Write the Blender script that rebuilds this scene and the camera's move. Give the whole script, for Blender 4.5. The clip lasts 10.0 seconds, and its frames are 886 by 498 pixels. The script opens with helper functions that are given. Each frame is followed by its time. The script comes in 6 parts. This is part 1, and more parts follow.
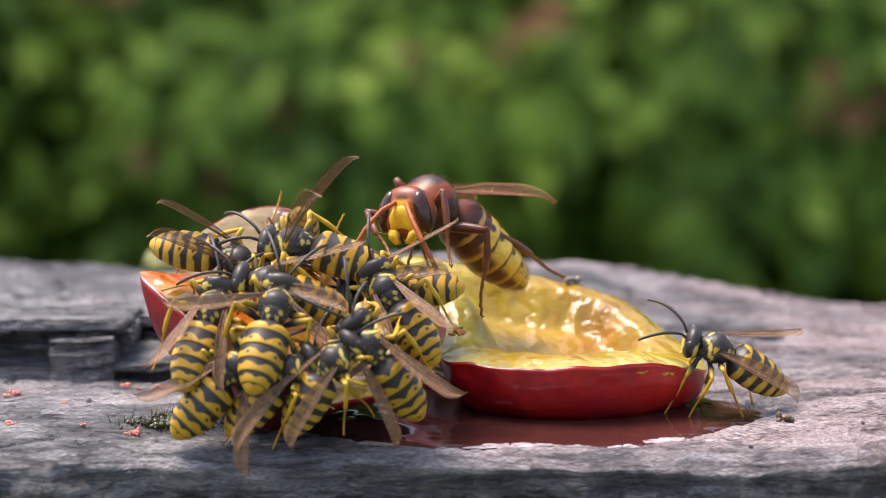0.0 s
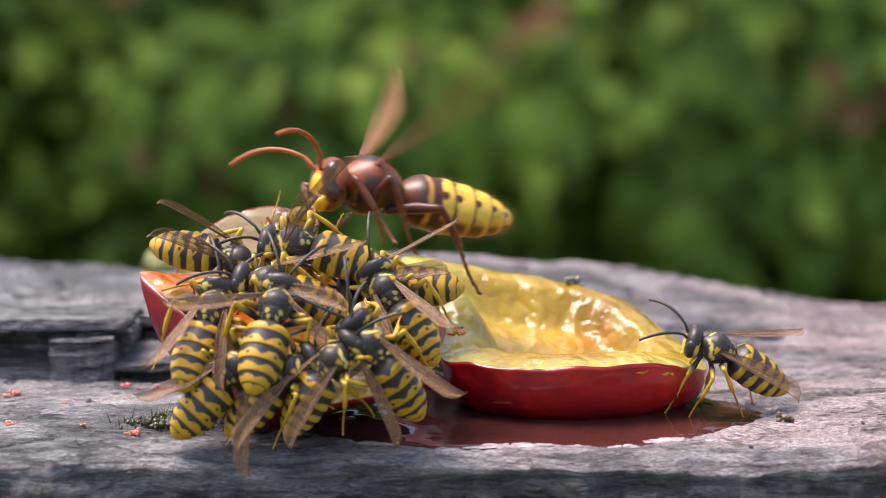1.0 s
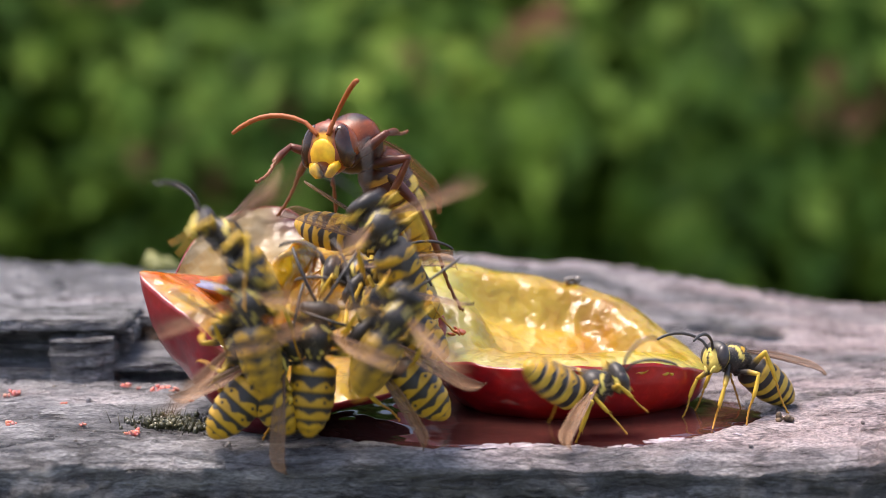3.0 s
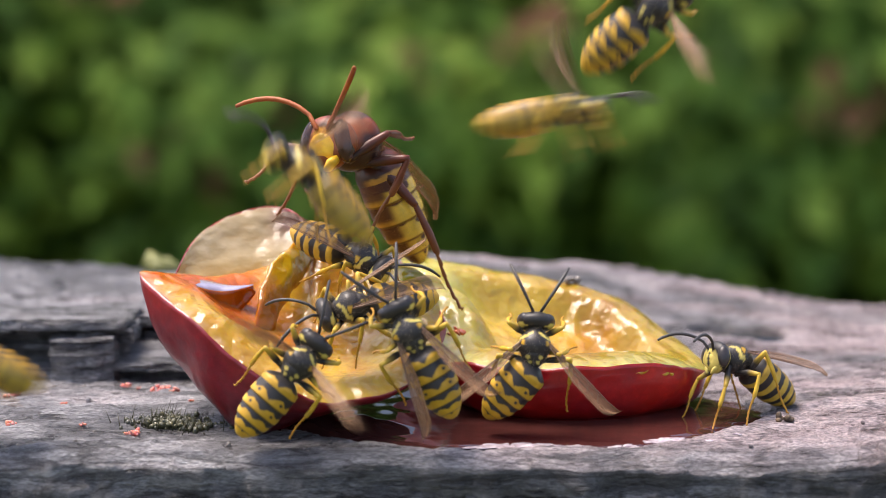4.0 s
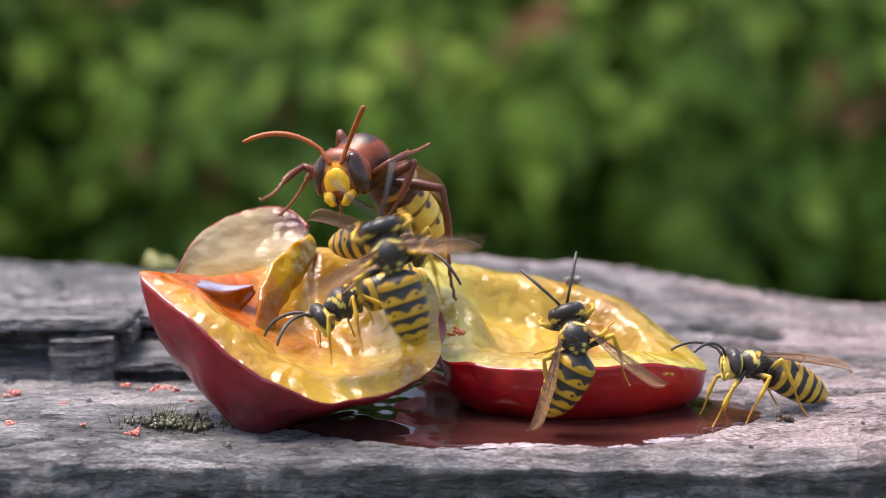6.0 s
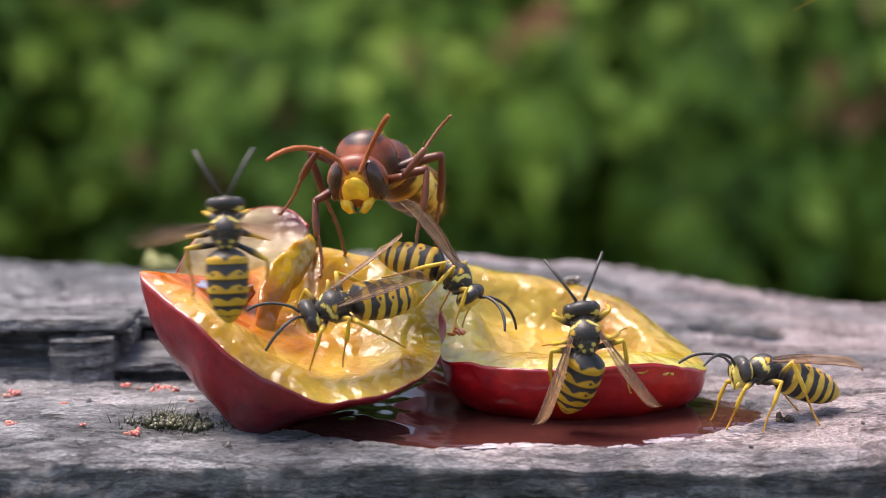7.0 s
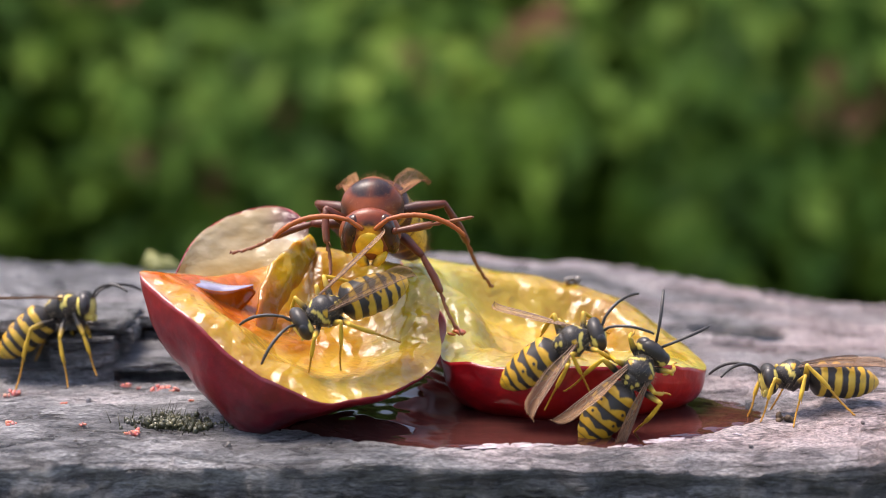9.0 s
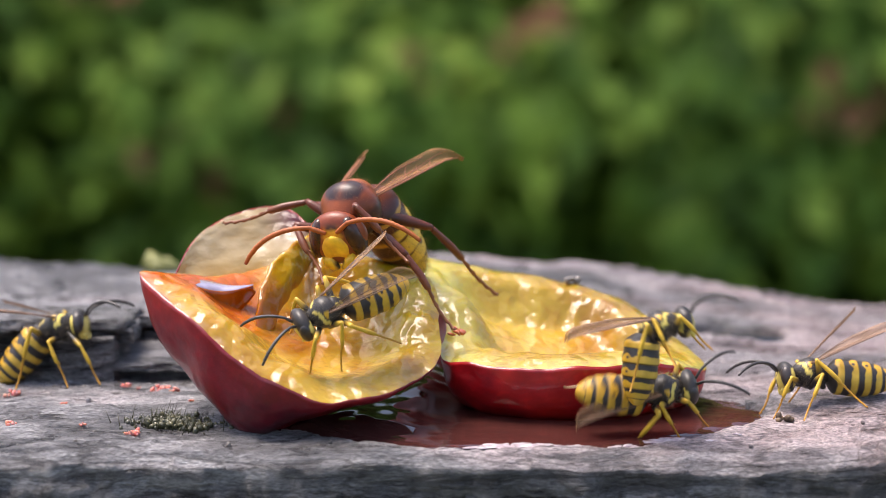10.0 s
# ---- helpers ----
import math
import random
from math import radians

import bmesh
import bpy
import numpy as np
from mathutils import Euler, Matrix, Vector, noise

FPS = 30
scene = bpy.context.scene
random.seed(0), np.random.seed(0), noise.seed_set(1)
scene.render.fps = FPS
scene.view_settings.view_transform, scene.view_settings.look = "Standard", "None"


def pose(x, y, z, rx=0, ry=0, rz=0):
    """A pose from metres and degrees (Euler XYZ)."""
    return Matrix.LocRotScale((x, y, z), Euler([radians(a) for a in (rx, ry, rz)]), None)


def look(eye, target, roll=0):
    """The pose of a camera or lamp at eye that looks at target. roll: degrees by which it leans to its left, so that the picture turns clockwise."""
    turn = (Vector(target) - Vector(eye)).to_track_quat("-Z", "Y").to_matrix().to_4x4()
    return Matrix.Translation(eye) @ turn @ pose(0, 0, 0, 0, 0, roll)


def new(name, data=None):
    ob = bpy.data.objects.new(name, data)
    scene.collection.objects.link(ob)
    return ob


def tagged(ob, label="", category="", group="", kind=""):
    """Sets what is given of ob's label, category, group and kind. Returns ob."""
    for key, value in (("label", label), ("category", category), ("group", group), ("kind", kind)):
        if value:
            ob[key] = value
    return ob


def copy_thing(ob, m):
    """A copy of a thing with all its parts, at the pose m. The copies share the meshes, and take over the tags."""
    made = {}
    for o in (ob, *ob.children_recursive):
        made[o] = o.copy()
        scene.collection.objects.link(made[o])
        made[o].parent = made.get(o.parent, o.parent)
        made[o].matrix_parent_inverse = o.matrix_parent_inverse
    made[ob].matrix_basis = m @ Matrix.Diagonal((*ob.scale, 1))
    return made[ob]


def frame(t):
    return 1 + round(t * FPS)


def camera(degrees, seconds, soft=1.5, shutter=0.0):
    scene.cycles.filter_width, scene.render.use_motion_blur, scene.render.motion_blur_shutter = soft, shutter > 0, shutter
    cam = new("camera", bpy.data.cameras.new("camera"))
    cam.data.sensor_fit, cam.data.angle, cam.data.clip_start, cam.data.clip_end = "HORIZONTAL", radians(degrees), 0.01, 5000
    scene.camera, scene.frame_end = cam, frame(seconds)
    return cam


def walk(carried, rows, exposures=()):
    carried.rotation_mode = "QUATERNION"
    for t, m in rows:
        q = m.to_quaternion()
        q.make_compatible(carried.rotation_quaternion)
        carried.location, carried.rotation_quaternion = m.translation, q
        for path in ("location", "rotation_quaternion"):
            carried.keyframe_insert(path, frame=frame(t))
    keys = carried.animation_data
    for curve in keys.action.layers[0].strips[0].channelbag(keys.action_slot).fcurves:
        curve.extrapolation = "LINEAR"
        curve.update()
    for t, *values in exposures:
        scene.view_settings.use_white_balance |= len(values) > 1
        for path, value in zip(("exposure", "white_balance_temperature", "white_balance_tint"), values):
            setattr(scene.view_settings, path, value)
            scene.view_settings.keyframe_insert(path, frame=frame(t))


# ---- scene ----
cam = camera(20.0, 10.0, soft=0.9, shutter=0.8)
EYE, AIM = (0.0, -0.2545, 0.0584), (0.0, -0.0021, 0.0184)
walk(cam, [(0.0, look(EYE, AIM)), (10.0, look(EYE, AIM))], [(0.0, 1.35, 6800, 16), (10.0, 1.35, 6800, 16)])
cam.data.dof.use_dof = True
cam.data.dof.focus_distance = 0.256
cam.data.dof.aperture_fstop = 25.0

# daylight under a thin bright cloud cover
world = bpy.data.worlds.new("world")
scene.world = world
world.use_nodes = True
sky = world.node_tree.nodes.new("ShaderNodeTexSky")
sky.sky_type, sky.sun_disc = "NISHITA", False
sky.sun_elevation, sky.sun_rotation = radians(69), radians(-68)
sky.air_density, sky.dust_density, sky.ozone_density = 1.0, 3.0, 1.0
world.node_tree.links.new(sky.outputs[0], world.node_tree.nodes["Background"].inputs[0])
world.node_tree.nodes["Background"].inputs[1].default_value = 0.15
sun = new("sun", bpy.data.lights.new("sun", "SUN"))
sun.data.energy, sun.data.angle, sun.data.color = 2.4, radians(28), (1.0, 0.95, 0.88)
sun.matrix_world = look((-0.35, 0.14, 1.0), (0, 0, 0))

MM = 0.001


# ---------------------------------------------------------------- materials
def material(name):
    m = bpy.data.materials.new(name)
    m.use_nodes = True
    return m, m.node_tree.nodes, m.node_tree.links, m.node_tree.nodes["Principled BSDF"]


def noise_node(nodes, links, scale, detail=5.0, rough=0.6, coords="Object"):
    tc = nodes.new("ShaderNodeTexCoord")
    n = nodes.new("ShaderNodeTexNoise")
    n.inputs["Scale"].default_value, n.inputs["Detail"].default_value = scale, detail
    n.inputs["Roughness"].default_value = rough
    links.new(tc.outputs[coords], n.inputs["Vector"])
    return n


def ramp_node(nodes, links, source, stops):
    r = nodes.new("ShaderNodeValToRGB")
    el = r.color_ramp.elements
    while len(el) < len(stops):
        el.new(0.5)
    for e, (p, c) in zip(el, stops):
        e.position, e.color = p, (*c, 1)
    links.new(source, r.inputs[0])
    return r


def mix_node(nodes, links, kind, fac, a, b):
    m = nodes.new("ShaderNodeMix")
    m.data_type, m.blend_type = "RGBA", kind
    for value, sock in ((fac, m.inputs[0]), (a, m.inputs[6]), (b, m.inputs[7])):
        if isinstance(value, (int, float)):
            sock.default_value = value
        elif isinstance(value, tuple):
            sock.default_value = (*value, 1)
        else:
            links.new(value, sock)
    return m.outputs[2]


def bump_node(nodes, links, heights, shader, distance, socket="Normal"):
    last = None
    for h, strength in heights:
        b = nodes.new("ShaderNodeBump")
        b.inputs["Strength"].default_value, b.inputs["Distance"].default_value = strength, distance
        links.new(h, b.inputs["Height"])
        if last:
            links.new(last, b.inputs["Normal"])
        last = b.outputs[0]
    links.new(last, shader.inputs[socket])


def plain(name, stops, scale, rough=0.5, bump=0.3, distance=0.0002, coat=0.0, metallic=0.0, sss=0.0, radius=(1, .4, .1), sss_scale=0.002):
    m, nodes, links, sh = material(name)
    n = noise_node(nodes, links, scale)
    fine = noise_node(nodes, links, scale * 7)
    r = ramp_node(nodes, links, n.outputs[0], stops)
    links.new(r.outputs[0], sh.inputs["Base Color"])
    sh.inputs["Roughness"].default_value, sh.inputs["Metallic"].default_value = rough, metallic
    sh.inputs["Coat Weight"].default_value, sh.inputs["Coat Roughness"].default_value = coat, 0.1
    sh.inputs["Subsurface Weight"].default_value = sss
    sh.inputs["Subsurface Radius"].default_value, sh.inputs["Subsurface Scale"].default_value = radius, sss_scale
    bump_node(nodes, links, [(n.outputs[0], bump), (fine.outputs[0], bump)], sh, distance)
    return m


def chitin(name, rough=0.35, coat=0.3, bump=0.15, sss=0.0):
    """Insect shell: the markings come from the mesh's colour layer, varied by fine grain."""
    m, nodes, links, sh = material(name)
    a = nodes.new("ShaderNodeAttribute")
    a.attribute_name = "marking"
    n = noise_node(nodes, links, 900, 6)
    big = noise_node(nodes, links, 250, 3)
    r = ramp_node(nodes, links, n.outputs[0], [(0.3, (0.72, 0.70, 0.68)), (0.7, (1.12, 1.1, 1.08))])
    c = mix_node(nodes, links, "MULTIPLY", 0.8, a.outputs["Color"], r.outputs[0])
    r2 = ramp_node(nodes, links, big.outputs[0], [(0.35, (0.85, 0.78, 0.7)), (0.65, (1.05, 1.05, 1.0))])
    c = mix_node(nodes, links, "MULTIPLY", 0.7, c, r2.outputs[0])
    links.new(c, sh.inputs["Base Color"])
    sh.inputs["Roughness"].default_value, sh.inputs["Specular IOR Level"].default_value = rough, 0.35
    sh.inputs["Coat Weight"].default_value, sh.inputs["Coat Roughness"].default_value = coat, 0.2
    pits = noise_node(nodes, links, 6000, 2)
    bump_node(nodes, links, [(n.outputs[0], bump), (pits.outputs[0], bump)], sh, 0.0001)
    return m


def wing_material(name, colour, alpha):
    m, nodes, links, sh = material(name)
    n = noise_node(nodes, links, 700, 4)
    r = ramp_node(nodes, links, n.outputs[0], [(0.3, tuple(c * 0.7 for c in colour)), (0.7, colour)])
    links.new(r.outputs[0], sh.inputs["Base Color"])
    sh.inputs["Roughness"].default_value, sh.inputs["Alpha"].default_value = 0.5, alpha
    sh.inputs["Specular IOR Level"].default_value = 0.2
    fine = noise_node(nodes, links, 2500, 2)
    bump_node(nodes, links, [(n.outputs[0], 0.5), (fine.outputs[0], 0.2)], sh, 0.0002)
    return m


def slate_material():
    m, nodes, links, sh = material("slate")
    tc = nodes.new("ShaderNodeTexCoord")
    mp = nodes.new("ShaderNodeMapping")
    mp.inputs["Scale"].default_value = (0.6, 1.5, 5)
    links.new(tc.outputs["Object"], mp.inputs[0])
    big = nodes.new("ShaderNodeTexNoise")
    big.inputs["Scale"].default_value, big.inputs["Detail"].default_value = 38, 8
    mid = nodes.new("ShaderNodeTexNoise")
    mid.inputs["Scale"].default_value, mid.inputs["Detail"].default_value, mid.inputs["Distortion"].default_value = 160, 9, 0.6
    mid.inputs["Roughness"].default_value = 0.7
    fine = nodes.new("ShaderNodeTexNoise")
    fine.inputs["Scale"].default_value, fine.inputs["Detail"].default_value = 2600, 6
    for n in (big, mid, fine):
        links.new(mp.outputs[0], n.inputs["Vector"])
    grey = ramp_node(nodes, links, mid.outputs[0], [(0.30, (0.020, 0.019, 0.020)), (0.40, (0.10, 0.096, 0.098)), (0.52, (0.25, 0.243, 0.247)), (0.70, (0.52, 0.51, 0.515))])
    rust = ramp_node(nodes, links, mid.outputs[0], [(0.30, (0.13, 0.092, 0.089)), (0.5, (0.38, 0.30, 0.295)), (0.72, (0.64, 0.56, 0.55))])
    sep = nodes.new("ShaderNodeSeparateXYZ")
    links.new(tc.outputs["Object"], sep.inputs[0])
    # iron-stained beds towards one end of the slab
    along = nodes.new("ShaderNodeMapRange")
    along.inputs[1].default_value, along.inputs[2].default_value = -0.03, 0.05
    along.inputs[3].default_value, along.inputs[4].default_value = -0.12, 0.15
    links.new(sep.outputs[0], along.inputs[0])
    add = nodes.new("ShaderNodeMath")
    links.new(big.outputs[0], add.inputs[0])
    links.new(along.outputs[0], add.inputs[1])
    mask = ramp_node(nodes, links, add.outputs[0], [(0.47, (0, 0, 0)), (0.66, (1, 1, 1))])
    c = mix_node(nodes, links, "MIX", mask.outputs[0], grey.outputs[0], rust.outputs[0])
    broad = ramp_node(nodes, links, big.outputs[0], [(0.36, (0.62, 0.62, 0.63)), (0.5, (1.0, 1.0, 1.0)), (0.64, (1.22, 1.2, 1.2))])
    c = mix_node(nodes, links, "MULTIPLY", 1.0, c, broad.outputs[0])
    grain = ramp_node(nodes, links, fine.outputs[0], [(0.38, (0.35, 0.35, 0.36)), (0.62, (1.5, 1.5, 1.5))])
    c = mix_node(nodes, links, "MULTIPLY", 0.8, c, grain.outputs[0])
    crack = nodes.new("ShaderNodeTexNoise")
    crack.inputs["Scale"].default_value, crack.inputs["Detail"].default_value, crack.inputs["Distortion"].default_value = 75, 7, 1.2
    links.new(mp.outputs[0], crack.inputs["Vector"])
    vein = ramp_node(nodes, links, crack.outputs[0], [(0.455, (1, 1, 1)), (0.485, (0.28, 0.27, 0.27)), (0.495, (0.3, 0.29, 0.29)), (0.52, (1, 1, 1))])
    c = mix_node(nodes, links, "MULTIPLY", 0.85, c, vein.outputs[0])
    links.new(c, sh.inputs["Base Color"])
    rr = ramp_node(nodes, links, mid.outputs[0], [(0.35, (0.22, 0.22, 0.22)), (0.7, (0.55, 0.55, 0.55))])
    links.new(rr.outputs[0], sh.inputs["Roughness"])
    bump_node(nodes, links, [(big.outputs[0], 0.6), (mid.outputs[0], 1.0), (vein.outputs[0], 0.25), (fine.outputs[0], 0.5)], sh, 0.003)
    return m


def flesh_material(name, scale=150):
    """Wet fruit flesh: its tones come from the mesh's colour layer."""
    m, nodes, links, sh = material(name)
    n = noise_node(nodes, links, scale, 5, 0.55)
    a = nodes.new("ShaderNodeAttribute")
    a.attribute_name = "marking"
    r = ramp_node(nodes, links, n.outputs[0], [(0.32, (0.66, 0.46, 0.25)), (0.48, (0.94, 0.88, 0.80)), (0.66, (1.10, 1.18, 1.7))])
    c = mix_node(nodes, links, "MULTIPLY", 1.0, r.outputs[0], a.outputs["Color"])
    speck = noise_node(nodes, links, 520, 4, 0.6)
    spots = ramp_node(nodes, links, speck.outputs[0], [(0.42, (1.05, 1.08, 1.0)), (0.6, (0.95, 0.86, 0.7)), (0.7, (0.7, 0.42, 0.3))])
    c = mix_node(nodes, links, "MULTIPLY", 0.5, c, spots.outputs[0])
    links.new(c, sh.inputs["Base Color"])
    sh.inputs["Roughness"].default_value = 0.4
    sh.inputs["Specular IOR Level"].default_value = 0.05
    sh.inputs["Subsurface Weight"].default_value = 0.6
    sh.inputs["Subsurface Radius"].default_value, sh.inputs["Subsurface Scale"].default_value = (1.0, 0.55, 0.06), 0.0016
    sh.inputs["Coat Weight"].default_value, sh.inputs["Coat Roughness"].default_value = 0.85, 0.03
    # juicy fibres
    tc = nodes.new("ShaderNodeTexCoord")
    w = nodes.new("ShaderNodeTexWave")
    w.inputs["Scale"].default_value, w.inputs["Distortion"].default_value, w.inputs["Detail"].default_value = 110, 9, 3
    w.inputs["Detail Scale"].default_value = 2.0
    links.new(tc.outputs["Object"], w.inputs["Vector"])
    wet = noise_node(nodes, links, 150, 2.5, 0.5)
    fine = noise_node(nodes, links, 950, 4)
    bump_node(nodes, links, [(wet.outputs[0], 0.25), (w.outputs[1], 0.15)], sh, 0.0016)
    bump_node(nodes, links, [(wet.outputs[0], 0.55), (w.outputs[1], 0.22), (fine.outputs[0], 0.15)], sh, 0.0018, "Coat Normal")
    return m


def skin_material(name, stops):
    m, nodes, links, sh = material(name)
    n = noise_node(nodes, links, 70, 6)
    dots = noise_node(nodes, links, 900, 4)
    r = ramp_node(nodes, links, n.outputs[0], stops)
    d = ramp_node(nodes, links, dots.outputs[0], [(0.45, (0.85, 0.85, 0.88)), (0.72, (1.3, 1.25, 1.3))])
    c = mix_node(nodes, links, "MULTIPLY", 0.7, r.outputs[0], d.outputs[0])
    bloom = noise_node(nodes, links, 45, 8)
    mask = ramp_node(nodes, links, bloom.outputs[0], [(0.5, (0, 0, 0)), (0.8, (0.12, 0.12, 0.12))])
    c = mix_node(nodes, links, "MIX", mask.outputs[0], c, (0.32, 0.14, 0.2))
    links.new(c, sh.inputs["Base Color"])
    sh.inputs["Roughness"].default_value, sh.inputs["Specular IOR Level"].default_value = 0.4, 0.15
    sh.inputs["Subsurface Weight"].default_value, sh.inputs["Subsurface Scale"].default_value = 0.25, 0.002
    sh.inputs["Coat Weight"].default_value, sh.inputs["Coat Roughness"].default_value = 0.5, 0.09
    bump_node(nodes, links, [(n.outputs[0], 0.3), (dots.outputs[0], 0.12)], sh, 0.0006)
    return m


def membrane_material():
    """Thin wet fruit skin with a little flesh on it: light comes through."""
    m, nodes, links, sh = material("plum_membrane")
    tc = nodes.new("ShaderNodeTexCoord")
    mp = nodes.new("ShaderNodeMapping")
    mp.inputs["Scale"].default_value, mp.inputs["Rotation"].default_value = (0.45, 0.6, 1.1), (0, radians(32), 0)
    links.new(tc.outputs["Object"], mp.inputs[0])
    n = nodes.new("ShaderNodeTexNoise")
    n.inputs["Scale"].default_value, n.inputs["Detail"].default_value = 800, 5
    big = nodes.new("ShaderNodeTexNoise")
    big.inputs["Scale"].default_value, big.inputs["Detail"].default_value = 120, 3
    for q in (n, big):
        links.new(mp.outputs[0], q.inputs["Vector"])
    a = nodes.new("ShaderNodeAttribute")
    a.attribute_name = "marking"
    r = ramp_node(nodes, links, big.outputs[0], [(0.35, (0.85, 0.78, 0.68)), (0.65, (1.12, 1.12, 1.15))])
    c = mix_node(nodes, links, "MULTIPLY", 1.0, a.outputs["Color"], r.outputs[0])
    # dried pulp fibres on the film
    fibre = ramp_node(nodes, links, n.outputs[0], [(0.38, (0.93, 0.88, 0.76)), (0.5, (1.0, 0.99, 0.96)), (0.66, (1.18, 1.20, 1.24))])
    c = mix_node(nodes, links, "MULTIPLY", 1.0, c, fibre.outputs[0])
    links.new(c, sh.inputs["Base Color"])
    sh.inputs["Roughness"].default_value, sh.inputs["Alpha"].default_value = 0.16, 0.8
    sh.inputs["Coat Weight"].default_value, sh.inputs["Coat Roughness"].default_value = 1.0, 0.05
    bump_node(nodes, links, [(big.outputs[0], 0.9), (n.outputs[0], 0.3)], sh, 0.0016)
    bump_node(nodes, links, [(big.outputs[0], 0.9), (n.outputs[0], 0.5)], sh, 0.0018, "Coat Normal")
    glow = nodes.new("ShaderNodeBsdfTranslucent")
    links.new(c, glow.inputs[0])
    both = nodes.new("ShaderNodeMixShader")
    both.inputs[0].default_value = 0.5
    links.new(sh.outputs[0], both.inputs[1])
    links.new(glow.outputs[0], both.inputs[2])
    links.new(both.outputs[0], nodes["Material Output"].inputs[0])
    return m


def juice_material(name, deep, thin):
    """Still dark liquid with a faint ripple."""
    m, nodes, links, sh = material(name)
    n = noise_node(nodes, links, 60, 2)
    r = ramp_node(nodes, links, n.outputs[0], [(0.35, deep), (0.7, thin)])
    links.new(r.outputs[0], sh.inputs["Base Color"])
    sh.inputs["Roughness"].default_value, sh.inputs["IOR"].default_value = 0.04, 1.35
    ripple = noise_node(nodes, links, 110, 2)
    bump_node(nodes, links, [(ripple.outputs[0], 0.16)], sh, 0.0008)
    return m


SLATE = slate_material()
SKIN = skin_material("plum_skin_dark", [(0.3, (0.07, 0.004, 0.010)), (0.5, (0.17, 0.006, 0.011)), (0.7, (0.32, 0.012, 0.012))])
SKIN_RED = skin_material("plum_skin_red", [(0.3, (0.13, 0.003, 0.006)), (0.5, (0.28, 0.005, 0.008)), (0.7, (0.46, 0.018, 0.010))])
FLESH = flesh_material("plum_flesh", 140)
FLESH_PALE = flesh_material("plum_flesh_pale", 90)
JUICE = juice_material("plum_juice", (0.036, 0.012, 0.010), (0.062, 0.019, 0.016))
WATER = juice_material("standing_water", (0.020, 0.018, 0.018), (0.040, 0.036, 0.036))
SCRAP = plain("skin_scrap", [(0.3, (0.30, 0.03, 0.012)), (0.7, (0.50, 0.12, 0.02))], 500, 0.3, 0.3, 0.0003, coat=0.6)
# bluish sky sheen of the wet fold, put into its base colour
WET_FOLD_SHEEN = plain("wet_fold_sky_sheen", [(0.3, (0.14, 0.11, 0.16)), (0.7, (0.34, 0.31, 0.40))], 300, 0.08, 0.1, 0.0003, 1.0)
MEMBRANE = membrane_material()
SHELL = chitin("wasp_shell", 0.48, 0.1)
SHELL_HORNET = chitin("hornet_shell", 0.40, 0.06)
EYE_WASP = plain("wasp_eye", [(0.3, (0.020, 0.016, 0.015)), (0.7, (0.04, 0.030, 0.026))], 1500, 0.38, 0.05)
EYE_HORNET = plain("hornet_eye", [(0.3, (0.026, 0.008, 0.003)), (0.7, (0.055, 0.018, 0.007))], 1500, 0.24, 0.05)
HORN_WASP = plain("wasp_antenna", [(0.3, (0.022, 0.019, 0.018)), (0.7, (0.045, 0.038, 0.034))], 2000, 0.45, 0.2)
HORN_HORNET = plain("hornet_antenna", [(0.3, (0.26, 0.050, 0.006)), (0.7, (0.38, 0.095, 0.010))], 900, 0.55, 0.2)
WING_WASP = wing_material("wasp_wing", (0.26, 0.14, 0.07), 0.66)
WING_HORNET = wing_material("hornet_wing", (0.36, 0.17, 0.07), 0.6)
VEIN_WASP = plain("wasp_wing_vein", [(0.3, (0.10, 0.05, 0.03)), (0.7, (0.17, 0.09, 0.05))], 900, 0.4, 0.1)
VEIN_HORNET = plain("hornet_wing_vein", [(0.3, (0.20, 0.07, 0.03)), (0.7, (0.30, 0.11, 0.04))], 900, 0.4, 0.1)
HAIR_HORNET = plain("hornet_hair", [(0.3, (0.24, 0.11, 0.035)), (0.7, (0.46, 0.27, 0.09))], 900, 0.5, 0.1)
HAIR_WASP = plain("wasp_hair", [(0.3, (0.25, 0.20, 0.14)), (0.7, (0.42, 0.34, 0.22))], 900, 0.5, 0.1)


# ---------------------------------------------------------------- mesh helpers
def mesh_of(name, bm, mat, smooth=True):
    me = bpy.data.meshes.new(name)
    bm.to_mesh(me)
    bm.free()
    me.materials.append(mat)
    if smooth:
        me.shade_smooth()
    return me


def part(name, bm, mat, parent, label="", smooth=True):
    ob = new(name, mesh_of(name, bm, mat, smooth))
    ob.parent = parent
    if label:
        tagged(ob, label)
    return ob


def thing(name, bm, mat, label, category, group="", kind="", smooth=True):
    return tagged(new(name, mesh_of(name, bm, mat, smooth)), label, category, group, kind)


def holder(name, label, category, group=""):
    ob = new(name)
    ob.empty_display_size = 0.003
    return tagged(ob, label, category, group)


def paint(me, colour_at):
    """Lay the surface's own markings on a mesh: colour_at takes a place in millimetres."""
    layer = me.color_attributes.new("marking", "FLOAT_COLOR", "POINT")
    for v, d in zip(me.vertices, layer.data):
        d.color = (*colour_at(*(v.co * 1000)), 1)


def sm(a, b, x):
    t = max(0.0, min(1.0, (x - a) / (b - a)))
    return t * t * (3 - 2 * t)


def blend(a, b, f):
    return tuple(p + (q - p) * f for p, q in zip(a, b))


def wob(x, y, z, s):
    return noise.noise(Vector((x * s, y * s, z * s)))


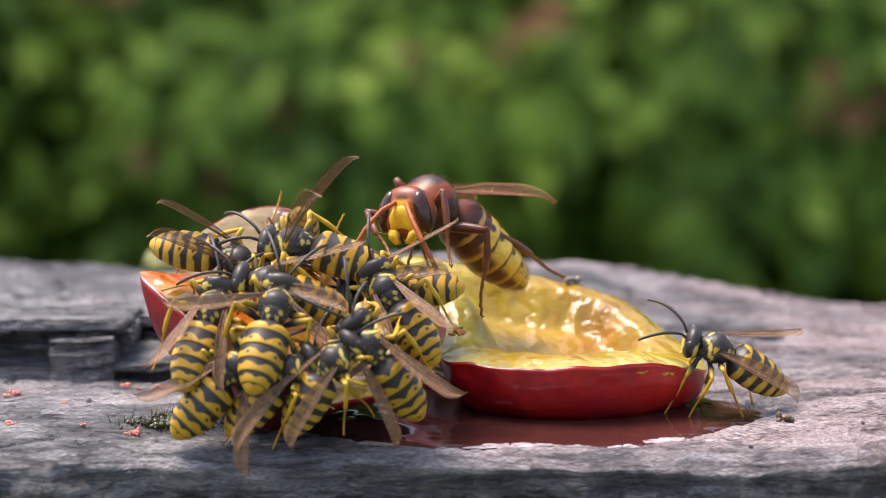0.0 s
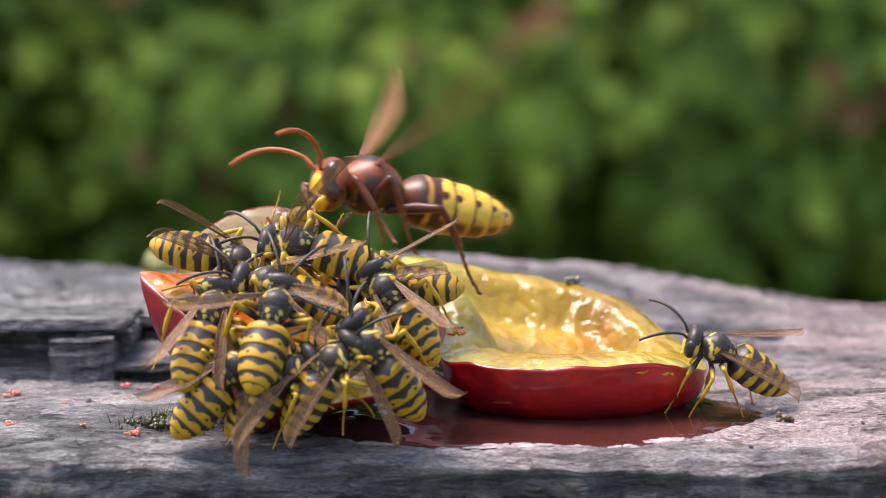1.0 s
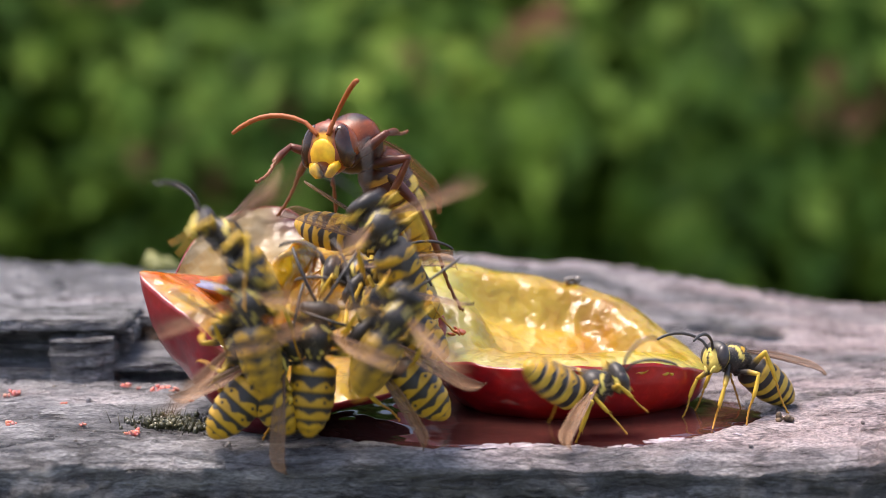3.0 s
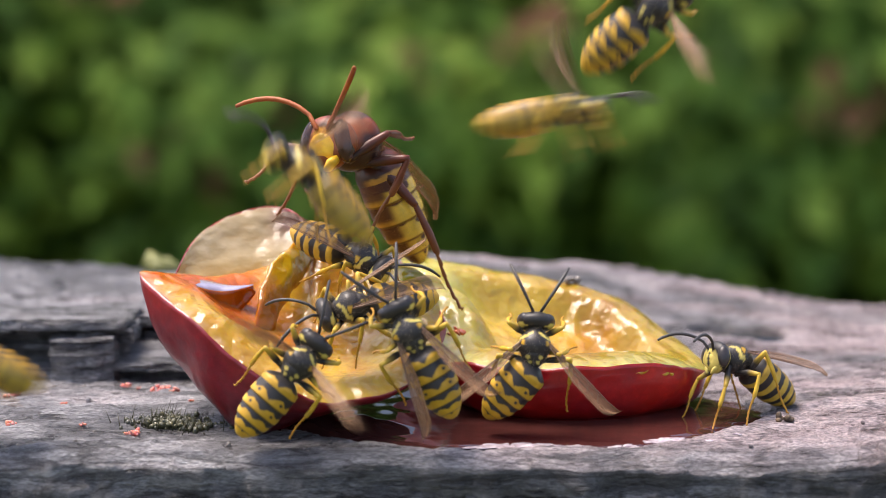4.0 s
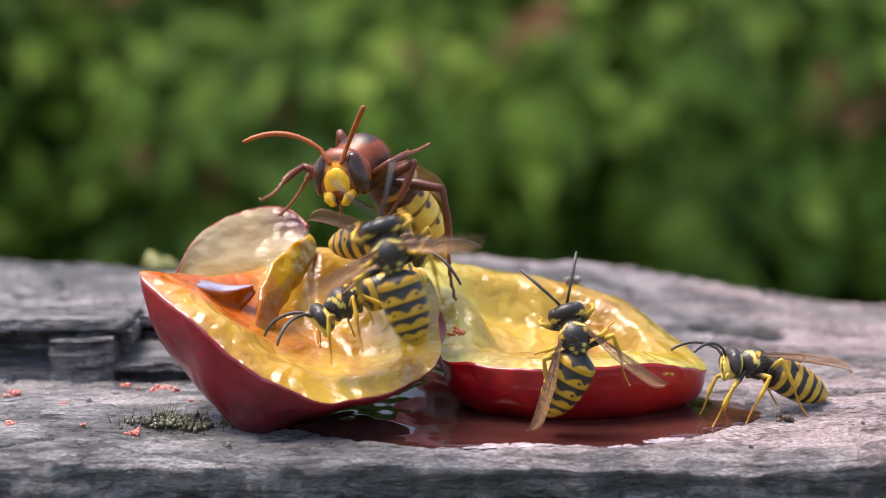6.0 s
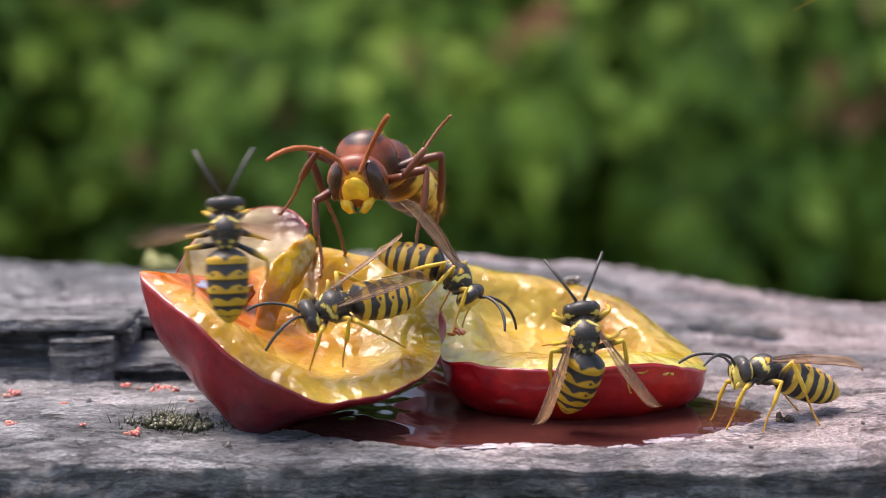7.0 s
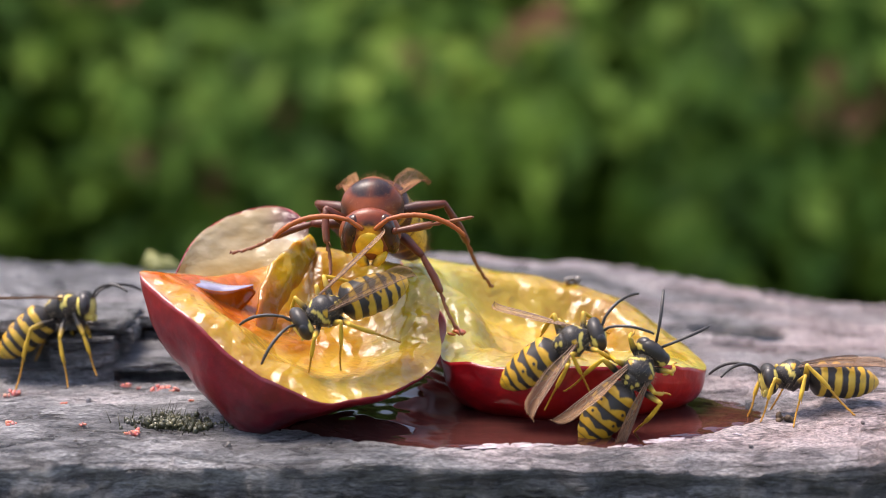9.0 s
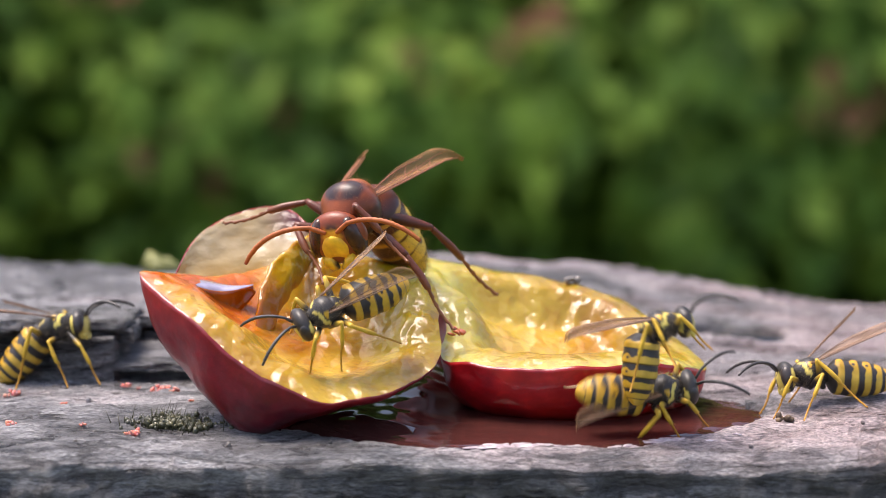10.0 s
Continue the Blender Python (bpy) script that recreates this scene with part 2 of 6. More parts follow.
def tube(bm, pts, radii, seg=8, flat=1.0):
    """A tapered round rod through points (mm), closed at both ends."""
    pts = [Vector(p) for p in pts]
    side, rings = None, []
    for i, p in enumerate(pts):
        d = (pts[min(i + 1, len(pts) - 1)] - pts[max(i - 1, 0)]).normalized()
        if side is None:
            side = d.orthogonal().normalized()
        side = (side - d * side.dot(d)).normalized()
        other = d.cross(side)
        rings.append([bm.verts.new((p + (side * math.cos(a) + other * flat * math.sin(a)) * radii[i]) * MM)
                      for a in (2 * math.pi * k / seg for k in range(seg))])
    for r0, r1 in zip(rings, rings[1:]):
        for k in range(seg):
            bm.faces.new((r0[k], r0[(k + 1) % seg], r1[(k + 1) % seg], r1[k]))
    bm.faces.new(rings[0][::-1])
    bm.faces.new(rings[-1])


def loft(bm, stations, seg=32, wobble=0.0):
    """Rings across the x axis (mm): x, half width, half height, height of centre."""
    rings = []
    for x, ry, rz, zc in stations:
        rings.append([bm.verts.new(Vector((x, ry * math.cos(a), zc + rz * math.sin(a))) * MM)
                      for a in (2 * math.pi * k / seg for k in range(seg))])
    for r0, r1 in zip(rings, rings[1:]):
        for k in range(seg):
            bm.faces.new((r0[k], r1[k], r1[(k + 1) % seg], r0[(k + 1) % seg]))
    bm.faces.new(rings[0])
    bm.faces.new(rings[-1][::-1])


def ball(bm, centre, radii, turn=(0, 0, 0), level=3):
    m = Matrix.LocRotScale(Vector(centre) * MM, Euler([radians(a) for a in turn]), Vector(radii) * MM)
    bmesh.ops.create_icosphere(bm, subdivisions=level, radius=1.0, matrix=m)


def curve_through(points, n):
    """n points on a closed smooth curve through a few points."""
    pts, out = [Vector(p) for p in points], []
    for i in range(n):
        s = i * len(pts) / n
        k, t = int(s), s - int(s)
        a, b, c, d = (pts[(k + j) % len(pts)] for j in (-1, 0, 1, 2))
        out.append(0.5 * (2 * b + (c - a) * t + (2 * a - 5 * b + 4 * c - d) * t * t + (3 * b - a - 3 * c + d) * t ** 3))
    return out


# ---------------------------------------------------------------- slate slab
FAR_EDGE = ((-72, 4.4), (-60, 3.7), (-41, 2.2), (-33, 2.6), (-24, 4.4), (2, 4.6), (20, 3.0), (32, 1.4), (45, -0.8), (52, -2.2), (61, -2.6), (73, -2.6))


def far_height(x):
    """Height of the slate's far edge (mm)."""
    for (a, p), (b, q) in zip(FAR_EDGE, FAR_EDGE[1:]):
        if x <= b:
            return p + (q - p) * max(0.0, (x - a) / (b - a))
    return FAR_EDGE[-1][1]


def ledge(x):
    """The line of the main break of the slate (mm): it stands back beside the big block."""
    return 22.5 + 9.0 * sm(-36.6, -35.4, x) + 0.8 * wob(x, 7.3, 8.0, 0.12) + 0.5 * wob(x, 3.1, 8.5, 0.7)


def slab_height(x, y):
    """Height of the slate's top in mm: a shallow dish, a raised layered ledge, a swelling edge."""
    n1 = wob(x, y, 0.0, 0.05) * 1.1 + wob(x, y, 3.0, 0.13) * 0.6
    n2 = wob(x * 0.5, y * 1.5, 7.0, 0.5) * 0.30 + wob(x * 0.5, y * 1.5, 9.0, 1.1) * 0.20 + wob(x * 0.7, y * 1.2, 13.0, 2.3) * 0.10
    e = math.hypot((x - 5) / (28.0 if x > 5 else 22.0), (y - 4.0) / 18.0) + 0.12 * wob(x, y, 1.0, 0.09) + 0.05 * wob(x, y, 5.0, 0.3)
    shore = sm(0.80, 1.10, e)
    z = -1.5 + 2.2 * shore + n1 * sm(0.8, 1.5, e) * 0.7
    # the raised ledge: a low bed, then the main break
    b, end = ledge(x), sm(-22.5, -26.0, x)
    z += 1.5 * sm(20.5, 20.9, y + 0.8 * wob(x, 1.0, 2.0, 0.3)) * end
    z += 3.6 * sm(b, b + 0.4, y) * end
    # long even fall or rise to the far edge
    s = sm(24.0, 86.0, y) * 0.4 + 0.6 * max(0.0, min(1.0, (y - 26) / 60))
    z += (far_height(x) + n1 * 0.4 - z) * s
    # swell towards the near corner
    z += 1.9 * sm(30, 55, x) * sm(24, -8, y)
    hollow = math.hypot((x - 36.0) / 6.5, (y - 46) / 5.5) + 0.2 * wob(x, y, 15.0, 0.3)
    z -= 2.4 * sm(1.0, 0.86, hollow)
    z -= 0.9 * sm(1.0, 0.7, math.hypot((x - 42.5) / 4.5, (y - 38) / 2.0) + 0.2 * wob(x, y, 16.0, 0.5))
    # slate breaks in thin leaves
    w = wob(x * 0.7, y, 11.0, 0.07) * 1.6 + wob(x * 0.7, y, 12.0, 0.3) * 0.45
    q = z * 2.4 + w
    z = z * 0.35 + 0.65 * (math.floor(q) + sm(0.42, 0.58, q - math.floor(q)) - w) / 2.4
    return z + n2 * (0.35 + 0.65 * shore)


def make_slab():
    nx, ny = 470, 270
    x0, x1, y1 = -72.0, 72.0, 86.0
    bm = bmesh.new()
    rows = []
    for j in range(ny + 1):
        v = j / ny
        line = []
        for i in range(nx + 1):
            x = x0 + (x1 - x0) * i / nx
            front = -17.5 + 1.8 * wob(x, 0, 20.0, 0.05) + 0.9 * wob(x, 0, 22.0, 0.25) - 3.0 * sm(35, 60, x)
            back = y1 + 5 * wob(x, 0, 30.0, 0.04) + 1.5 * wob(x, 0, 31.0, 0.3)
            y = front + (back - front) * v
            z = slab_height(x, y)
            z -= 1.5 * sm(2.6, 0.0, y - front) ** 2 + 1.5 * sm(4, 0, back - y)
            line.append(bm.verts.new(Vector((x, y, z)) * MM))
        rows.append(line)
    for a, b in zip(rows, rows[1:]):
        for i in range(nx):
            bm.faces.new((a[i], a[i + 1], b[i + 1], b[i]))

    def skirt(edge, ox, oy):
        last = edge
        for k in range(1, 31):
            d = 40.0 * (k / 30) ** 1.25
            ring = []
            for v in edge:
                x, y, z = v.co * 1000
                leaf = math.floor(d * 0.55 + 2.0 * wob(x, y, 33.0, 0.03))
                out = 1.7 * wob(leaf * 3.7, x * 0.05, y * 0.05, 1.0) + 0.9 * wob(x, d, y, 0.3) + 0.5 * wob(x, d * 2, y, 1.1)
                ease = min(1.0, k / 3)
                ring.append(bm.verts.new(Vector((x + ox * out * ease, y + oy * (out - 0.3 - 0.04 * d) * ease, z * (1 - d / 40) - d)) * MM))
            for i in range(len(edge) - 1):
                bm.faces.new((last[i], ring[i], ring[i + 1], last[i + 1]))
            last = ring
        return last

    f = skirt(rows[0], 0, -1)
    b = skirt(rows[-1][::-1], 0, 1)
    r = skirt([q[-1] for q in rows], 1, 0)
    l = skirt([q[0] for q in rows][::-1], -1, 0)
    bmesh.ops.remove_doubles(bm, verts=f + b + r + l, dist=0.0008)
    bmesh.ops.recalc_face_normals(bm, faces=bm.faces)
    return thing("slate_slab", bm, SLATE, "rough grey slate slab with rust-stained beds and a shallow wet dish", "stone slab")


slate_slab = make_slab()


def make_support():
    """The pillar of rough stone under the slab, below the view."""
    bm = bmesh.new()
    bmesh.ops.create_cube(bm, size=1.0, matrix=Matrix.LocRotScale(Vector((0, 0.035, -0.291)), None, Vector((0.15, 0.08, 0.5))))
    bmesh.ops.bevel(bm, geom=bm.edges[:], offset=0.008, segments=3, affect="EDGES")
    bmesh.ops.subdivide_edges(bm, edges=[e for e in bm.edges if e.calc_length() > 0.05], cuts=12, use_grid_fill=True)
    for v in bm.verts:
        if v.co.z < -0.05 and v.co.z > -0.53:
            v.co += Vector((v.co.x, v.co.y - 0.035, 0)).normalized() * 0.006 * wob(*v.co, 30)
    return thing("stone_pillar", bm, SLATE, "rough grey stone pillar carrying the slate slab", "pillar")


def slate_leaf(slab, x0, x1, y0, y1, z0, z1, seed, fall=0.0, lean=0.0, rag=0.5):
    """One broken leaf or block of slate (mm): ragged outline, split edge, rough top."""
    bm, n = bmesh.new(), 88
    cx, cy, wide, deep = (x0 + x1) / 2, (y0 + y1) / 2, (x1 - x0) / 2, (y1 - y0) / 2
    line = []
    for k in range(n):
        a = 2 * math.pi * k / n
        c, s = math.cos(a), math.sin(a)
        f = 1 / max(abs(c), abs(s))
        px, py = c * f * wide, s * f * deep
        line.append((px + rag * wob(px, py, seed, 0.45) + 0.15 * rag * wob(px, py, seed + 4.0, 1.6), py + rag * wob(py, px, seed + 9.0, 0.35) + 0.15 * rag * wob(px, py, seed + 7.0, 1.4)))
    beds = max(4, int((z1 - z0) / 0.28))
    rings = []
    for j in range(beds + 3):
        h = min(1.0, j / beds)
        inset = (1.0, 0.985, 0.80, 0.45)[max(0, j - beds + 1)] if j >= beds else 1.0
        step = 0.28 * rag * wob(j * 1.7, seed, 0.0, 1.0) if 0 < j < beds else 0.0
        ring = []
        for u, v in line:
            out = inset + (step + 0.25 * wob(u * 0.6, v * 0.6, j * 0.5 + seed, 0.8)) / max(2.0, deep) * (j < beds)
            p, q = u * out, v * out
            z = z0 + (z1 - z0) * h + p * lean + (q + deep) * -fall * h + 0.14 * wob(cx + p, cy + q, seed, 0.5) + 0.06 * wob(cx + p, cy + q, seed, 1.5)
            ring.append(bm.verts.new(Vector((cx + p, cy + q, z)) * MM))
        rings.append(ring)
    for p, q in zip(rings, rings[1:]):
        for k in range(n):
            bm.faces.new((p[k], p[(k + 1) % n], q[(k + 1) % n], q[k]))
    bm.faces.new(rings[0][::-1])
    bm.faces.new(rings[-1])
    return part("slate_leaf", bm, SLATE, slab, smooth=False)


def make_leaves_of_slate(slab):
    """The broken front of the raised ledge: a cap over an open joint, a standing block, low leaves at its foot."""
    slate_leaf(slab, -75.0, -56.5, 17.4, 34.0, 6.0, 7.3, 1.0, 0.10)
    slate_leaf(slab, -56.0, -35.0, 17.4, 33.0, 6.2, 7.4, 2.0, 0.10)
    slate_leaf(slab, -70.0, -45.0, 19.5, 31.0, 5.2, 5.9, 3.0)
    slate_leaf(slab, -66.0, -44.0, 20.8, 30.0, 3.4, 4.0, 4.0)
    slate_leaf(slab, -43.6, -36.0, 16.8, 27.0, 0.4, 5.4, 5.0, 0.0, 0.05, 0.9)
    slate_leaf(slab, -41.0, -34.4, 18.2, 27.0, 4.6, 6.0, 11.0, 0.0, -0.03, 0.9)
    slate_leaf(slab, -74.0, -52.0, 16.9, 25.0, 1.1, 2.3, 6.0)
    slate_leaf(slab, -51.5, -41.6, 17.3, 25.0, 0.8, 2.0, 7.0, 0.0, -0.02)
    slate_leaf(slab, -39.6, -24.5, 17.2, 31.0, 1.7, 2.5, 8.0, -0.03)
    slate_leaf(slab, -36.0, -25.0, 29.0, 42.0, 4.4, 5.6, 9.0, 0.10)
    slate_leaf(slab, -34.5, -27.0, 30.0, 38.0, 3.0, 3.9, 10.0)


make_leaves_of_slate(slate_slab)


make_support()


def make_ground():
    bm = bmesh.new()
    bmesh.ops.create_grid(bm, x_segments=80, y_segments=80, size=60)
    for v in bm.verts:
        v.co.z = -0.54 + 0.01 * wob(*v.co, 0.8) if v.co.length > 1.5 else -0.54
    m = plain("grass_soil", [(0.3, (0.045, 0.045, 0.022)), (0.6, (0.075, 0.085, 0.035)), (0.8, (0.11, 0.12, 0.055))], 6, 0.9, 0.5, 0.02)
    return thing("ground", bm, m, "dark green lawn ground around the stone", "ground", kind="structure")


make_ground()


# ---------------------------------------------------------------- hedge far behind
def leaf_material():
    m, nodes, links, sh = material("hedge_leaves")
    geo = nodes.new("ShaderNodeNewGeometry")
    r = ramp_node(nodes, links, geo.outputs["Random Per Island"],
                  [(0.0, (0.05, 0.10, 0.016)), (0.35, (0.085, 0.17, 0.024)), (0.7, (0.165, 0.285, 0.040)), (1.0, (0.28, 0.41, 0.075))])
    n = noise_node(nodes, links, 4.5, 3, coords="Object")
    tone = ramp_node(nodes, links, n.outputs[0], [(0.38, (0.55, 0.62, 0.5)), (0.5, (1.0, 1.0, 0.9)), (0.62, (1.35, 1.25, 1.05))])
    c = mix_node(nodes, links, "MULTIPLY", 1.0, r.outputs[0], tone.outputs[0])
    links.new(c, sh.inputs["Base Color"])
    sh.inputs["Roughness"].default_value = 0.75
    sh.inputs["Specular IOR Level"].default_value = 0.25
    # thin leaves let light through
    glow = nodes.new("ShaderNodeBsdfTranslucent")
    links.new(c, glow.inputs[0])
    both = nodes.new("ShaderNodeMixShader")
    both.inputs[0].default_value = 0.35
    links.new(sh.outputs[0], both.inputs[1])
    links.new(glow.outputs[0], both.inputs[2])
    links.new(both.outputs[0], nodes["Material Output"].inputs[0])
    return m


def add_leaf(bm, place, normal, length, width):
    n = normal.normalized()
    u = n.orthogonal().normalized()
    u = (Matrix.Rotation(random.uniform(0, 6.28), 3, n) @ u)
    w = n.cross(u)
    tip, base = place + u * length / 2 - n * length * 0.12, place - u * length / 2
    mid = place + n * length * 0.04
    vs = [bm.verts.new(p) for p in (base, mid + w * width / 2, tip, mid - w * width / 2)]
    bm.faces.new(vs)


def make_hedge():
    """A broad hedge: leafy clumps at uneven depth with dark gaps between them."""
    rnd = random.Random(5)
    random.seed(5)
    bm = bmesh.new()
    hollows = ((-0.155, -0.22, 0.050), (0.25, -0.262, 0.045), (-0.335, -0.155, 0.055),
               (-0.36, -0.215, 0.06), (-0.27, -0.09, 0.03), (-0.25, -0.25, 0.045), (-0.36, -0.07, 0.03),
               (0.36, -0.28, 0.06), (0.10, -0.28, 0.04))
    for k in range(720):
        c = Vector((rnd.uniform(-1.25, 1.25), 1.75 + rnd.random() ** 1.6 * 0.5, rnd.uniform(-0.50, 0.29)))
        if k > 424:
            c = Vector((rnd.uniform(-1.25, 1.25), 1.80 + rnd.random() * 0.4, rnd.uniform(0.25, 0.95)))
        elif k > 408:
            c = Vector((rnd.uniform(0.20, 0.42), 1.70, rnd.uniform(-0.22, -0.03)))
        elif k > 400:
            c = Vector((rnd.uniform(-0.20, 0.12), 1.68, rnd.uniform(-0.17, -0.05)))
        size = rnd.uniform(0.05, 0.13)
        for j in range(120):
            d = Vector((rnd.gauss(0, 1), rnd.gauss(0, 1), rnd.gauss(0, 0.8))).normalized()
            p = c + d * size * rnd.uniform(0.7, 1.05)
            if p.y < 2.12 and rnd.random() < 0.7 and any(math.hypot(p.x - x, p.z - z) < r * (1 + 0.6 * noise.noise(p * 14)) for x, z, r in hollows):
                continue
            add_leaf(bm, p, d + Vector((0, -0.4, 0.6)), rnd.uniform(0.024, 0.050), rnd.uniform(0.015, 0.030))
    # young growth standing forward of the rest
    rnd = random.Random(8)
    for k in range(9):
        c = Vector((-0.20 + 0.035 * k + rnd.uniform(-0.01, 0.01), 1.74, rnd.uniform(-0.27, -0.17)))
        for j in range(70):
            d = Vector((rnd.gauss(0, 1), rnd.gauss(0, 1), rnd.gauss(0, 0.8))).normalized()
            add_leaf(bm, c + d * rnd.uniform(0.03, 0.075), d + Vector((0, -0.4, 0.6)), rnd.uniform(0.024, 0.050), rnd.uniform(0.015, 0.030))
    ob = thing("hedge", bm, leaf_material(), "dense green leafy hedge, far out of focus", "hedge", kind="stuff")
    # backing sheet whose darker green stands in for the shade between the clumps
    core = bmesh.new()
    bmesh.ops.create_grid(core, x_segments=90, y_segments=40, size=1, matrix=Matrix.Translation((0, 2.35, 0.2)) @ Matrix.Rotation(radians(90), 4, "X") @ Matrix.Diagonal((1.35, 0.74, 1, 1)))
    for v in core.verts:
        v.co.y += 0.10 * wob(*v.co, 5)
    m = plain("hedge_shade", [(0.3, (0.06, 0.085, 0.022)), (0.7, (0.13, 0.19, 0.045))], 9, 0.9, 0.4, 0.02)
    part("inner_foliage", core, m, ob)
    return ob


make_hedge()


def make_dry_sprays():
    rust = plain("dry_leaf", [(0.3, (0.11, 0.042, 0.018)), (0.7, (0.19, 0.080, 0.034))], 40, 0.9, 0.4, 0.002)
    rnd = random.Random(11)
    for x, z, s in ((-0.185, -0.150, 0.040), (0.075, -0.072, 0.026), (-0.012, -0.110, 0.035), (-0.26, -0.035, 0.03), (0.30, -0.125, 0.03)):
        spray = holder("withered_spray", "spray of withered reddish-brown leaves in the hedge", "dry leaves", "withered leaves in the hedge")
        spray.matrix_basis = pose(x, 1.62, z)
        stalk = bmesh.new()
        tube(stalk, [(0, 60, -25), (3, 30, -8), (0, 4, 0)], [2.0, 1.6, 1.0], 6)
        part("stalk", stalk, rust, spray)
        for j in range(12):
            random.seed(rnd.random())
            d = Vector((rnd.gauss(0, 1), rnd.gauss(0, 0.4), rnd.gauss(0, 0.8)))
            bm = bmesh.new()
            add_leaf(bm, d * s * 0.5, Vector((rnd.gauss(0, 0.6), -1, 0.6)), 0.030, 0.016)
            part("leaf", bm, rust, spray)


make_dry_sprays()


# ---------------------------------------------------------------- plum halves
def make_half(name, rim, pole, centre, drop, skin, flesh, skin_bow, foot_size, bowl, tint, label):
    root = holder(name, label, "fruit", "halves of a cut plum")
    n, ns, nq = 168, 30, 46
    edge = curve_through(rim, n)
    pole, centre = Vector(pole), Vector(centre)

    def rough(p, amount, s):
        return p + Vector((wob(*p, s), wob(p.y, p.z, p.x, s), wob(p.z, p.x, p.y, s))) * amount

    # skin: from the rim down to the foot on which the half rests
    bm = bmesh.new()
    rings = []
    for j in range(ns):
        s = j / ns * math.pi / 2
        h = 1 - math.sin(s)
        ring = []
        for p in edge:
            g = math.cos(s) ** skin_bow(p)
            out = Vector((p.x - pole.x, p.y - pole.y, 0))
            far = out.length
            out.normalize()
            q = Vector((pole.x, pole.y, pole.z + (p.z - pole.z) * h)) + out * (foot_size * math.cos(s) ** 0.4 * (1 - g) + far * g)
            q += out * (0.7 * math.sin(2 * s) ** 2)
            ring.append(bm.verts.new(rough(rough(q, 0.35, 0.22), 0.10, 0.7) * MM))
        rings.append(ring)
    foot = bm.verts.new(pole * MM)
    for a, b in zip(rings, rings[1:]):
        for k in range(n):
            bm.faces.new((a[k], b[k], b[(k + 1) % n], a[(k + 1) % n]))
    for k in range(n):
        bm.faces.new((rings[-1][k], foot, rings[-1][(k + 1) % n]))
    # the skin turns over at the cut
    lip = [bm.verts.new((Vector(v.co) * 1000 + (centre - Vector(v.co) * 1000).normalized() * 0.12 + Vector((0, 0, -0.15))) * MM) for v in rings[0]]
    for k in range(n):
        bm.faces.new((lip[k], rings[0][k], rings[0][(k + 1) % n], lip[(k + 1) % n]))
    part("skin", bm, skin, root, "glossy red plum skin")

    relief = 0.8 if skin is SKIN else 0.55
    # flesh: the cut face and the hollow of the stone
    bm = bmesh.new()
    rings = []
    for j in range(nq):
        q = (j / nq) ** 0.9
        ring = []
        for k, p in enumerate(edge):
            start = rough(rough(p, 0.35, 0.22), 0.10, 0.7) + Vector((0, 0, 0.01))
            w = start + (centre - start) * q
            wall = sm(*bowl, q + 0.06 * wob(*p, 0.25))
            w.z += 0.35 * sm(0, 0.12, q) * (1 - sm(0.2, 0.5, q)) - drop * wall * (0.75 + 0.25 * q)
            w = rough(w, 0.5 * relief * sm(0.0, 0.1, q), 0.22)
            w = rough(w, 0.10 * relief * sm(0.0, 0.1, q), 0.55)
            w = rough(w, 0.03 * relief * sm(0.0, 0.1, q), 1.3)
            ring.append(bm.verts.new(w * MM))
        rings.append(ring)
    mid = bm.verts.new((centre - Vector((0, 0, drop))) * MM)
    for a, b in zip(rings, rings[1:]):
        for k in range(n):
            bm.faces.new((a[k], a[(k + 1) % n], b[(k + 1) % n], b[k]))
    for k in range(n):
        bm.faces.new((rings[-1][k], rings[-1][(k + 1) % n], mid))
    ob = part("flesh", bm, flesh, root, "wet translucent yellow flesh with the hollow of the stone")
    paint(ob.data, tint(edge, centre))
    return root


def left_tint(edge, centre):
    near = [p for p in edge[::4]]

    def at(x, y, z):
        p = Vector((x, y, z))
        deep = sm(7.0, 2.5, math.hypot(x + 17.0, (y - 2.0) * 1.1))
        c = blend((0.36, 0.205, 0.014), (0.31, 0.115, 0.003), deep)
        c = blend(c, (0.40, 0.095, 0.006), sm(-18, -21, x) * sm(-4, -1, y))
        c = blend(c, (0.36, 0.225, 0.030), 0.9 * sm(-2.5, -7.0, y) * sm(-22, -18, x))
        c = blend(c, (0.28, 0.215, 0.006), 0.9 * sm(-10, -4, x) * sm(-9, 2, y))
        rim = min((p - e).length for e in near)
        return blend(c, (0.42, 0.26, 0.15), 0.8 * sm(1.1, 0.3, rim) * sm(-19, -23, x))
    return at


def right_tint(edge, centre):
    near = [p for p in edge[::4]]

    def at(x, y, z):
        p = Vector((x, y, z))
        d = min((p - e).length for e in near)
        streak = wob(x * 0.25, y * 1.2, z, 1.3)
        c = blend((0.38, 0.310, 0.070), (0.31, 0.200, 0.014), sm(0.3, 3.0, d))
        c = blend(c, (0.20, 0.125, 0.006), (0.75 + 0.4 * streak) * sm(3.0, 1.0, d) * sm(8, 13, y))
        c = blend(c, (0.33, 0.29, 0.045), 0.8 * sm(6.0, 1.0, x + 1.5 * streak))
        hollow = math.hypot((x - 12.5) / 8.5, (y - 11) / 6.5)
        c = blend(c, (0.36, 0.225, 0.022), sm(1.1, 0.85, hollow))
        return blend(c, (0.37, 0.195, 0.006), sm(-0.1, 0.25, streak + 0.35) * sm(0.95, 0.6, math.hypot((x - 13.5) / 6.5, (y - 14) / 3.6)))
    return at


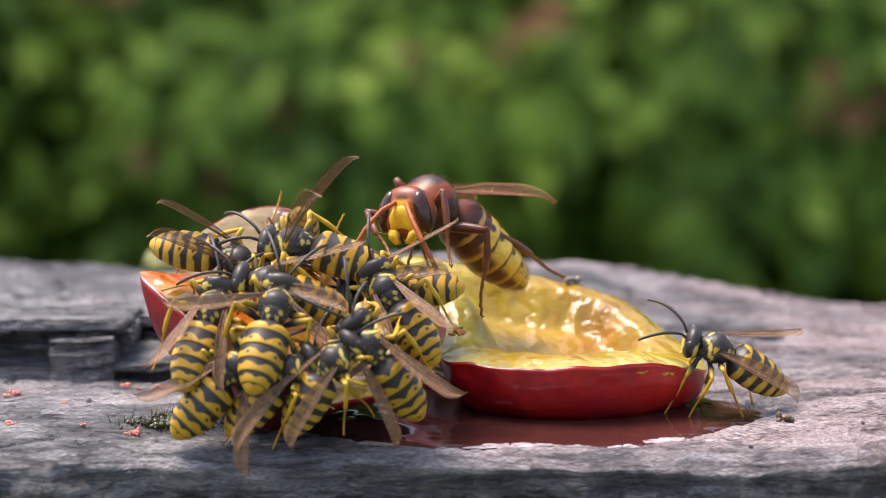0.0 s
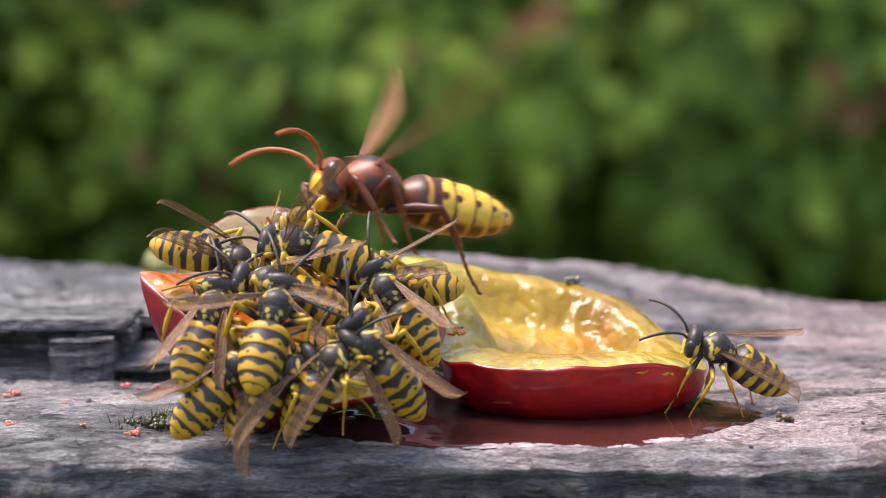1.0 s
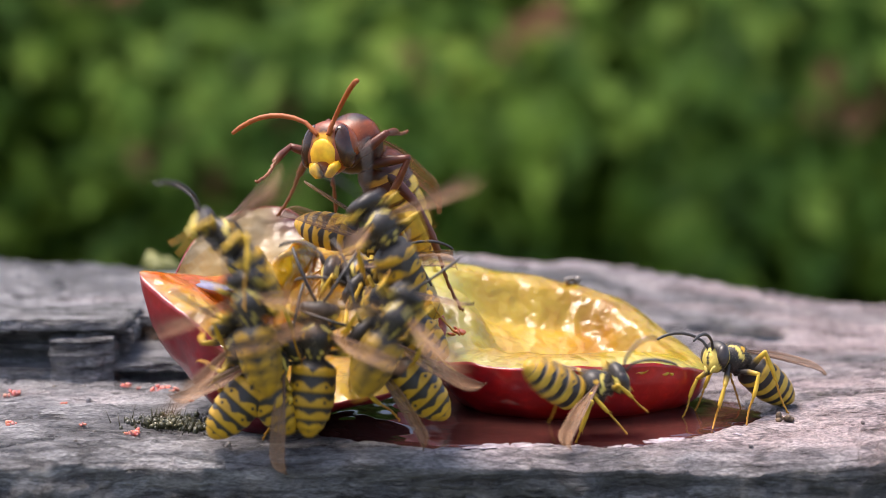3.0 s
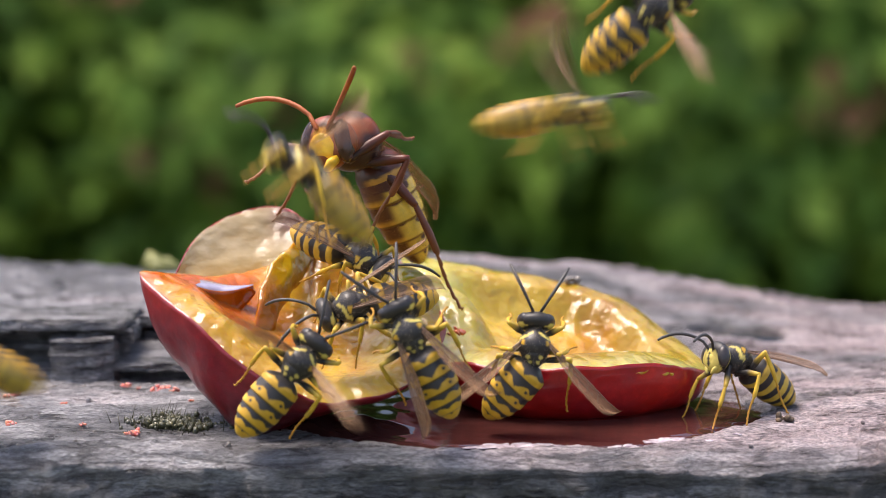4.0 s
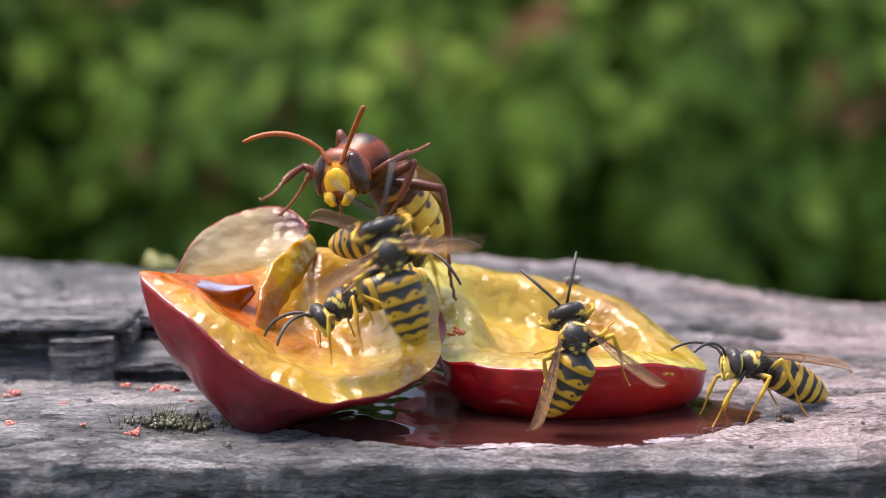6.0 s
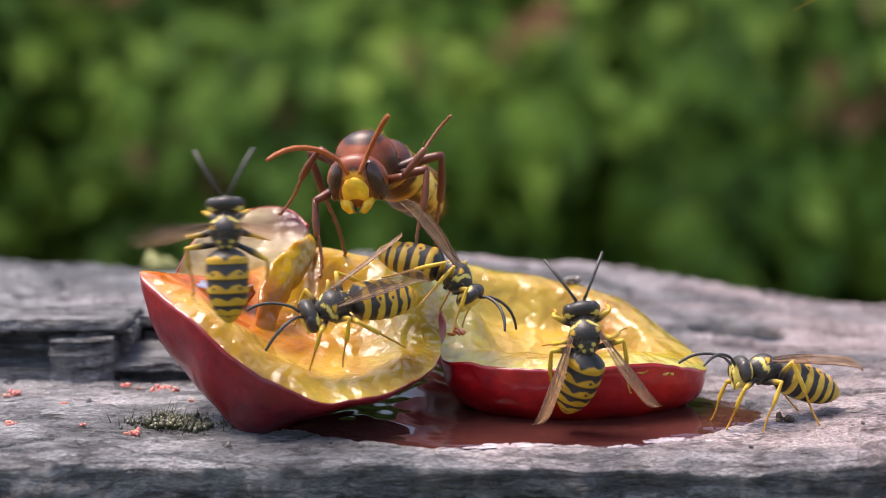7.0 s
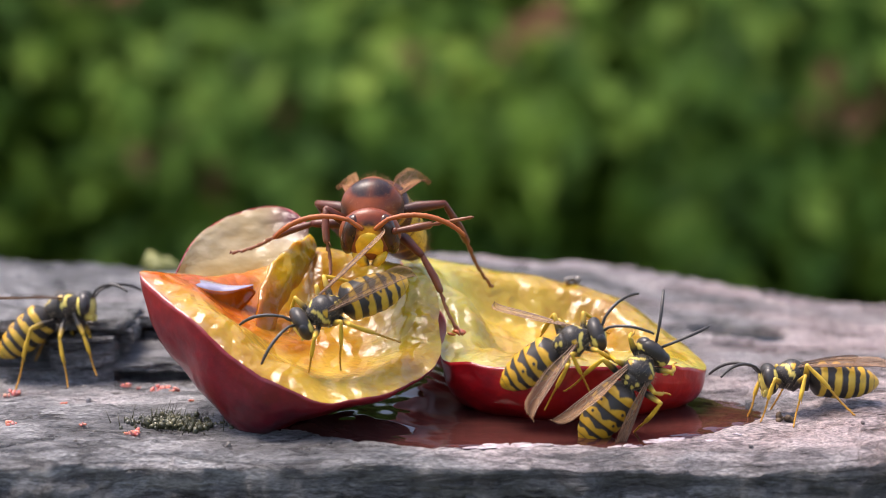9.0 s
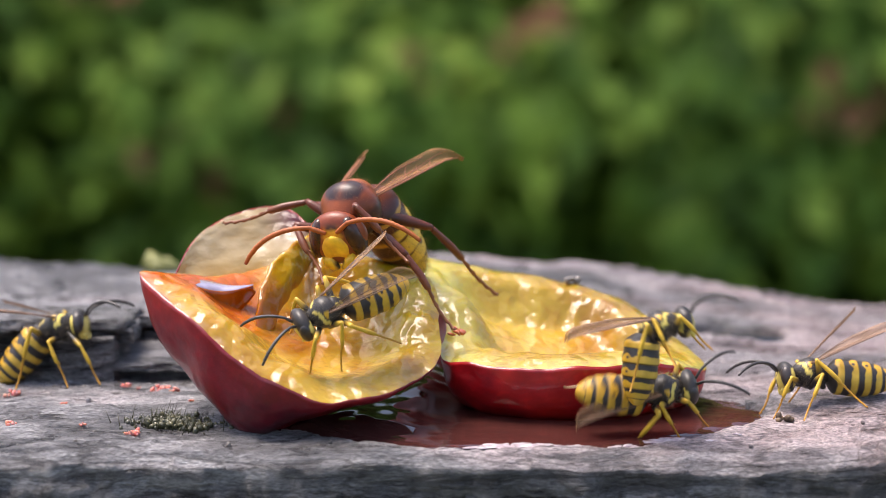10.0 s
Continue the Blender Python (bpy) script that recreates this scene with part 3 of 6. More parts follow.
LEFT_RIM = ((-30.9, -1, 15.7), (-27.7, -4.5, 13.6), (-24.9, -7.2, 11.7), (-20.4, -10, 8.4), (-15.8, -11.6, 6.3), (-11.9, -12, 4.9),
            (-7.5, -10.5, 4.9), (-3.6, -8, 5.6), (-0.6, -3, 7.2), (-0.4, 3, 10.3), (-1.6, 9.5, 13.6), (-8.2, 13.5, 14.9),
            (-13.6, 13, 16.2), (-15.6, 12.8, 15.2), (-18.6, 12.0, 14.4), (-22.8, 9.6, 14.0), (-26.0, 6.6, 14.3), (-28.6, 3, 15.0))
RIGHT_RIM = ((0.0, 2, 6.4), (2.7, -1.3, 6.7), (6.6, -3, 6.3), (10.1, -3.8, 6.3), (14.7, -3.8, 6.7), (21.2, -2, 6.6), (25.3, 1, 5.4),
             (27.9, 6, 4.3), (26.8, 11, 5.2), (24.4, 15, 6.5), (21.0, 19, 8.6), (16.8, 22, 9.9), (11.2, 23.5, 10.9), (4.2, 23.5, 12.2),
             (-2.6, 23, 13.6), (-4.6, 19.5, 13.6), (-2.4, 14.5, 12.0), (0.2, 9, 9.0))
left_half = make_half("plum_half", LEFT_RIM, (-18.6, -3.0, -0.7), (-13.0, 1.0, 10.6), 3.0, SKIN, FLESH, lambda p: 1.9 + 1.5 * sm(-20, -26, p.x) + 4.6 * sm(-18, -10, p.x) * sm(4, -2, p.y) + 1.6 * sm(-17, -8, p.x), 3.6, (0.12, 0.72), left_tint,
          "dark red plum half tipped on its side, amber flesh eaten out")
right_half = make_half("plum_half", RIGHT_RIM, (13.0, 8.5, -1.3), (12.5, 10.0, 8.4), 3.7, SKIN_RED, FLESH_PALE, lambda p: 0.95, 3.0, (0.24, 0.52), right_tint,
          "bright red plum half lying cut side up in juice")


def make_ridge(root):
    """A torn blade of flesh standing in the hollow."""
    bm = bmesh.new()
    line = curve_line(((-18.7, 0.5, 8.2), (-17.9, 3.0, 12.2), (-16.6, 6.0, 14.4), (-15.0, 9.0, 16.0), (-13.9, 11.6, 17.0)), 24)
    tube(bm, line, [0.5 + 1.45 * math.sin(math.pi * (0.08 + 0.84 * i / 23)) for i in range(24)], 26, 0.38)
    for v in bm.verts:
        v.co += Vector((wob(*(v.co * 1000), 0.5), wob(*(v.co * 900), 0.6), wob(*(v.co * 800), 0.7))) * 0.00045
    ob = part("flesh_ridge", bm, FLESH, root)
    paint(ob.data, lambda x, y, z: blend((0.36, 0.13, 0.003), (0.34, 0.22, 0.006), sm(11, 16.5, z)))


def curve_line(points, n):
    """n points on an open smooth curve through a few points."""
    pts = [Vector(p) for p in points]
    pts = [2 * pts[0] - pts[1]] + pts + [2 * pts[-1] - pts[-2]]
    out = []
    for i in range(n):
        s = min(i * (len(pts) - 3) / (n - 1), len(pts) - 3 - 1e-6)
        k, t = int(s), s - int(s)
        a, b, c, d = pts[k:k + 4]
        out.append(0.5 * (2 * b + (c - a) * t + (2 * a - 5 * b + 4 * c - d) * t * t + (3 * b - a - 3 * c + d) * t ** 3))
    return out


def make_flap(root):
    """The thin torn flap of skin that stands up at the back of the eaten half, and the fold at its foot."""
    foot = curve_line(((-27.6, 2.6, 13.9), (-25.2, 3.6, 12.8), (-22.0, 4.8, 11.6), (-18.0, 7.0, 11.6), (-15.2, 9.6, 14.2), (-14.3, 11.0, 15.8)), 48)
    top = curve_line(((-27.9, 3.6, 14.7), (-26.6, 9.6, 17.2), (-23.8, 14.2, 19.0), (-19.6, 16.6, 20.0), (-16.6, 16.4, 19.6), (-14.5, 14.0, 18.2)), 48)
    bm = bmesh.new()
    n = 18
    for back in (0, 1):
        rows = []
        for i, (p, q) in enumerate(zip(foot, top)):
            line = []
            for j in range(n + 1):
                v = j / n
                w = p.lerp(q, v) + Vector((-0.2, 0.5, -0.5)) * math.sin(v * math.pi) * 0.9
                w += Vector((0, 1, 0)) * (0.28 * wob(*w, 0.5) + 0.10 * wob(*w, 1.4)) + Vector((-0.12, 0.34, 0)) * back
                if j == n:
                    w.z += 0.22 * wob(w.x, 3.0, 1.0, 1.1)
                line.append(bm.verts.new(w * MM))
            rows.append(line)
        for a, b in zip(rows, rows[1:]):
            for j in range(n):
                f = (a[j], b[j], b[j + 1], a[j + 1])
                bm.faces.new(f[::-1] if back else f)
        if back:
            for a, b, c, d in zip(front, front[1:], rows, rows[1:]):
                bm.faces.new((a[-1], b[-1], d[-1], c[-1]))
        front = rows
    ob = part("torn_flap", bm, MEMBRANE, root, "thin translucent flap of plum skin")
    paint(ob.data, lambda x, y, z: blend(blend((0.64, 0.55, 0.36), (0.58, 0.41, 0.10), sm(16.5, 13.0, z)), (0.16, 0.03, 0.05), sm(-20.5, -16.0, x) * sm(16.0, 18.8, z)))
    bm = bmesh.new()
    tube(bm, [p + Vector((-0.05, 0.15, 0)) for p in top], [0.09 + 0.12 * sm(24, 46, i) for i in range(48)], 8)
    part("flap_edge", bm, SKIN, root)
    # folded lip catching the sky, with some of that sheen in its base colour
    bm = bmesh.new()
    a, b = Vector((-27.6, 2.0, 14.75)), Vector((-19.8, 3.6, 13.7))
    rows = []
    for i in range(25):
        u = i / 24
        mid, half = a.lerp(b, u), 1.35 * math.sin(math.pi * u ** 0.8) + 0.02
        rows.append([bm.verts.new((mid + Vector((0, 0.99, 0.13)) * half * t + Vector((0, 0, -0.10 * t * t - 0.35 * math.sin(math.pi * u) + 0.12 * math.sin(u * 7)))) * MM) for t in (-1, -0.5, 0, 0.5, 1)])
    low = [[bm.verts.new(v.co - Vector((0, 0.0001, 0.00025))) for v in r] for r in rows]
    for g, flip in ((rows, False), (low, True)):
        for p, q in zip(g, g[1:]):
            for j in range(4):
                f = (p[j], q[j], q[j + 1], p[j + 1])
                bm.faces.new(f[::-1] if flip else f)
    for p, q, c, d in zip(rows, rows[1:], low, low[1:]):
        bm.faces.new((p[0], c[0], d[0], q[0]))
        bm.faces.new((p[4], q[4], d[4], c[4]))
    wall = bmesh.new()
    crest = [r[0].co.copy() for r in rows]
    grid = []
    for i, c in enumerate(crest):
        deep = 3.4 * math.sin(math.pi * (0.08 + 0.84 * i / 24))
        grid.append([wall.verts.new(c + Vector((0.25 * t * t, 0.9 * t * (1 - t) - 0.2, -deep * t)) * MM) for t in (0.02, 0.15, 0.3, 0.5, 0.75, 1.0)])
        grid[-1] += [wall.verts.new(c + Vector((0.2, 1.4, -deep)) * MM), wall.verts.new(c + Vector((0, 1.0, -0.1)) * MM)]
    for p, q in zip(grid, grid[1:]):
        for j in range(8):
            wall.faces.new((p[j], p[(j + 1) % 8], q[(j + 1) % 8], q[j]))
    wall.faces.new(grid[0][::-1])
    wall.faces.new(grid[-1])
    bmesh.ops.recalc_face_normals(wall, faces=wall.faces)
    ob = part("fold_wall", wall, FLESH, root)
    paint(ob.data, lambda x, y, z: (0.40, 0.095, 0.002))
    part("folded_lip", bm, WET_FOLD_SHEEN, root, "wet fold of torn skin with sky sheen in its colour")


def make_bite(root):
    """Where the skin has been gnawed through."""
    bm = bmesh.new()
    for x, y, z, r in ((20.6, -1.75, 5.7, 0.9), (22.2, -1.0, 5.5, 0.8), (23.7, -0.1, 5.2, 0.6)):
        ball(bm, (x, y, z), (r * 1.5, r * 0.4, r * 0.55), (0, 12, 25), 3)
    for v in bm.verts:
        v.co += Vector((wob(*(v.co * 1000), 1.4), wob(*(v.co * 900), 1.5), wob(*(v.co * 800), 1.6))) * 0.0004
    ob = part("gnawed_spot", bm, FLESH, root, "orange flesh showing through gnawed skin")
    paint(ob.data, lambda x, y, z: blend((0.50, 0.12, 0.01), (0.48, 0.25, 0.015), sm(-0.3, 0.4, wob(x, y, z, 1.1))))


def make_scrap(root):
    """A curled scrap of red skin left on the cut face."""
    bm = bmesh.new()
    for j, (x, y, z) in enumerate(((0.9, 2.6, 8.6), (1.5, 2.4, 8.9), (2.0, 2.7, 9.0), (1.3, 2.9, 9.2))):
        ball(bm, (x, y, z), (0.5, 0.35, 0.22), (j * 20, 15, 30 * j), 2)
    for v in bm.verts:
        v.co += Vector((wob(*(v.co * 1000), 1.8), wob(*(v.co * 900), 1.6), wob(*(v.co * 800), 1.7))) * 0.0003
    part("skin_scrap", bm, SCRAP, root, "torn orange-red scrap of skin")


make_bite(right_half)
make_scrap(right_half)
make_ridge(left_half)
make_flap(left_half)


def juice_level(x, y):
    """Height of the juice: drawn up to the fruit, rounded off where it thins out on the slate."""
    z = 0.45 + 0.05 * wob(x, y * 1.4, 50.0, 0.11) + 0.025 * wob(x, y * 1.5, 51.0, 0.33)
    z += 0.25 * math.exp(-abs(math.hypot((x - 13.0) / 11.5, (y - 6.5) / 9.0) - 1) * 7)
    # drawn up under the tipped half
    z += (0.95 + 0.3 * wob(x, y, 52.0, 0.4)) * sm(-9.5, -3.0, y) * sm(-24, -17, x) * sm(1, -6, x)
    # neck of juice between the halves
    z += (1.5 + 0.22 * wob(x, y * 0.7, 53.0, 0.55)) * math.exp(-((x + 1.6) / 3.2) ** 2) * sm(-1.5, 8.0, y)
    depth = max(0.0, z - slab_height(x, y))
    return z - 0.9 * math.exp(-depth / 0.8)


def make_puddle():
    """A skin of juice, drawn up a little where it meets fruit and stone."""
    bm = bmesh.new()
    rows, rings, n = [], 90, 240
    for j in range(1, rings + 1):
        r, ring = j / rings, []
        for k in range(n):
            a = 2 * math.pi * k / n
            x, y = 6 + 34 * r * math.cos(a), 4 + 18.5 * r * math.sin(a)
            z = juice_level(x, y)
            ring.append(bm.verts.new(Vector((x, y, z)) * MM))
        rows.append(ring)
    low = [bm.verts.new(v.co + Vector((0, 0, -0.0006))) for v in rows[-1]]
    for p, q in zip(rows, rows[1:]):
        for k in range(n):
            bm.faces.new((p[k], q[k], q[(k + 1) % n], p[(k + 1) % n]))
    for k in range(n):
        bm.faces.new((rows[-1][k], low[k], low[(k + 1) % n], rows[-1][(k + 1) % n]))
    bm.faces.new(rows[0])
    bm.faces.new(low[::-1])
    return thing("juice_puddle", bm, JUICE, "dark reddish plum juice standing in the dish of the slate", "puddle", kind="structure")


make_puddle()


def make_wet_hollow():
    """Water standing in the small hollow beside the plum."""
    bm = bmesh.new()
    line = []
    for k in range(60):
        a = 2 * math.pi * k / 60
        r = 1.08 + 0.2 * wob(math.cos(a), math.sin(a), 4.0, 1.5)
        line.append(Vector((36.0 + 6.5 * r * math.cos(a), 46.0 + 5.5 * r * math.sin(a), 0)))
    level = min(slab_height(p.x, p.y) for p in line) - 0.1
    top = [bm.verts.new(Vector((p.x, p.y, level)) * MM) for p in line]
    low = [bm.verts.new(v.co - Vector((0, 0, 0.0003))) for v in top]
    bm.faces.new(top)
    bm.faces.new(low[::-1])
    for k in range(60):
        bm.faces.new((low[k], low[(k + 1) % 60], top[(k + 1) % 60], top[k]))
    return thing("water_puddle", bm, WATER, "dark water standing in a hollow of the slate", "puddle", kind="structure")


make_wet_hollow()


# ---------------------------------------------------------------- wasps and the hornet
# Insects head along +x, backs up +z, in millimetres of a wasp; the hornet is the same plan enlarged.
BLACK, YELLOW, PALE = (0.030, 0.026, 0.024), (0.53, 0.305, 0.018), (0.66, 0.54, 0.13)
RUST, DARK, GOLD = (0.19, 0.040, 0.012), (0.036, 0.015, 0.011), (0.72, 0.42, 0.020)
HIPS = {"front": (1.25, 0.75, -1.05), "middle": (0.1, 0.85, -1.25), "hind": (-1.15, 0.85, -1.15)}
BONES = {"front": (2.7, 4.6), "middle": (2.9, 5.4), "hind": (3.5, 7.0)}
FEET = {"front": (3.9, 2.6, -4.0), "middle": (0.6, 4.3, -4.2), "hind": (-5.6, 3.8, -4.2)}


def scaled(bm, k):
    for v in bm.verts:
        v.co *= k
    return bm


def thorax_wasp(x, y, z):
    c = BLACK
    w = 0.05 * wob(x, y, z, 3)
    collar = abs(x - (1.55 - 0.55 * abs(y))) < 0.13 + w and 0.3 < abs(y) and z > 0.0
    spot = min(math.hypot(x + 1.1, abs(y) - 0.62) / 0.26, math.hypot(x + 1.6, abs(y) - 0.40) / 0.22)
    if z > 0.1 and spot < 0.85 + w:
        c = PALE
    if collar:
        c = PALE
    if abs(y) > 0.8 and math.hypot(x - 0.35, (z - 0.1) * 0.9) < 0.24:
        c = PALE
    if math.hypot(x - 0.35, abs(y) - 1.25) < 0.25 and z > 0.4:
        c = YELLOW
    return c


def thorax_hornet(x, y, z):
    c = blend((0.22, 0.046, 0.010), DARK, 0.25 + 0.4 * wob(x, y, z, 1.4))
    c = blend(c, (0.27, 0.062, 0.014), sm(0.9, 1.5, x) * 0.9)
    shield = math.hypot((x - 0.30) / 0.95, y / 1.25) + 0.05 * wob(x, y, z, 2.0)
    c = blend(c, (0.028, 0.012, 0.012), sm(1.06, 0.92, shield) * sm(0.2, 0.7, z) * (0.55 + 0.45 * sm(0.10, 0.35, abs(y))))
    c = blend(c, (0.34, 0.10, 0.025), 0.8 * sm(-0.75, -1.0, x) * sm(0.1, 0.6, z) * sm(1.3, 0.9, abs(y)))
    c = blend(c, DARK, 0.9 * sm(1.0, 1.4, abs(y)) * sm(0.8, 0.3, z) * sm(1.3, 0.9, x) * sm(-1.9, -1.5, x))
    return blend(c, DARK, sm(-0.4, -1.0, z))


def head_wasp(x, y, z):
    w = 0.05 * wob(x, y, z, 4)
    c = BLACK
    if x > 0.75 and z < 0.15 and abs(y) < 1.25:
        c = PALE if abs(y) > 0.16 or z < -1.2 else BLACK
    if x > 0.9 and abs(y) < 0.3 + w and 0.15 <= z < 0.62:
        c = PALE
    if x < 0.45 and abs(y) > 0.85 and -1.3 < z < 0.7 and x > 0.05:
        c = PALE
    if x > 1.0 and 0.1 < z < 0.5 and 0.5 < abs(y) < 0.85:
        c = PALE
    return c


def head_hornet(x, y, z):
    c = blend((0.22, 0.054, 0.012), (0.19, 0.036, 0.010), sm(0.2, 1.0, z))
    c = blend(c, (0.75, 0.34, 0.02), sm(0.8, 1.05, x) * sm(0.95, 0.65, z) * sm(-0.45, -0.15, z) * sm(0.70, 0.45, abs(y) + 0.3 * max(0.0, z - 0.2)))
    c = blend(c, (0.05, 0.012, 0.008), sm(1.02, 1.10, x) * sm(0.55, 0.7, z) * sm(1.0, 0.8, z) * sm(0.5, 0.3, abs(y)))
    return blend(c, (0.06, 0.015, 0.01), sm(-0.5, -1.3, z) * sm(0.9, 0.4, x))


def clypeus_wasp(x, y, z):
    if abs(y) < 0.13 and z > -0.85 or (abs(z + 0.95) < 0.13 and abs(y) < 0.32):
        return BLACK
    return PALE


def clypeus_hornet(x, y, z):
    return blend((0.82, 0.50, 0.025), (0.72, 0.34, 0.02), sm(0.0, 0.5, wob(x, y, z, 1.5) + 0.1) * 0.7)


def abdomen_colour(i, x0, x1, hornet):
    """Markings of one ring: a dark front band with a point on the back and a spot each side; shade is painted on its
    rear edge.
    """
    def at(x, y, z):
        s = (x0 - x) / (x0 - x1)
        a = math.degrees(math.atan2(abs(y), z * 1.2 + 0.05))
        w = 0.05 * wob(x, y, z, 2.5)
        if hornet:
            dark, light = blend(DARK, RUST, 0.30), blend((0.76, 0.50, 0.06), (0.52, 0.26, 0.03), sm(75, 120, a))
            if i == 0:
                return blend(blend(RUST, DARK, 0.4 + 0.5 * sm(0.2, 0.8, s)), (0.52, 0.27, 0.05), sm(0.80, 0.86, s + w) * sm(150, 110, a))
            edge = 0.42 if i == 1 else 0.08
            edge += 0.20 * max(0.0, 1 - a / 16) + 0.06 * sm(60, 90, a) * (i < 4)
            d = sm(edge + 0.05, edge - 0.05, s + w)
            d = max(d, sm(1.25, 0.85, math.hypot((s - edge - 0.12) * 6.0, (a - 46) / 9)))
            d = max(d, 0.9 * sm(92, 112, a + 60 * w) * sm(0.88, 0.62, s))
            # thin shadow where the rings overlap, painted along the rear edge
            d = max(d, 0.75 * sm(0.945, 0.965, s))
            return blend(light, dark, d)
        edge = (0.54, 0.48, 0.45, 0.42, 0.40, 0.10)[i]
        edge += (0.30, 0.34, 0.26, 0.22, 0.18, 0.2)[i] * max(0.0, 1 - a / (13, 20, 18, 17, 16, 12)[i])
        edge += (0.0, 0.16, 0.13, 0.12, 0.10, 0.0)[i] * math.exp(-((a - 56) / 11) ** 2)
        edge -= 0.10 * math.exp(-((a - 33) / 12) ** 2) - 0.06 * sm(95, 125, a)
        d = sm(edge + 0.035, edge - 0.035, s + w)
        if i in (1, 2):
            d = max(d, sm(1.2, 0.9, math.hypot((s - 0.66) * 9.0, (a - 38) / 6)))
        # slight shadow behind the ring, painted as a dark line on its edge
        d = max(d, 0.75 * sm(0.965, 0.985, s) * (i < 5))
        return blend(blend(YELLOW, (0.54, 0.36, 0.045), sm(40, 95, a)), BLACK, d)
    return at


def hairs(source, colour, parent, count, length, seed, name="hair"):
    """Short fine hairs standing on a shell."""
    rnd = random.Random(seed)
    bm = bmesh.new()
    me = source.data
    for j in range(count):
        face = me.polygons[rnd.randrange(len(me.polygons))]
        spot = me.vertices[face.vertices[0]].co.lerp(me.vertices[face.vertices[2]].co, rnd.random())
        n = (face.normal + Vector((rnd.gauss(0, 0.3), rnd.gauss(0, 0.3), rnd.gauss(0, 0.3)))).normalized()
        u = n.orthogonal().normalized() * length * 0.012
        p = spot - n * length * 0.05
        q = n * length * rnd.uniform(0.6, 1.2)
        bm.faces.new([bm.verts.new(c) for c in (p - u, p + u, p + q)])
    ob = part(name, bm, colour, parent)
    ob["kind"] = "stuff"
    return ob


def wing_mesh(bm, side, k):
    narrow = 0.78 if k > 1 else 1.06

    def edges(u):
        lead = 0.10 + 0.12 * math.sin(u * 2.6)
        chord = 0.30 + 1.12 * narrow * sm(0.0, 0.55, u) ** 0.9
        tip = math.sqrt(max(0.0, 1 - max(0.0, (u - 0.80) / 0.20) ** 2.2))
        return lead * tip + (1 - tip) * 0.7, (lead - chord) * tip + (1 - tip) * 0.7
    nu, nc, rows = 30, 12, []
    for i in range(nu + 1):
        u = i / nu
        a, b = edges(u)
        rows.append([bm.verts.new(Vector((10.3 * u, -side * (a + (b - a) * j / nc), 0.16 * math.sin(6.2 * j / nc + u * 3) * (0.4 + 0.6 * u))) * MM * k) for j in range(nc + 1)])
    for p, q in zip(rows, rows[1:]):
        for j in range(nc):
            bm.faces.new((p[j], q[j], q[j + 1], p[j + 1]))
    return edges


def vein_mesh(bm, side, edges):
    def line(f0, f1, u0, u1, r):
        pts = []
        for i in range(9):
            u = u0 + (u1 - u0) * i / 8
            a, b = edges(u)
            f = f0 + (f1 - f0) * i / 8
            pts.append((10.3 * u, -side * (a + (b - a) * f), 0.16 * math.sin(6.2 * f + u * 3) * (0.4 + 0.6 * u)))
        tube(bm, pts, [r * (1 - 0.5 * i / 8) for i in range(9)], 5)
    line(0.0, 0.0, 0.0, 0.97, 0.075)
    line(0.15, 0.12, 0.0, 0.80, 0.06)
    line(0.45, 0.35, 0.05, 0.75, 0.045)
    line(0.95, 0.80, 0.05, 0.72, 0.045)
    line(0.35, 0.62, 0.42, 0.90, 0.035)
    for u, f0, f1 in ((0.45, 0.12, 0.45), (0.58, 0.1, 0.62), (0.72, 0.1, 0.55), (0.5, 0.45, 0.9)):
        line(f0, f1, u, u + 0.06, 0.035)


def wing_pose(side, sweep, rise, k, twist=0.0):
    """A wing at its root: sweep 0 lies straight back, 90 stands straight out; rise lifts its tip."""
    s, e = radians(sweep), radians(rise)
    x = Vector((-math.cos(s) * math.cos(e), side * math.sin(s) * math.cos(e), math.sin(e)))
    lean = max(0.0, 1 - sweep / 60)
    z = Vector((0.25 * math.sin(e), side * (0.75 * lean + 0.02), 0.75))
    z = (z - x * z.dot(x)).normalized()
    m = Matrix.Identity(4)
    for i, axis in enumerate((x, z.cross(x), z)):
        m.col[i][:3] = axis
    m = m @ Matrix.Rotation(radians(twist), 4, "X")
    m.translation = Vector((0.65, side * 1.05, 0.95)) * MM * k
    return m


def rest_pose(side, angles, k):
    return wing_pose(side, angles[0], angles[1], k, *angles[2:])


def leg_poses(kind, side, foot, k):
    """Thigh in the body's space and shin in the thigh's, so that the foot reaches a place (mm of the body)."""
    hip = Vector(HIPS[kind]) * k
    hip.y *= side
    a, b = BONES[kind][0] * k, BONES[kind][1] * k
    d = Vector(foot) - hip
    r = max(abs(a - b) * 1.02 + 0.05, min((a + b) * 0.985, d.length))
    d.normalize()
    lift = Vector((0.5, side * 0.9, 0.5)) if kind == "front" else Vector((-0.2, side * 1.0, 0.5))
    lift = (lift - d * lift.dot(d)).normalized()
    along = (a * a + r * r - b * b) / (2 * r)
    knee = hip + d * along + lift * math.sqrt(max(0.0, a * a - along * along))
    x = (knee - hip).normalized()
    y = lift.cross(d).normalized()
    m = Matrix.Identity(4)
    for i, axis in enumerate((x, y, x.cross(y))):
        m.col[i][:3] = axis
    m.translation = hip * MM
    shin = (hip + d * r - knee).normalized()
    local = m.to_3x3().transposed() @ shin
    turn = Matrix.Rotation(math.atan2(-local.z, local.x), 4, "Y")
    return m, Matrix.Translation((a * MM, 0, 0)) @ turn


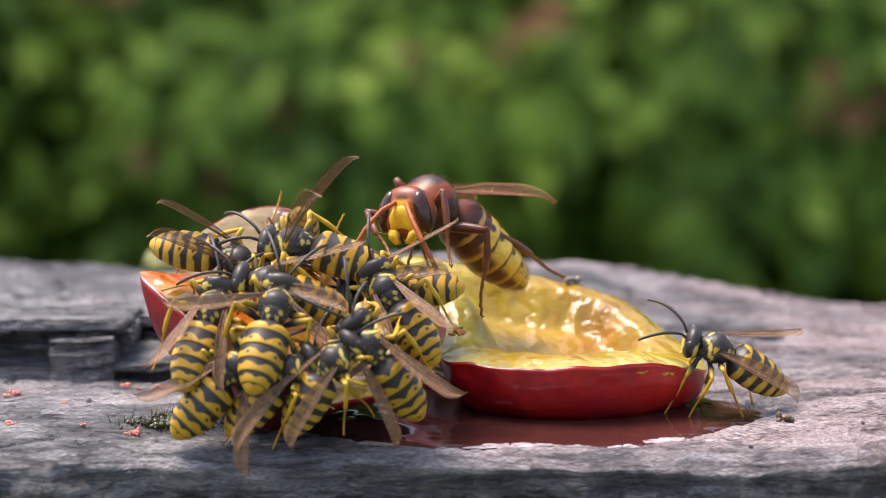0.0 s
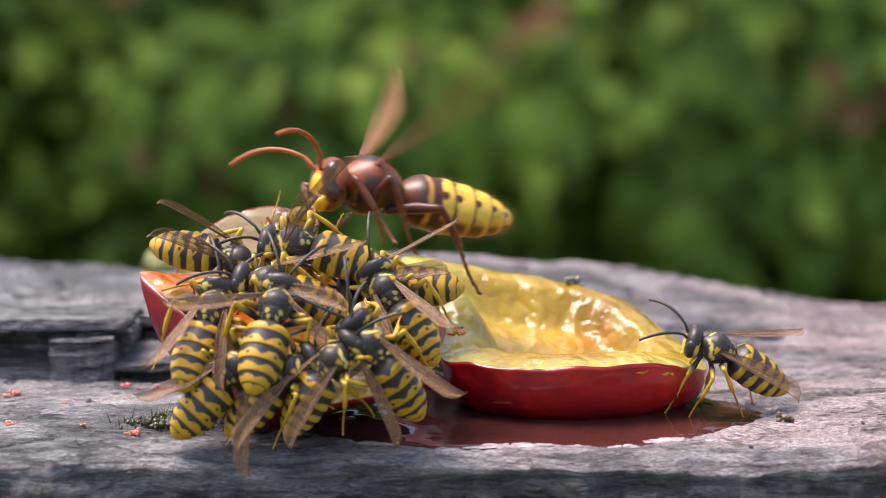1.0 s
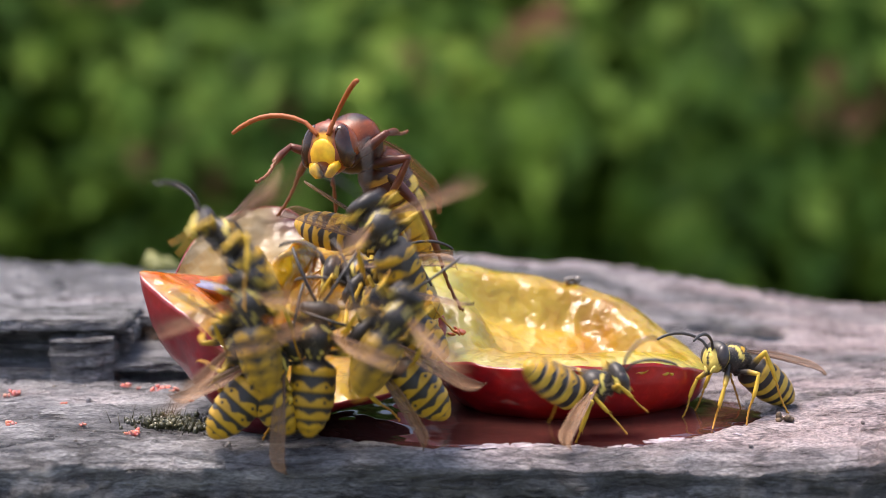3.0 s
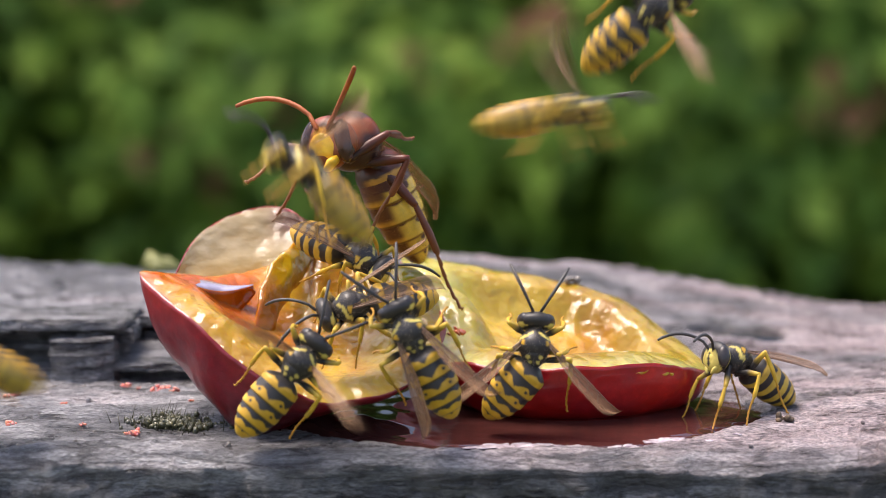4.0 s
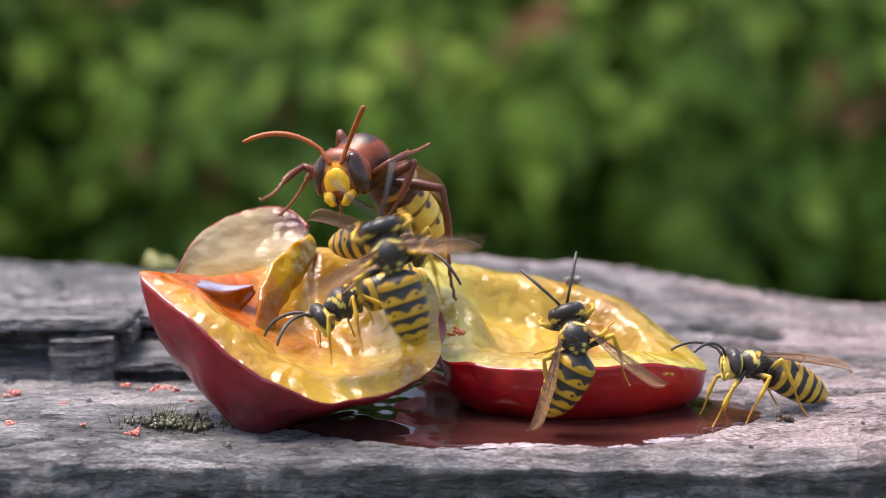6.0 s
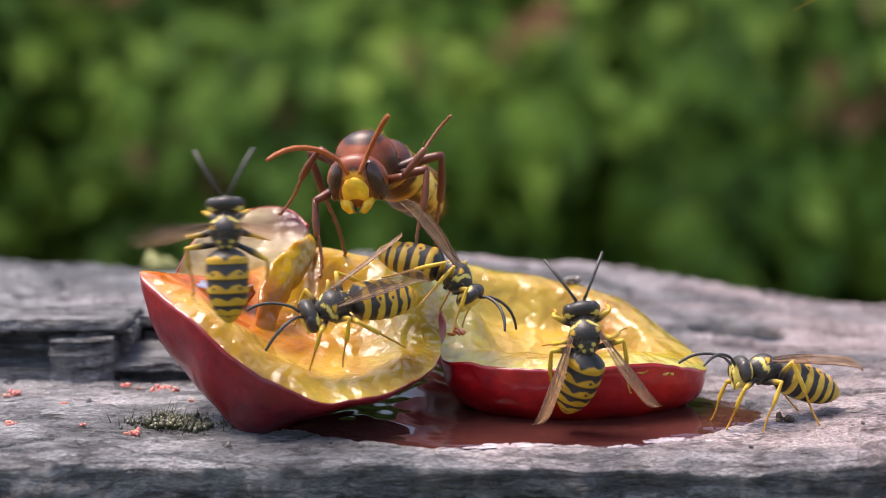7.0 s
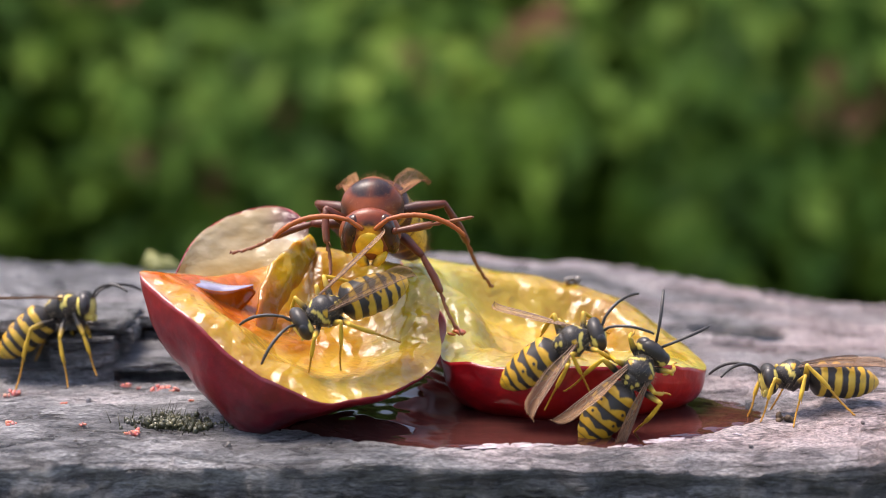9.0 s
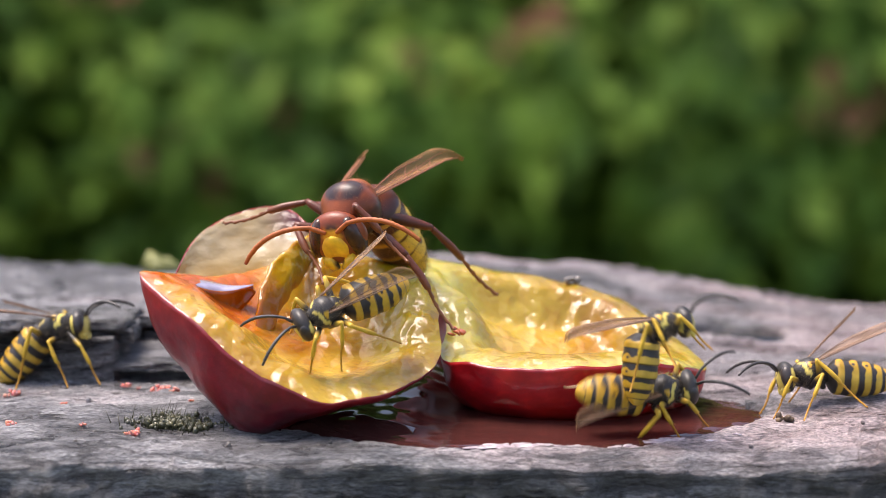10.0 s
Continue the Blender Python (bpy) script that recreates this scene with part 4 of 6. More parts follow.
def abdomen_pose(bend, k, sway=0.0, roll=0.0):
    return Matrix.Translation(Vector((-1.85, 0, -0.15)) * MM * k) @ Euler((0, radians(-bend), radians(sway))).to_matrix().to_4x4() @ Matrix.Rotation(radians(roll), 4, "X")


def antenna_pose(side, raise_up, out, k, roll=0.0):
    turn = Euler((radians(roll), radians(-raise_up), side * radians(out))).to_matrix().to_4x4()
    return Matrix.Translation(Vector((1.5, side * 0.32, 0.42)) * MM * k * (1.1 if k > 1 else 1.0)) @ turn


def head_pose(nod, turn, k):
    return Matrix.Translation(Vector((1.9, 0, 0.0)) * MM * k) @ Euler((0, radians(nod), radians(turn))).to_matrix().to_4x4()


def build_insect(name, label, hornet):
    k = 1.72 if hornet else 1.0
    shell = SHELL_HORNET if hornet else SHELL
    root = holder(name, label, "hornet" if hornet else "wasp", "" if hornet else "wasps at the plum")
    root["size"] = k

    def shelled(pname, bm, parent, colour, plabel=""):
        ob = part(pname, scaled(bm, k), shell, parent, plabel)
        paint(ob.data, lambda x, y, z: colour(x / k, y / k, z / k))
        return ob

    bm = bmesh.new()
    st = []
    for i in range(41):
        u = i / 40
        x = 2.15 - 4.3 * u
        fat = math.sin(math.pi * min(1, max(0, u * 0.97 + 0.02))) ** 0.55
        w = (1.95 if hornet else 1.70) * fat * (1 - 0.10 * sm(0.6, 1.0, u)) * (0.93 + 0.07 * math.cos((u - 0.42) * 9))
        h = (1.90 if hornet else 1.66) * fat * (0.94 + 0.05 * math.cos((u - 0.4) * 10)) * (1 - 0.06 * math.exp(-((u - 0.66) / 0.03) ** 2))
        st.append((x, w, h, 0.10 * math.sin(u * 3.1)))
    loft(bm, st, 40)
    thorax = shelled("thorax", bm, root, thorax_hornet if hornet else thorax_wasp)
    if hornet:
        hairs(thorax, HAIR_HORNET, thorax, 1100, 0.0008, 3)
    else:
        hairs(thorax, HAIR_WASP, thorax, 900, 0.0007, 3)

    bm = bmesh.new()
    ball(bm, (0.74, 0, -0.28), (1.0, 1.90, 1.68), level=4)
    for v in bm.verts:
        x, y, z = v.co * 1000
        v.co.y *= 1 - 0.22 * sm(-0.3, -1.8, z)
        v.co.x += 0.00018 * sm(0.0, -1.5, z) if x > 0.7 else 0
        v.co.x = max(v.co.x, -0.00002)
    head = shelled("head", bm, root, head_hornet if hornet else head_wasp)
    bm = bmesh.new()
    ball(bm, (1.60 if hornet else 1.50, 0, -0.60), (0.27, 0.88, 0.88) if hornet else (0.32, 0.76, 0.74), (0, 8, 0), 3)
    for v in bm.verts:
        u, w = v.co.y * 1000 / 0.8, (v.co.z * 1000 + 0.62) / 0.77
        f = 1 + (0.32 if hornet else 0.35) * (math.hypot(u, w) / max(abs(u), abs(w), 0.01) - 1)
        v.co.y *= f * (1 + 0.12 * sm(0.2, -1.0, w)) * (1 - (0.25 if hornet else 0.0) * sm(0.1, 1.0, w))
        v.co.z = (-0.62 + (v.co.z * 1000 + 0.62) * f) * MM
    shelled("clypeus", bm, head, clypeus_hornet if hornet else clypeus_wasp, "yellow face plate")
    for side in (1, -1):
        bm = bmesh.new()
        if hornet:
            ball(bm, (1.0, side * 1.16, -0.18), (0.70, 0.58, 1.36), (side * 12, 6, side * -20), 3)
        else:
            ball(bm, (0.90, side * 1.28, -0.10), (0.68, 0.63, 1.12), (side * 10, 0, side * -14), 3)
        part("eye", scaled(bm, k), EYE_HORNET if hornet else EYE_WASP, head)
        bm = bmesh.new()
        tube(bm, [(1.25, side * (0.82 if hornet else 0.75), -1.25), (1.46 + 0.1 * hornet, side * (0.62 if hornet else 0.60), -1.55), (1.52, side * 0.36, -1.9), (1.5, side * 0.08, -2.02)], [0.40, 0.45, 0.36, 0.10] if hornet else [0.34, 0.33, 0.24, 0.08], 10, 0.7)
        shelled("mandible", bm, head, lambda x, y, z: blend(GOLD if hornet else PALE, BLACK, sm(0.30, 0.16, abs(y))))
        bm = bmesh.new()
        pts = [(1.50, 0.32, 0.42), (1.75, 0.5, 0.8), (2.05, 0.75, 1.25)]
        tail = [(2.7 + 0.62 * i, 1.15 + 0.38 * i - 0.012 * i * i, 1.62 + 0.26 * i - 0.062 * i * i) for i in range(7)]
        rad = [0.12, 0.15, 0.13] + [0.145, 0.15, 0.155, 0.155, 0.15, 0.14, 0.10]
        fine, fr = [], []
        allp = pts + tail
        for i in range(len(allp) - 1):
            for j in range(4):
                f = j / 4
                fine.append(tuple(p + (q - p) * f for p, q in zip(allp[i], allp[i + 1])))
                fr.append((rad[i] + (rad[i + 1] - rad[i]) * f) * (0.92 if j % 2 else 1.04))
        tube(bm, [(x - 1.5, side * (y - 0.32), z - 0.42) for x, y, z in fine], [r * (1.04 if hornet else 1.1) for r in fr], 10)
        horn = part("antenna", scaled(bm, k), HORN_HORNET if hornet else HORN_WASP, head, "curved rust-red antenna" if hornet else "black antenna")
        horn["side"] = side
        horn.matrix_basis = antenna_pose(side, 0, 0, k)
    head.matrix_basis = head_pose(12, 0, k)
    if hornet:
        for o in (head, *head.children):
            for v in o.data.vertices:
                v.co *= 0.99
            if o.name.startswith("antenna"):
                o.matrix_basis = antenna_pose(o["side"], 0, 0, k)

    cuts = (0.25, -1.75, -3.2, -4.6, -5.85, -6.9, -7.8) if hornet else (0.25, -1.30, -2.80, -4.20, -5.40, -6.40, -7.15)
    long, fat = 0.25 - cuts[-1] * 1.01, 1.98 if hornet else 2.24

    def radius(x):
        u = (0.25 - x) / long
        return fat * (sm(-0.05, 0.22 if hornet else 0.15, u) ** 0.55) * max(0.0, 1 - max(0.0, (u - 0.34) / 0.665) ** 2.5) ** 0.66
    bm = bmesh.new()
    loft(bm, [(0.5, 0.26, 0.26, 0.05), (0.2, 0.30, 0.30, 0.02), (-0.2, 0.5, 0.5, 0)], 16)
    abdomen = shelled("abdomen", bm, root, lambda x, y, z: DARK if hornet else BLACK)
    for i, (x0, x1) in enumerate(zip(cuts, cuts[1:])):
        bm = bmesh.new()
        st = []
        for j in range(23):
            s = j / 22
            x = x0 - (x0 - x1) * s * (1.07 if i < 5 else 1.0)
            r = max(0.05, radius(x)) * (0.975 + 0.05 * sm(0, 0.85, s) - 0.05 * sm(0.91, 1.0, s)) * (1.0 if i else 0.97)
            st.append((x, r * 0.95, r * 0.84, -0.10 * math.sin(-x * 0.35)))
        loft(bm, st, 80)
        ring = shelled("abdomen_ring", bm, abdomen, abdomen_colour(i, x0, x1, hornet))
        if hornet and i:
            hairs(ring, HAIR_HORNET, abdomen, 420, 0.0009, 20 + i)
    abdomen.matrix_basis = abdomen_pose(12, k)

    for side in (1, -1):
        bm = bmesh.new()
        edges = wing_mesh(bm, side, k)
        wing = part("wing", bm, WING_HORNET if hornet else WING_WASP, root, "smoky brown folded wing")
        bm = bmesh.new()
        vein_mesh(bm, side, edges)
        part("wing_vein", scaled(bm, k), VEIN_HORNET if hornet else VEIN_WASP, wing)
        wing.matrix_basis = wing_pose(side, 14, 6, k)
        wing["side"] = side
        for kind in ("front", "middle", "hind"):
            a, b = BONES[kind]
            thick = {"front": 1.0, "middle": 1.0, "hind": 1.06}[kind] * (1.04 if hornet else 1)
            bm = bmesh.new()
            tube(bm, [(-0.25, 0, 0), (0.2, 0, 0), (0.5, 0, 0), (a * 0.5, 0, 0.05), (a * 0.9, 0, 0), (a + 0.08, 0, 0)],
                 [r * thick for r in (0.30, 0.30, 0.24, 0.34, 0.24, 0.18)], 10)
            if hornet:
                col = lambda x, y, z, a=a: blend(DARK, (0.12, 0.028, 0.012), sm(0.3, a, x))
            else:
                col = lambda x, y, z, a=a: blend(BLACK, (0.56, 0.37, 0.04), sm(a * 0.5, a * 0.62, x))
            thigh = shelled("thigh", bm, root, col)
            thigh["leg"], thigh["side"] = kind, side
            bm = bmesh.new()
            t = b * 0.47
            pts = [(-0.05, 0, 0), (0.25, 0, 0), (t * 0.6, 0, 0.05), (t * 0.95, 0, 0), (t + 0.02, 0, 0)]
            rad = [0.15, 0.18, 0.24, 0.21, 0.13]
            step = (b - t) / 5
            for j in range(5):
                x = t + step * j
                dip = -0.20 * math.sin(3.14 * (j + 0.5) / 5.5)
                pts += [(x + step * 0.15, 0, dip), (x + step * 0.9, 0, dip - 0.02)]
                rad += [0.085, 0.135 - 0.008 * j]
            pts += [(b, 0, 0.02), (b + 0.12, 0, -0.10)]
            rad += [0.09, 0.03]
            tube(bm, pts, [r * thick for r in rad], 8)
            tube(bm, [(t * 0.95, 0.1, 0), (t + 0.35, 0.32, -0.15)], [0.06, 0.015], 5)
            if hornet:
                col2 = lambda x, y, z, t=t: blend((0.12, 0.032, 0.013), (0.20, 0.07, 0.026), sm(t * 0.7, t * 1.1, x))
            else:
                col2 = lambda x, y, z, t=t: blend((0.58, 0.37, 0.03), (0.50, 0.25, 0.025), sm(t * 0.9, t * 1.3, x))
            shelled("shin", bm, thigh, col2)
            foot = Vector(FEET[kind]) * k
            foot.y *= side
            m, n = leg_poses(kind, side, foot, k)
            thigh.matrix_basis, thigh.children[0].matrix_basis = m, n
    return root


def pick(insect, name, side=None):
    """The parts of an insect with that plain name."""
    return [o for o in insect.children if o.name.split(".")[0] == name and (side is None or o["side"] == side)]


def fold_wings(insect, left, right):
    """Rest pose of the wings: sweep and rise of each."""
    for w in pick(insect, "wing"):
        s = left if w["side"] > 0 else right
        w.matrix_basis = wing_pose(w["side"], *s[:2], insect["size"], *s[2:])


def tuck_legs(insect, seed, spread=1.0, drop=0.0, back=0.0):
    """Legs of one animal in their own, slightly different places."""
    rnd = random.Random(seed)
    k = insect["size"]
    for thigh in pick(insect, "thigh"):
        f = Vector(FEET[thigh["leg"]])
        f += Vector((rnd.gauss(0, 0.5) - back, 0, rnd.gauss(0, 0.3) - drop))
        f.y = thigh["side"] * (f.y * spread + rnd.gauss(0, 0.3))
        m, n = leg_poses(thigh["leg"], thigh["side"], f * k, k)
        thigh.matrix_basis, thigh.children[0].matrix_basis = m, n


def place_at(rows, t):
    """Where a keyed body is at t, by its rows."""
    for (t0, a), (t1, b) in zip(rows, rows[1:]):
        if t <= t1:
            return a.lerp(b, max(0.0, min(1.0, (t - t0) / (t1 - t0))))
    return rows[-1][1]


def key_leg(thigh, keys):
    walk(thigh, [(t, m) for t, m, n in keys])
    walk(thigh.children[0], [(t, n) for t, m, n in keys])


def reach(insect, rows, feet):
    """Key the legs so that the feet keep to places; feet: leg and side, then seconds and place in mm."""
    k = insect["size"]
    for thigh in pick(insect, "thigh"):
        path = [(t, Matrix.Translation(p)) for t, *p in feet[thigh["leg"], thigh["side"]]]
        keys = []
        for i in range(101):
            t = i / 10
            foot = place_at(path, t).translation * MM
            local = place_at(rows, t).inverted() @ foot * 1000
            keys.append((t, *leg_poses(thigh["leg"], thigh["side"], local, k)))
        key_leg(thigh, keys)


def stand(insect, rows, start, end):
    """Set the feet on the slate and let them step as the body goes on."""
    k = insect["size"]
    rnd = random.Random(len(rows))
    for thigh in pick(insect, "thigh"):
        rest = Vector(FEET[thigh["leg"]]) * k
        rest.y *= thigh["side"]
        held, keys, slack = None, [], rnd.uniform(1.2, 2.2)
        for i in range(round(start * 10), round(end * 10) + 1):
            m = place_at(rows, i / 10)
            want = (m @ (rest * MM)) * 1000
            want.z = max(2.3 if want.y > 17 and want.x < -41.6 else 0.0, slab_height(want.x, want.y)) + 0.15
            if held is None or (held - want).length > slack:
                held = want
            keys.append((i / 10, *leg_poses(thigh["leg"], thigh["side"], m.inverted() @ (held * MM) * 1000, k)))
        if start > 0:
            keys.insert(0, (0.0, *keys[0][1:]))
        if end < 10:
            keys.append((10.0, *keys[-1][1:]))
        key_leg(thigh, keys)


hornet = build_insect("hornet", "large rust-brown and yellow hornet standing over the plum", True)
pattern_wasp = build_insect("wasp", "black and yellow wasp with smoky folded wings feeding at the plum", False)
fold_wings(hornet, (10, -2), (10, -2))
wasp_a = pattern_wasp
fold_wings(wasp_a, (9, 2, 35), (12, 10, -35))
tuck_legs(wasp_a, 3, 1.0, 0.0, 0.0)
wasp_b = copy_thing(pattern_wasp, pattern_wasp.matrix_basis)
wasp_b.scale = (0.97, 0.97, 0.97)
fold_wings(wasp_b, (9, 9), (10, 10))
tuck_legs(wasp_b, 7, 1.0, 0.0, 0.0)
wasp_c = copy_thing(pattern_wasp, pattern_wasp.matrix_basis)
wasp_c.scale = (1.06, 1.06, 1.06)
fold_wings(wasp_c, (18, 60, 30), (26, 48, -30))
tuck_legs(wasp_c, 11, 1.0, 0.0, 0.0)
wasp_d = copy_thing(pattern_wasp, pattern_wasp.matrix_basis)
wasp_d.scale = (1.03, 1.03, 1.03)
fold_wings(wasp_d, (16, 16), (30, 12))
tuck_legs(wasp_d, 15, 1.0, 0.0, 0.0)
wasp_e = copy_thing(pattern_wasp, pattern_wasp.matrix_basis)
wasp_e.scale = (1.04, 1.04, 1.04)
fold_wings(wasp_e, (12, 22), (22, 16))
tuck_legs(wasp_e, 19, 1.0, 0.0, 0.0)
wasp_f = copy_thing(pattern_wasp, pattern_wasp.matrix_basis)
fold_wings(wasp_f, (12, 16), (16, 14))
tuck_legs(wasp_f, 22, 1.0, 0.0, 0.0)
wasp_g = copy_thing(pattern_wasp, pattern_wasp.matrix_basis)
wasp_g.scale = (1.05, 1.05, 1.05)
fold_wings(wasp_g, (14, 4), (14, 4))
tuck_legs(wasp_g, 26, 1.0, 0.0, 0.0)
wasp_h = copy_thing(pattern_wasp, pattern_wasp.matrix_basis)
wasp_h.scale = (1.06, 1.06, 1.06)
fold_wings(wasp_h, (62, 10), (60, -8))
tuck_legs(wasp_h, 30, 1.0, 0.0, 0.0)
wasp_i = copy_thing(pattern_wasp, pattern_wasp.matrix_basis)
fold_wings(wasp_i, (24, 2), (40, 2))
tuck_legs(wasp_i, 33, 1.0, 0.0, 0.0)
wasp_j = copy_thing(pattern_wasp, pattern_wasp.matrix_basis)
wasp_j.scale = (1.03, 1.03, 1.03)
fold_wings(wasp_j, (12, 4), (20, 6))
tuck_legs(wasp_j, 37, 1.0, 0.0, 0.0)
wasp_k = copy_thing(pattern_wasp, pattern_wasp.matrix_basis)
wasp_k.scale = (0.97, 0.97, 0.97)
fold_wings(wasp_k, (12, 6), (12, 6))
tuck_legs(wasp_k, 41, 1.0, 0.0, 0.0)
wasp_l = copy_thing(pattern_wasp, pattern_wasp.matrix_basis)
wasp_l.scale = (0.98, 0.98, 0.98)
fold_wings(wasp_l, (12, 6), (20, 4))
tuck_legs(wasp_l, 45, 1.0, 0.0, 0.0)
wasp_s = copy_thing(pattern_wasp, pattern_wasp.matrix_basis)
fold_wings(wasp_s, (7, 3), (8, 2))
tuck_legs(wasp_s, 48, 1.0, 0.0, 0.0)
wasp_r = copy_thing(pattern_wasp, pattern_wasp.matrix_basis)
fold_wings(wasp_r, (12, 3), (28, 4))
tuck_legs(wasp_r, 51, 1.0, 0.0, 0.0)
wasp_v = copy_thing(pattern_wasp, pattern_wasp.matrix_basis)
fold_wings(wasp_v, (34, 24), (40, 20))
tuck_legs(wasp_v, 54, 1.0, 0.0, 0.0)



# ---------------------------------------------------------------- small things round the plum
def lump(bm, centre, radii, seed, amount=0.35, level=2, flat=False):
    """An uneven little lump (mm)."""
    first = len(bm.verts)
    ball(bm, centre, radii, (0, 0, seed * 7 % 30) if flat else (seed * 37 % 90, seed * 53 % 90, seed * 71 % 180), level)
    bm.verts.ensure_lookup_table()
    c = Vector(centre) * MM
    for v in bm.verts[first:]:
        d = v.co - c
        v.co = c + d * (1 + amount * noise.noise(d * 1400 + Vector((seed, 0, 0))))


PULP = plain("fruit_pulp", [(0.3, (0.50, 0.10, 0.09)), (0.6, (0.72, 0.24, 0.21)), (0.8, (0.82, 0.45, 0.40))], 700, 0.35, 0.4, 0.0004, coat=0.5, sss=0.4)
MOSS = plain("moss", [(0.3, (0.014, 0.015, 0.006)), (0.55, (0.05, 0.05, 0.016)), (0.75, (0.18, 0.15, 0.06))], 900, 0.45, 0.5, 0.0003, coat=0.4)
PALE_FLECK = plain("pale_fleck", [(0.3, (0.28, 0.20, 0.22)), (0.7, (0.66, 0.58, 0.60))], 900, 0.25, 0.6, 0.0004, coat=0.6)
GRIT = plain("grit", [(0.3, (0.05, 0.04, 0.035)), (0.7, (0.30, 0.26, 0.22))], 1500, 0.4, 0.5, 0.0003, coat=0.4)
HUSK = plain("seed_husk", [(0.3, (0.035, 0.022, 0.014)), (0.7, (0.22, 0.14, 0.075))], 900, 0.55, 0.5, 0.0003)
BUD = plain("green_bud", [(0.3, (0.06, 0.065, 0.014)), (0.7, (0.20, 0.20, 0.045))], 400, 0.6, 0.4, 0.0004)

rnd = random.Random(31)
for x, y, size in ((-34.3, 14, 0.62), (-30.8, 12, 0.75), (-29.9, 12.6, 0.5), (-28.9, 10, 0.5), (-45.9, 10, 0.6), (-44.3, -3, 0.55), (-30.9, -9, 0.7),
                   (-31.6, -8.4, 0.35), (-47, 9, 0.4), (-26.4, 4, 0.3), (-33.0, 12.2, 0.3), (-36.5, -6.0, 0.35), (-40.0, 4.0, 0.3)):
    bm = bmesh.new()
    z = slab_height(x, y)
    for j in range(9):
        r = size * rnd.uniform(0.18, 0.42)
        lump(bm, (x + rnd.gauss(0, 0.55) * size, y + rnd.gauss(0, 0.4) * size, z + size * rnd.uniform(0.1, 0.6)), (r * 1.5, r, r * 0.8), rnd.randrange(99), 1.1)
    thing("pulp_crumb", bm, PULP, "small wet pink crumb of fruit pulp on the slate", "crumb", "crumbs of pulp")

bm = bmesh.new()
for j in range(260):
    x, y = rnd.gauss(-27.0, 2.0), rnd.gauss(-4.6, 1.0)
    r = rnd.uniform(0.15, 0.5)
    lump(bm, (x, y, slab_height(x, y) + rnd.uniform(0.0, 0.6) * math.exp(-((x + 27) / 2.4) ** 2)), (r, r * 0.8, r * 0.7), j, 0.6, 1)
for j in range(160):
    x, y = rnd.gauss(-27.0, 2.4), rnd.gauss(-4.8, 1.2)
    z = slab_height(x, y)
    tube(bm, [(x, y, z), (x + rnd.gauss(0, 0.4), y + rnd.gauss(0, 0.3), z + rnd.uniform(0.5, 1.5))], [0.07, 0.02], 4)
tagged(thing("moss_tuft", bm, MOSS, "dark olive tuft of dry moss on the slate", "moss"), kind="stuff")

# thin pale lumps strung along the puddle's near edge
for x, y, s, k in ((5.2, -12.4, 1.6, 4), (8.0, -12.2, 2.4, 6), (11.4, -12.3, 2.0, 5), (13.6, -11.8, 0.7, 2), (18.6, -12.0, 1.3, 4), (22.2, -11.4, 1.7, 5), (26.3, -10.6, 1.0, 3), (29.6, -8.2, 0.6, 2)):
    bm = bmesh.new()
    for j in range(k):
        r = rnd.uniform(0.45, 0.8) * s * 0.7
        lump(bm, (x + (j - k / 2) * s * 0.42 + rnd.gauss(0, 0.2), y + rnd.gauss(0, 0.35), max(juice_level(x, y), slab_height(x, y)) + 0.05), (r * rnd.uniform(0.9, 2.2), r * 0.8, 0.09), rnd.randrange(99), 0.9, 3, True)
    thing("foam_fleck", bm, PALE_FLECK, "pale fleck lying flat at the puddle's edge", "foam", "foam on the juice")


def grain(name, x, y, z, s, mat, label, category, bits=3):
    bm = bmesh.new()
    for j in range(bits):
        r = s * (1.0 if bits < 6 else rnd.uniform(0.3, 0.75))
        lump(bm, (x + rnd.gauss(0, 0.5) * s, y + rnd.gauss(0, 0.4) * s, z + rnd.uniform(0.2, 0.7) * s), (r * 0.8, r * 0.6, r * 0.6), rnd.randrange(99), 0.9 if bits > 5 else 0.5)
    return thing(name, bm, mat, label, category)


grain("grit_grain", 14.6, 21.6, 10.9, 0.62, GRIT, "tiny dark wet grain of grit on the plum's rim", "grit")
grain("seed_husk", 35.2, -3.0, slab_height(35.2, -3.0), 0.75, HUSK, "crumpled brown seed husk on the slate", "seed husk", 11)
grain("plant_bud", -38.6, 76.0, slab_height(-38.6, 76.0) - 0.3, 2.3, BUD, "yellow-green fuzzy bud lying on the slate", "bud", 5)
for j in range(46):
    x, y = rnd.uniform(-46, 46), rnd.choice((rnd.uniform(-14, -8), rnd.uniform(-6, 16)))
    if -24 < x < 31 and y > -13:
        continue
    grain("slate_chip", x, y, slab_height(x, y) - 0.1, rnd.uniform(0.15, 0.45), rnd.choice((GRIT, SLATE, SLATE)), "small loose chip of grey slate", "stone chip", 1)["group"] = "chips on the slate"

# ---------------------------------------------------------------- the animals' ways

def P(x, y, z, rx, ry, rz):
    return pose(x * MM, y * MM, z * MM, rx, ry, rz)


def way(insect, rows):
    """Key the body; rows: seconds and the pose of the thorax."""
    walk(insect, rows)


def tail(insect, rows):
    """Key the abdomen; rows: seconds, bend downwards, sway, and the turn about its own length."""
    walk(pick(insect, "abdomen")[0], [(t, abdomen_pose(b, insect["size"], *rest)) for t, b, *rest in rows])


def horns(insect, rows):
    """Key the antennae; rows: seconds, then lift and spread of the right and of the left one."""
    for horn in pick(pick(insect, "head")[0], "antenna"):
        walk(horn, [(t, antenna_pose(horn["side"], *((ru, ro) if horn["side"] < 0 else (lu, lo)), insect["size"])) for t, ru, ro, lu, lo in rows])


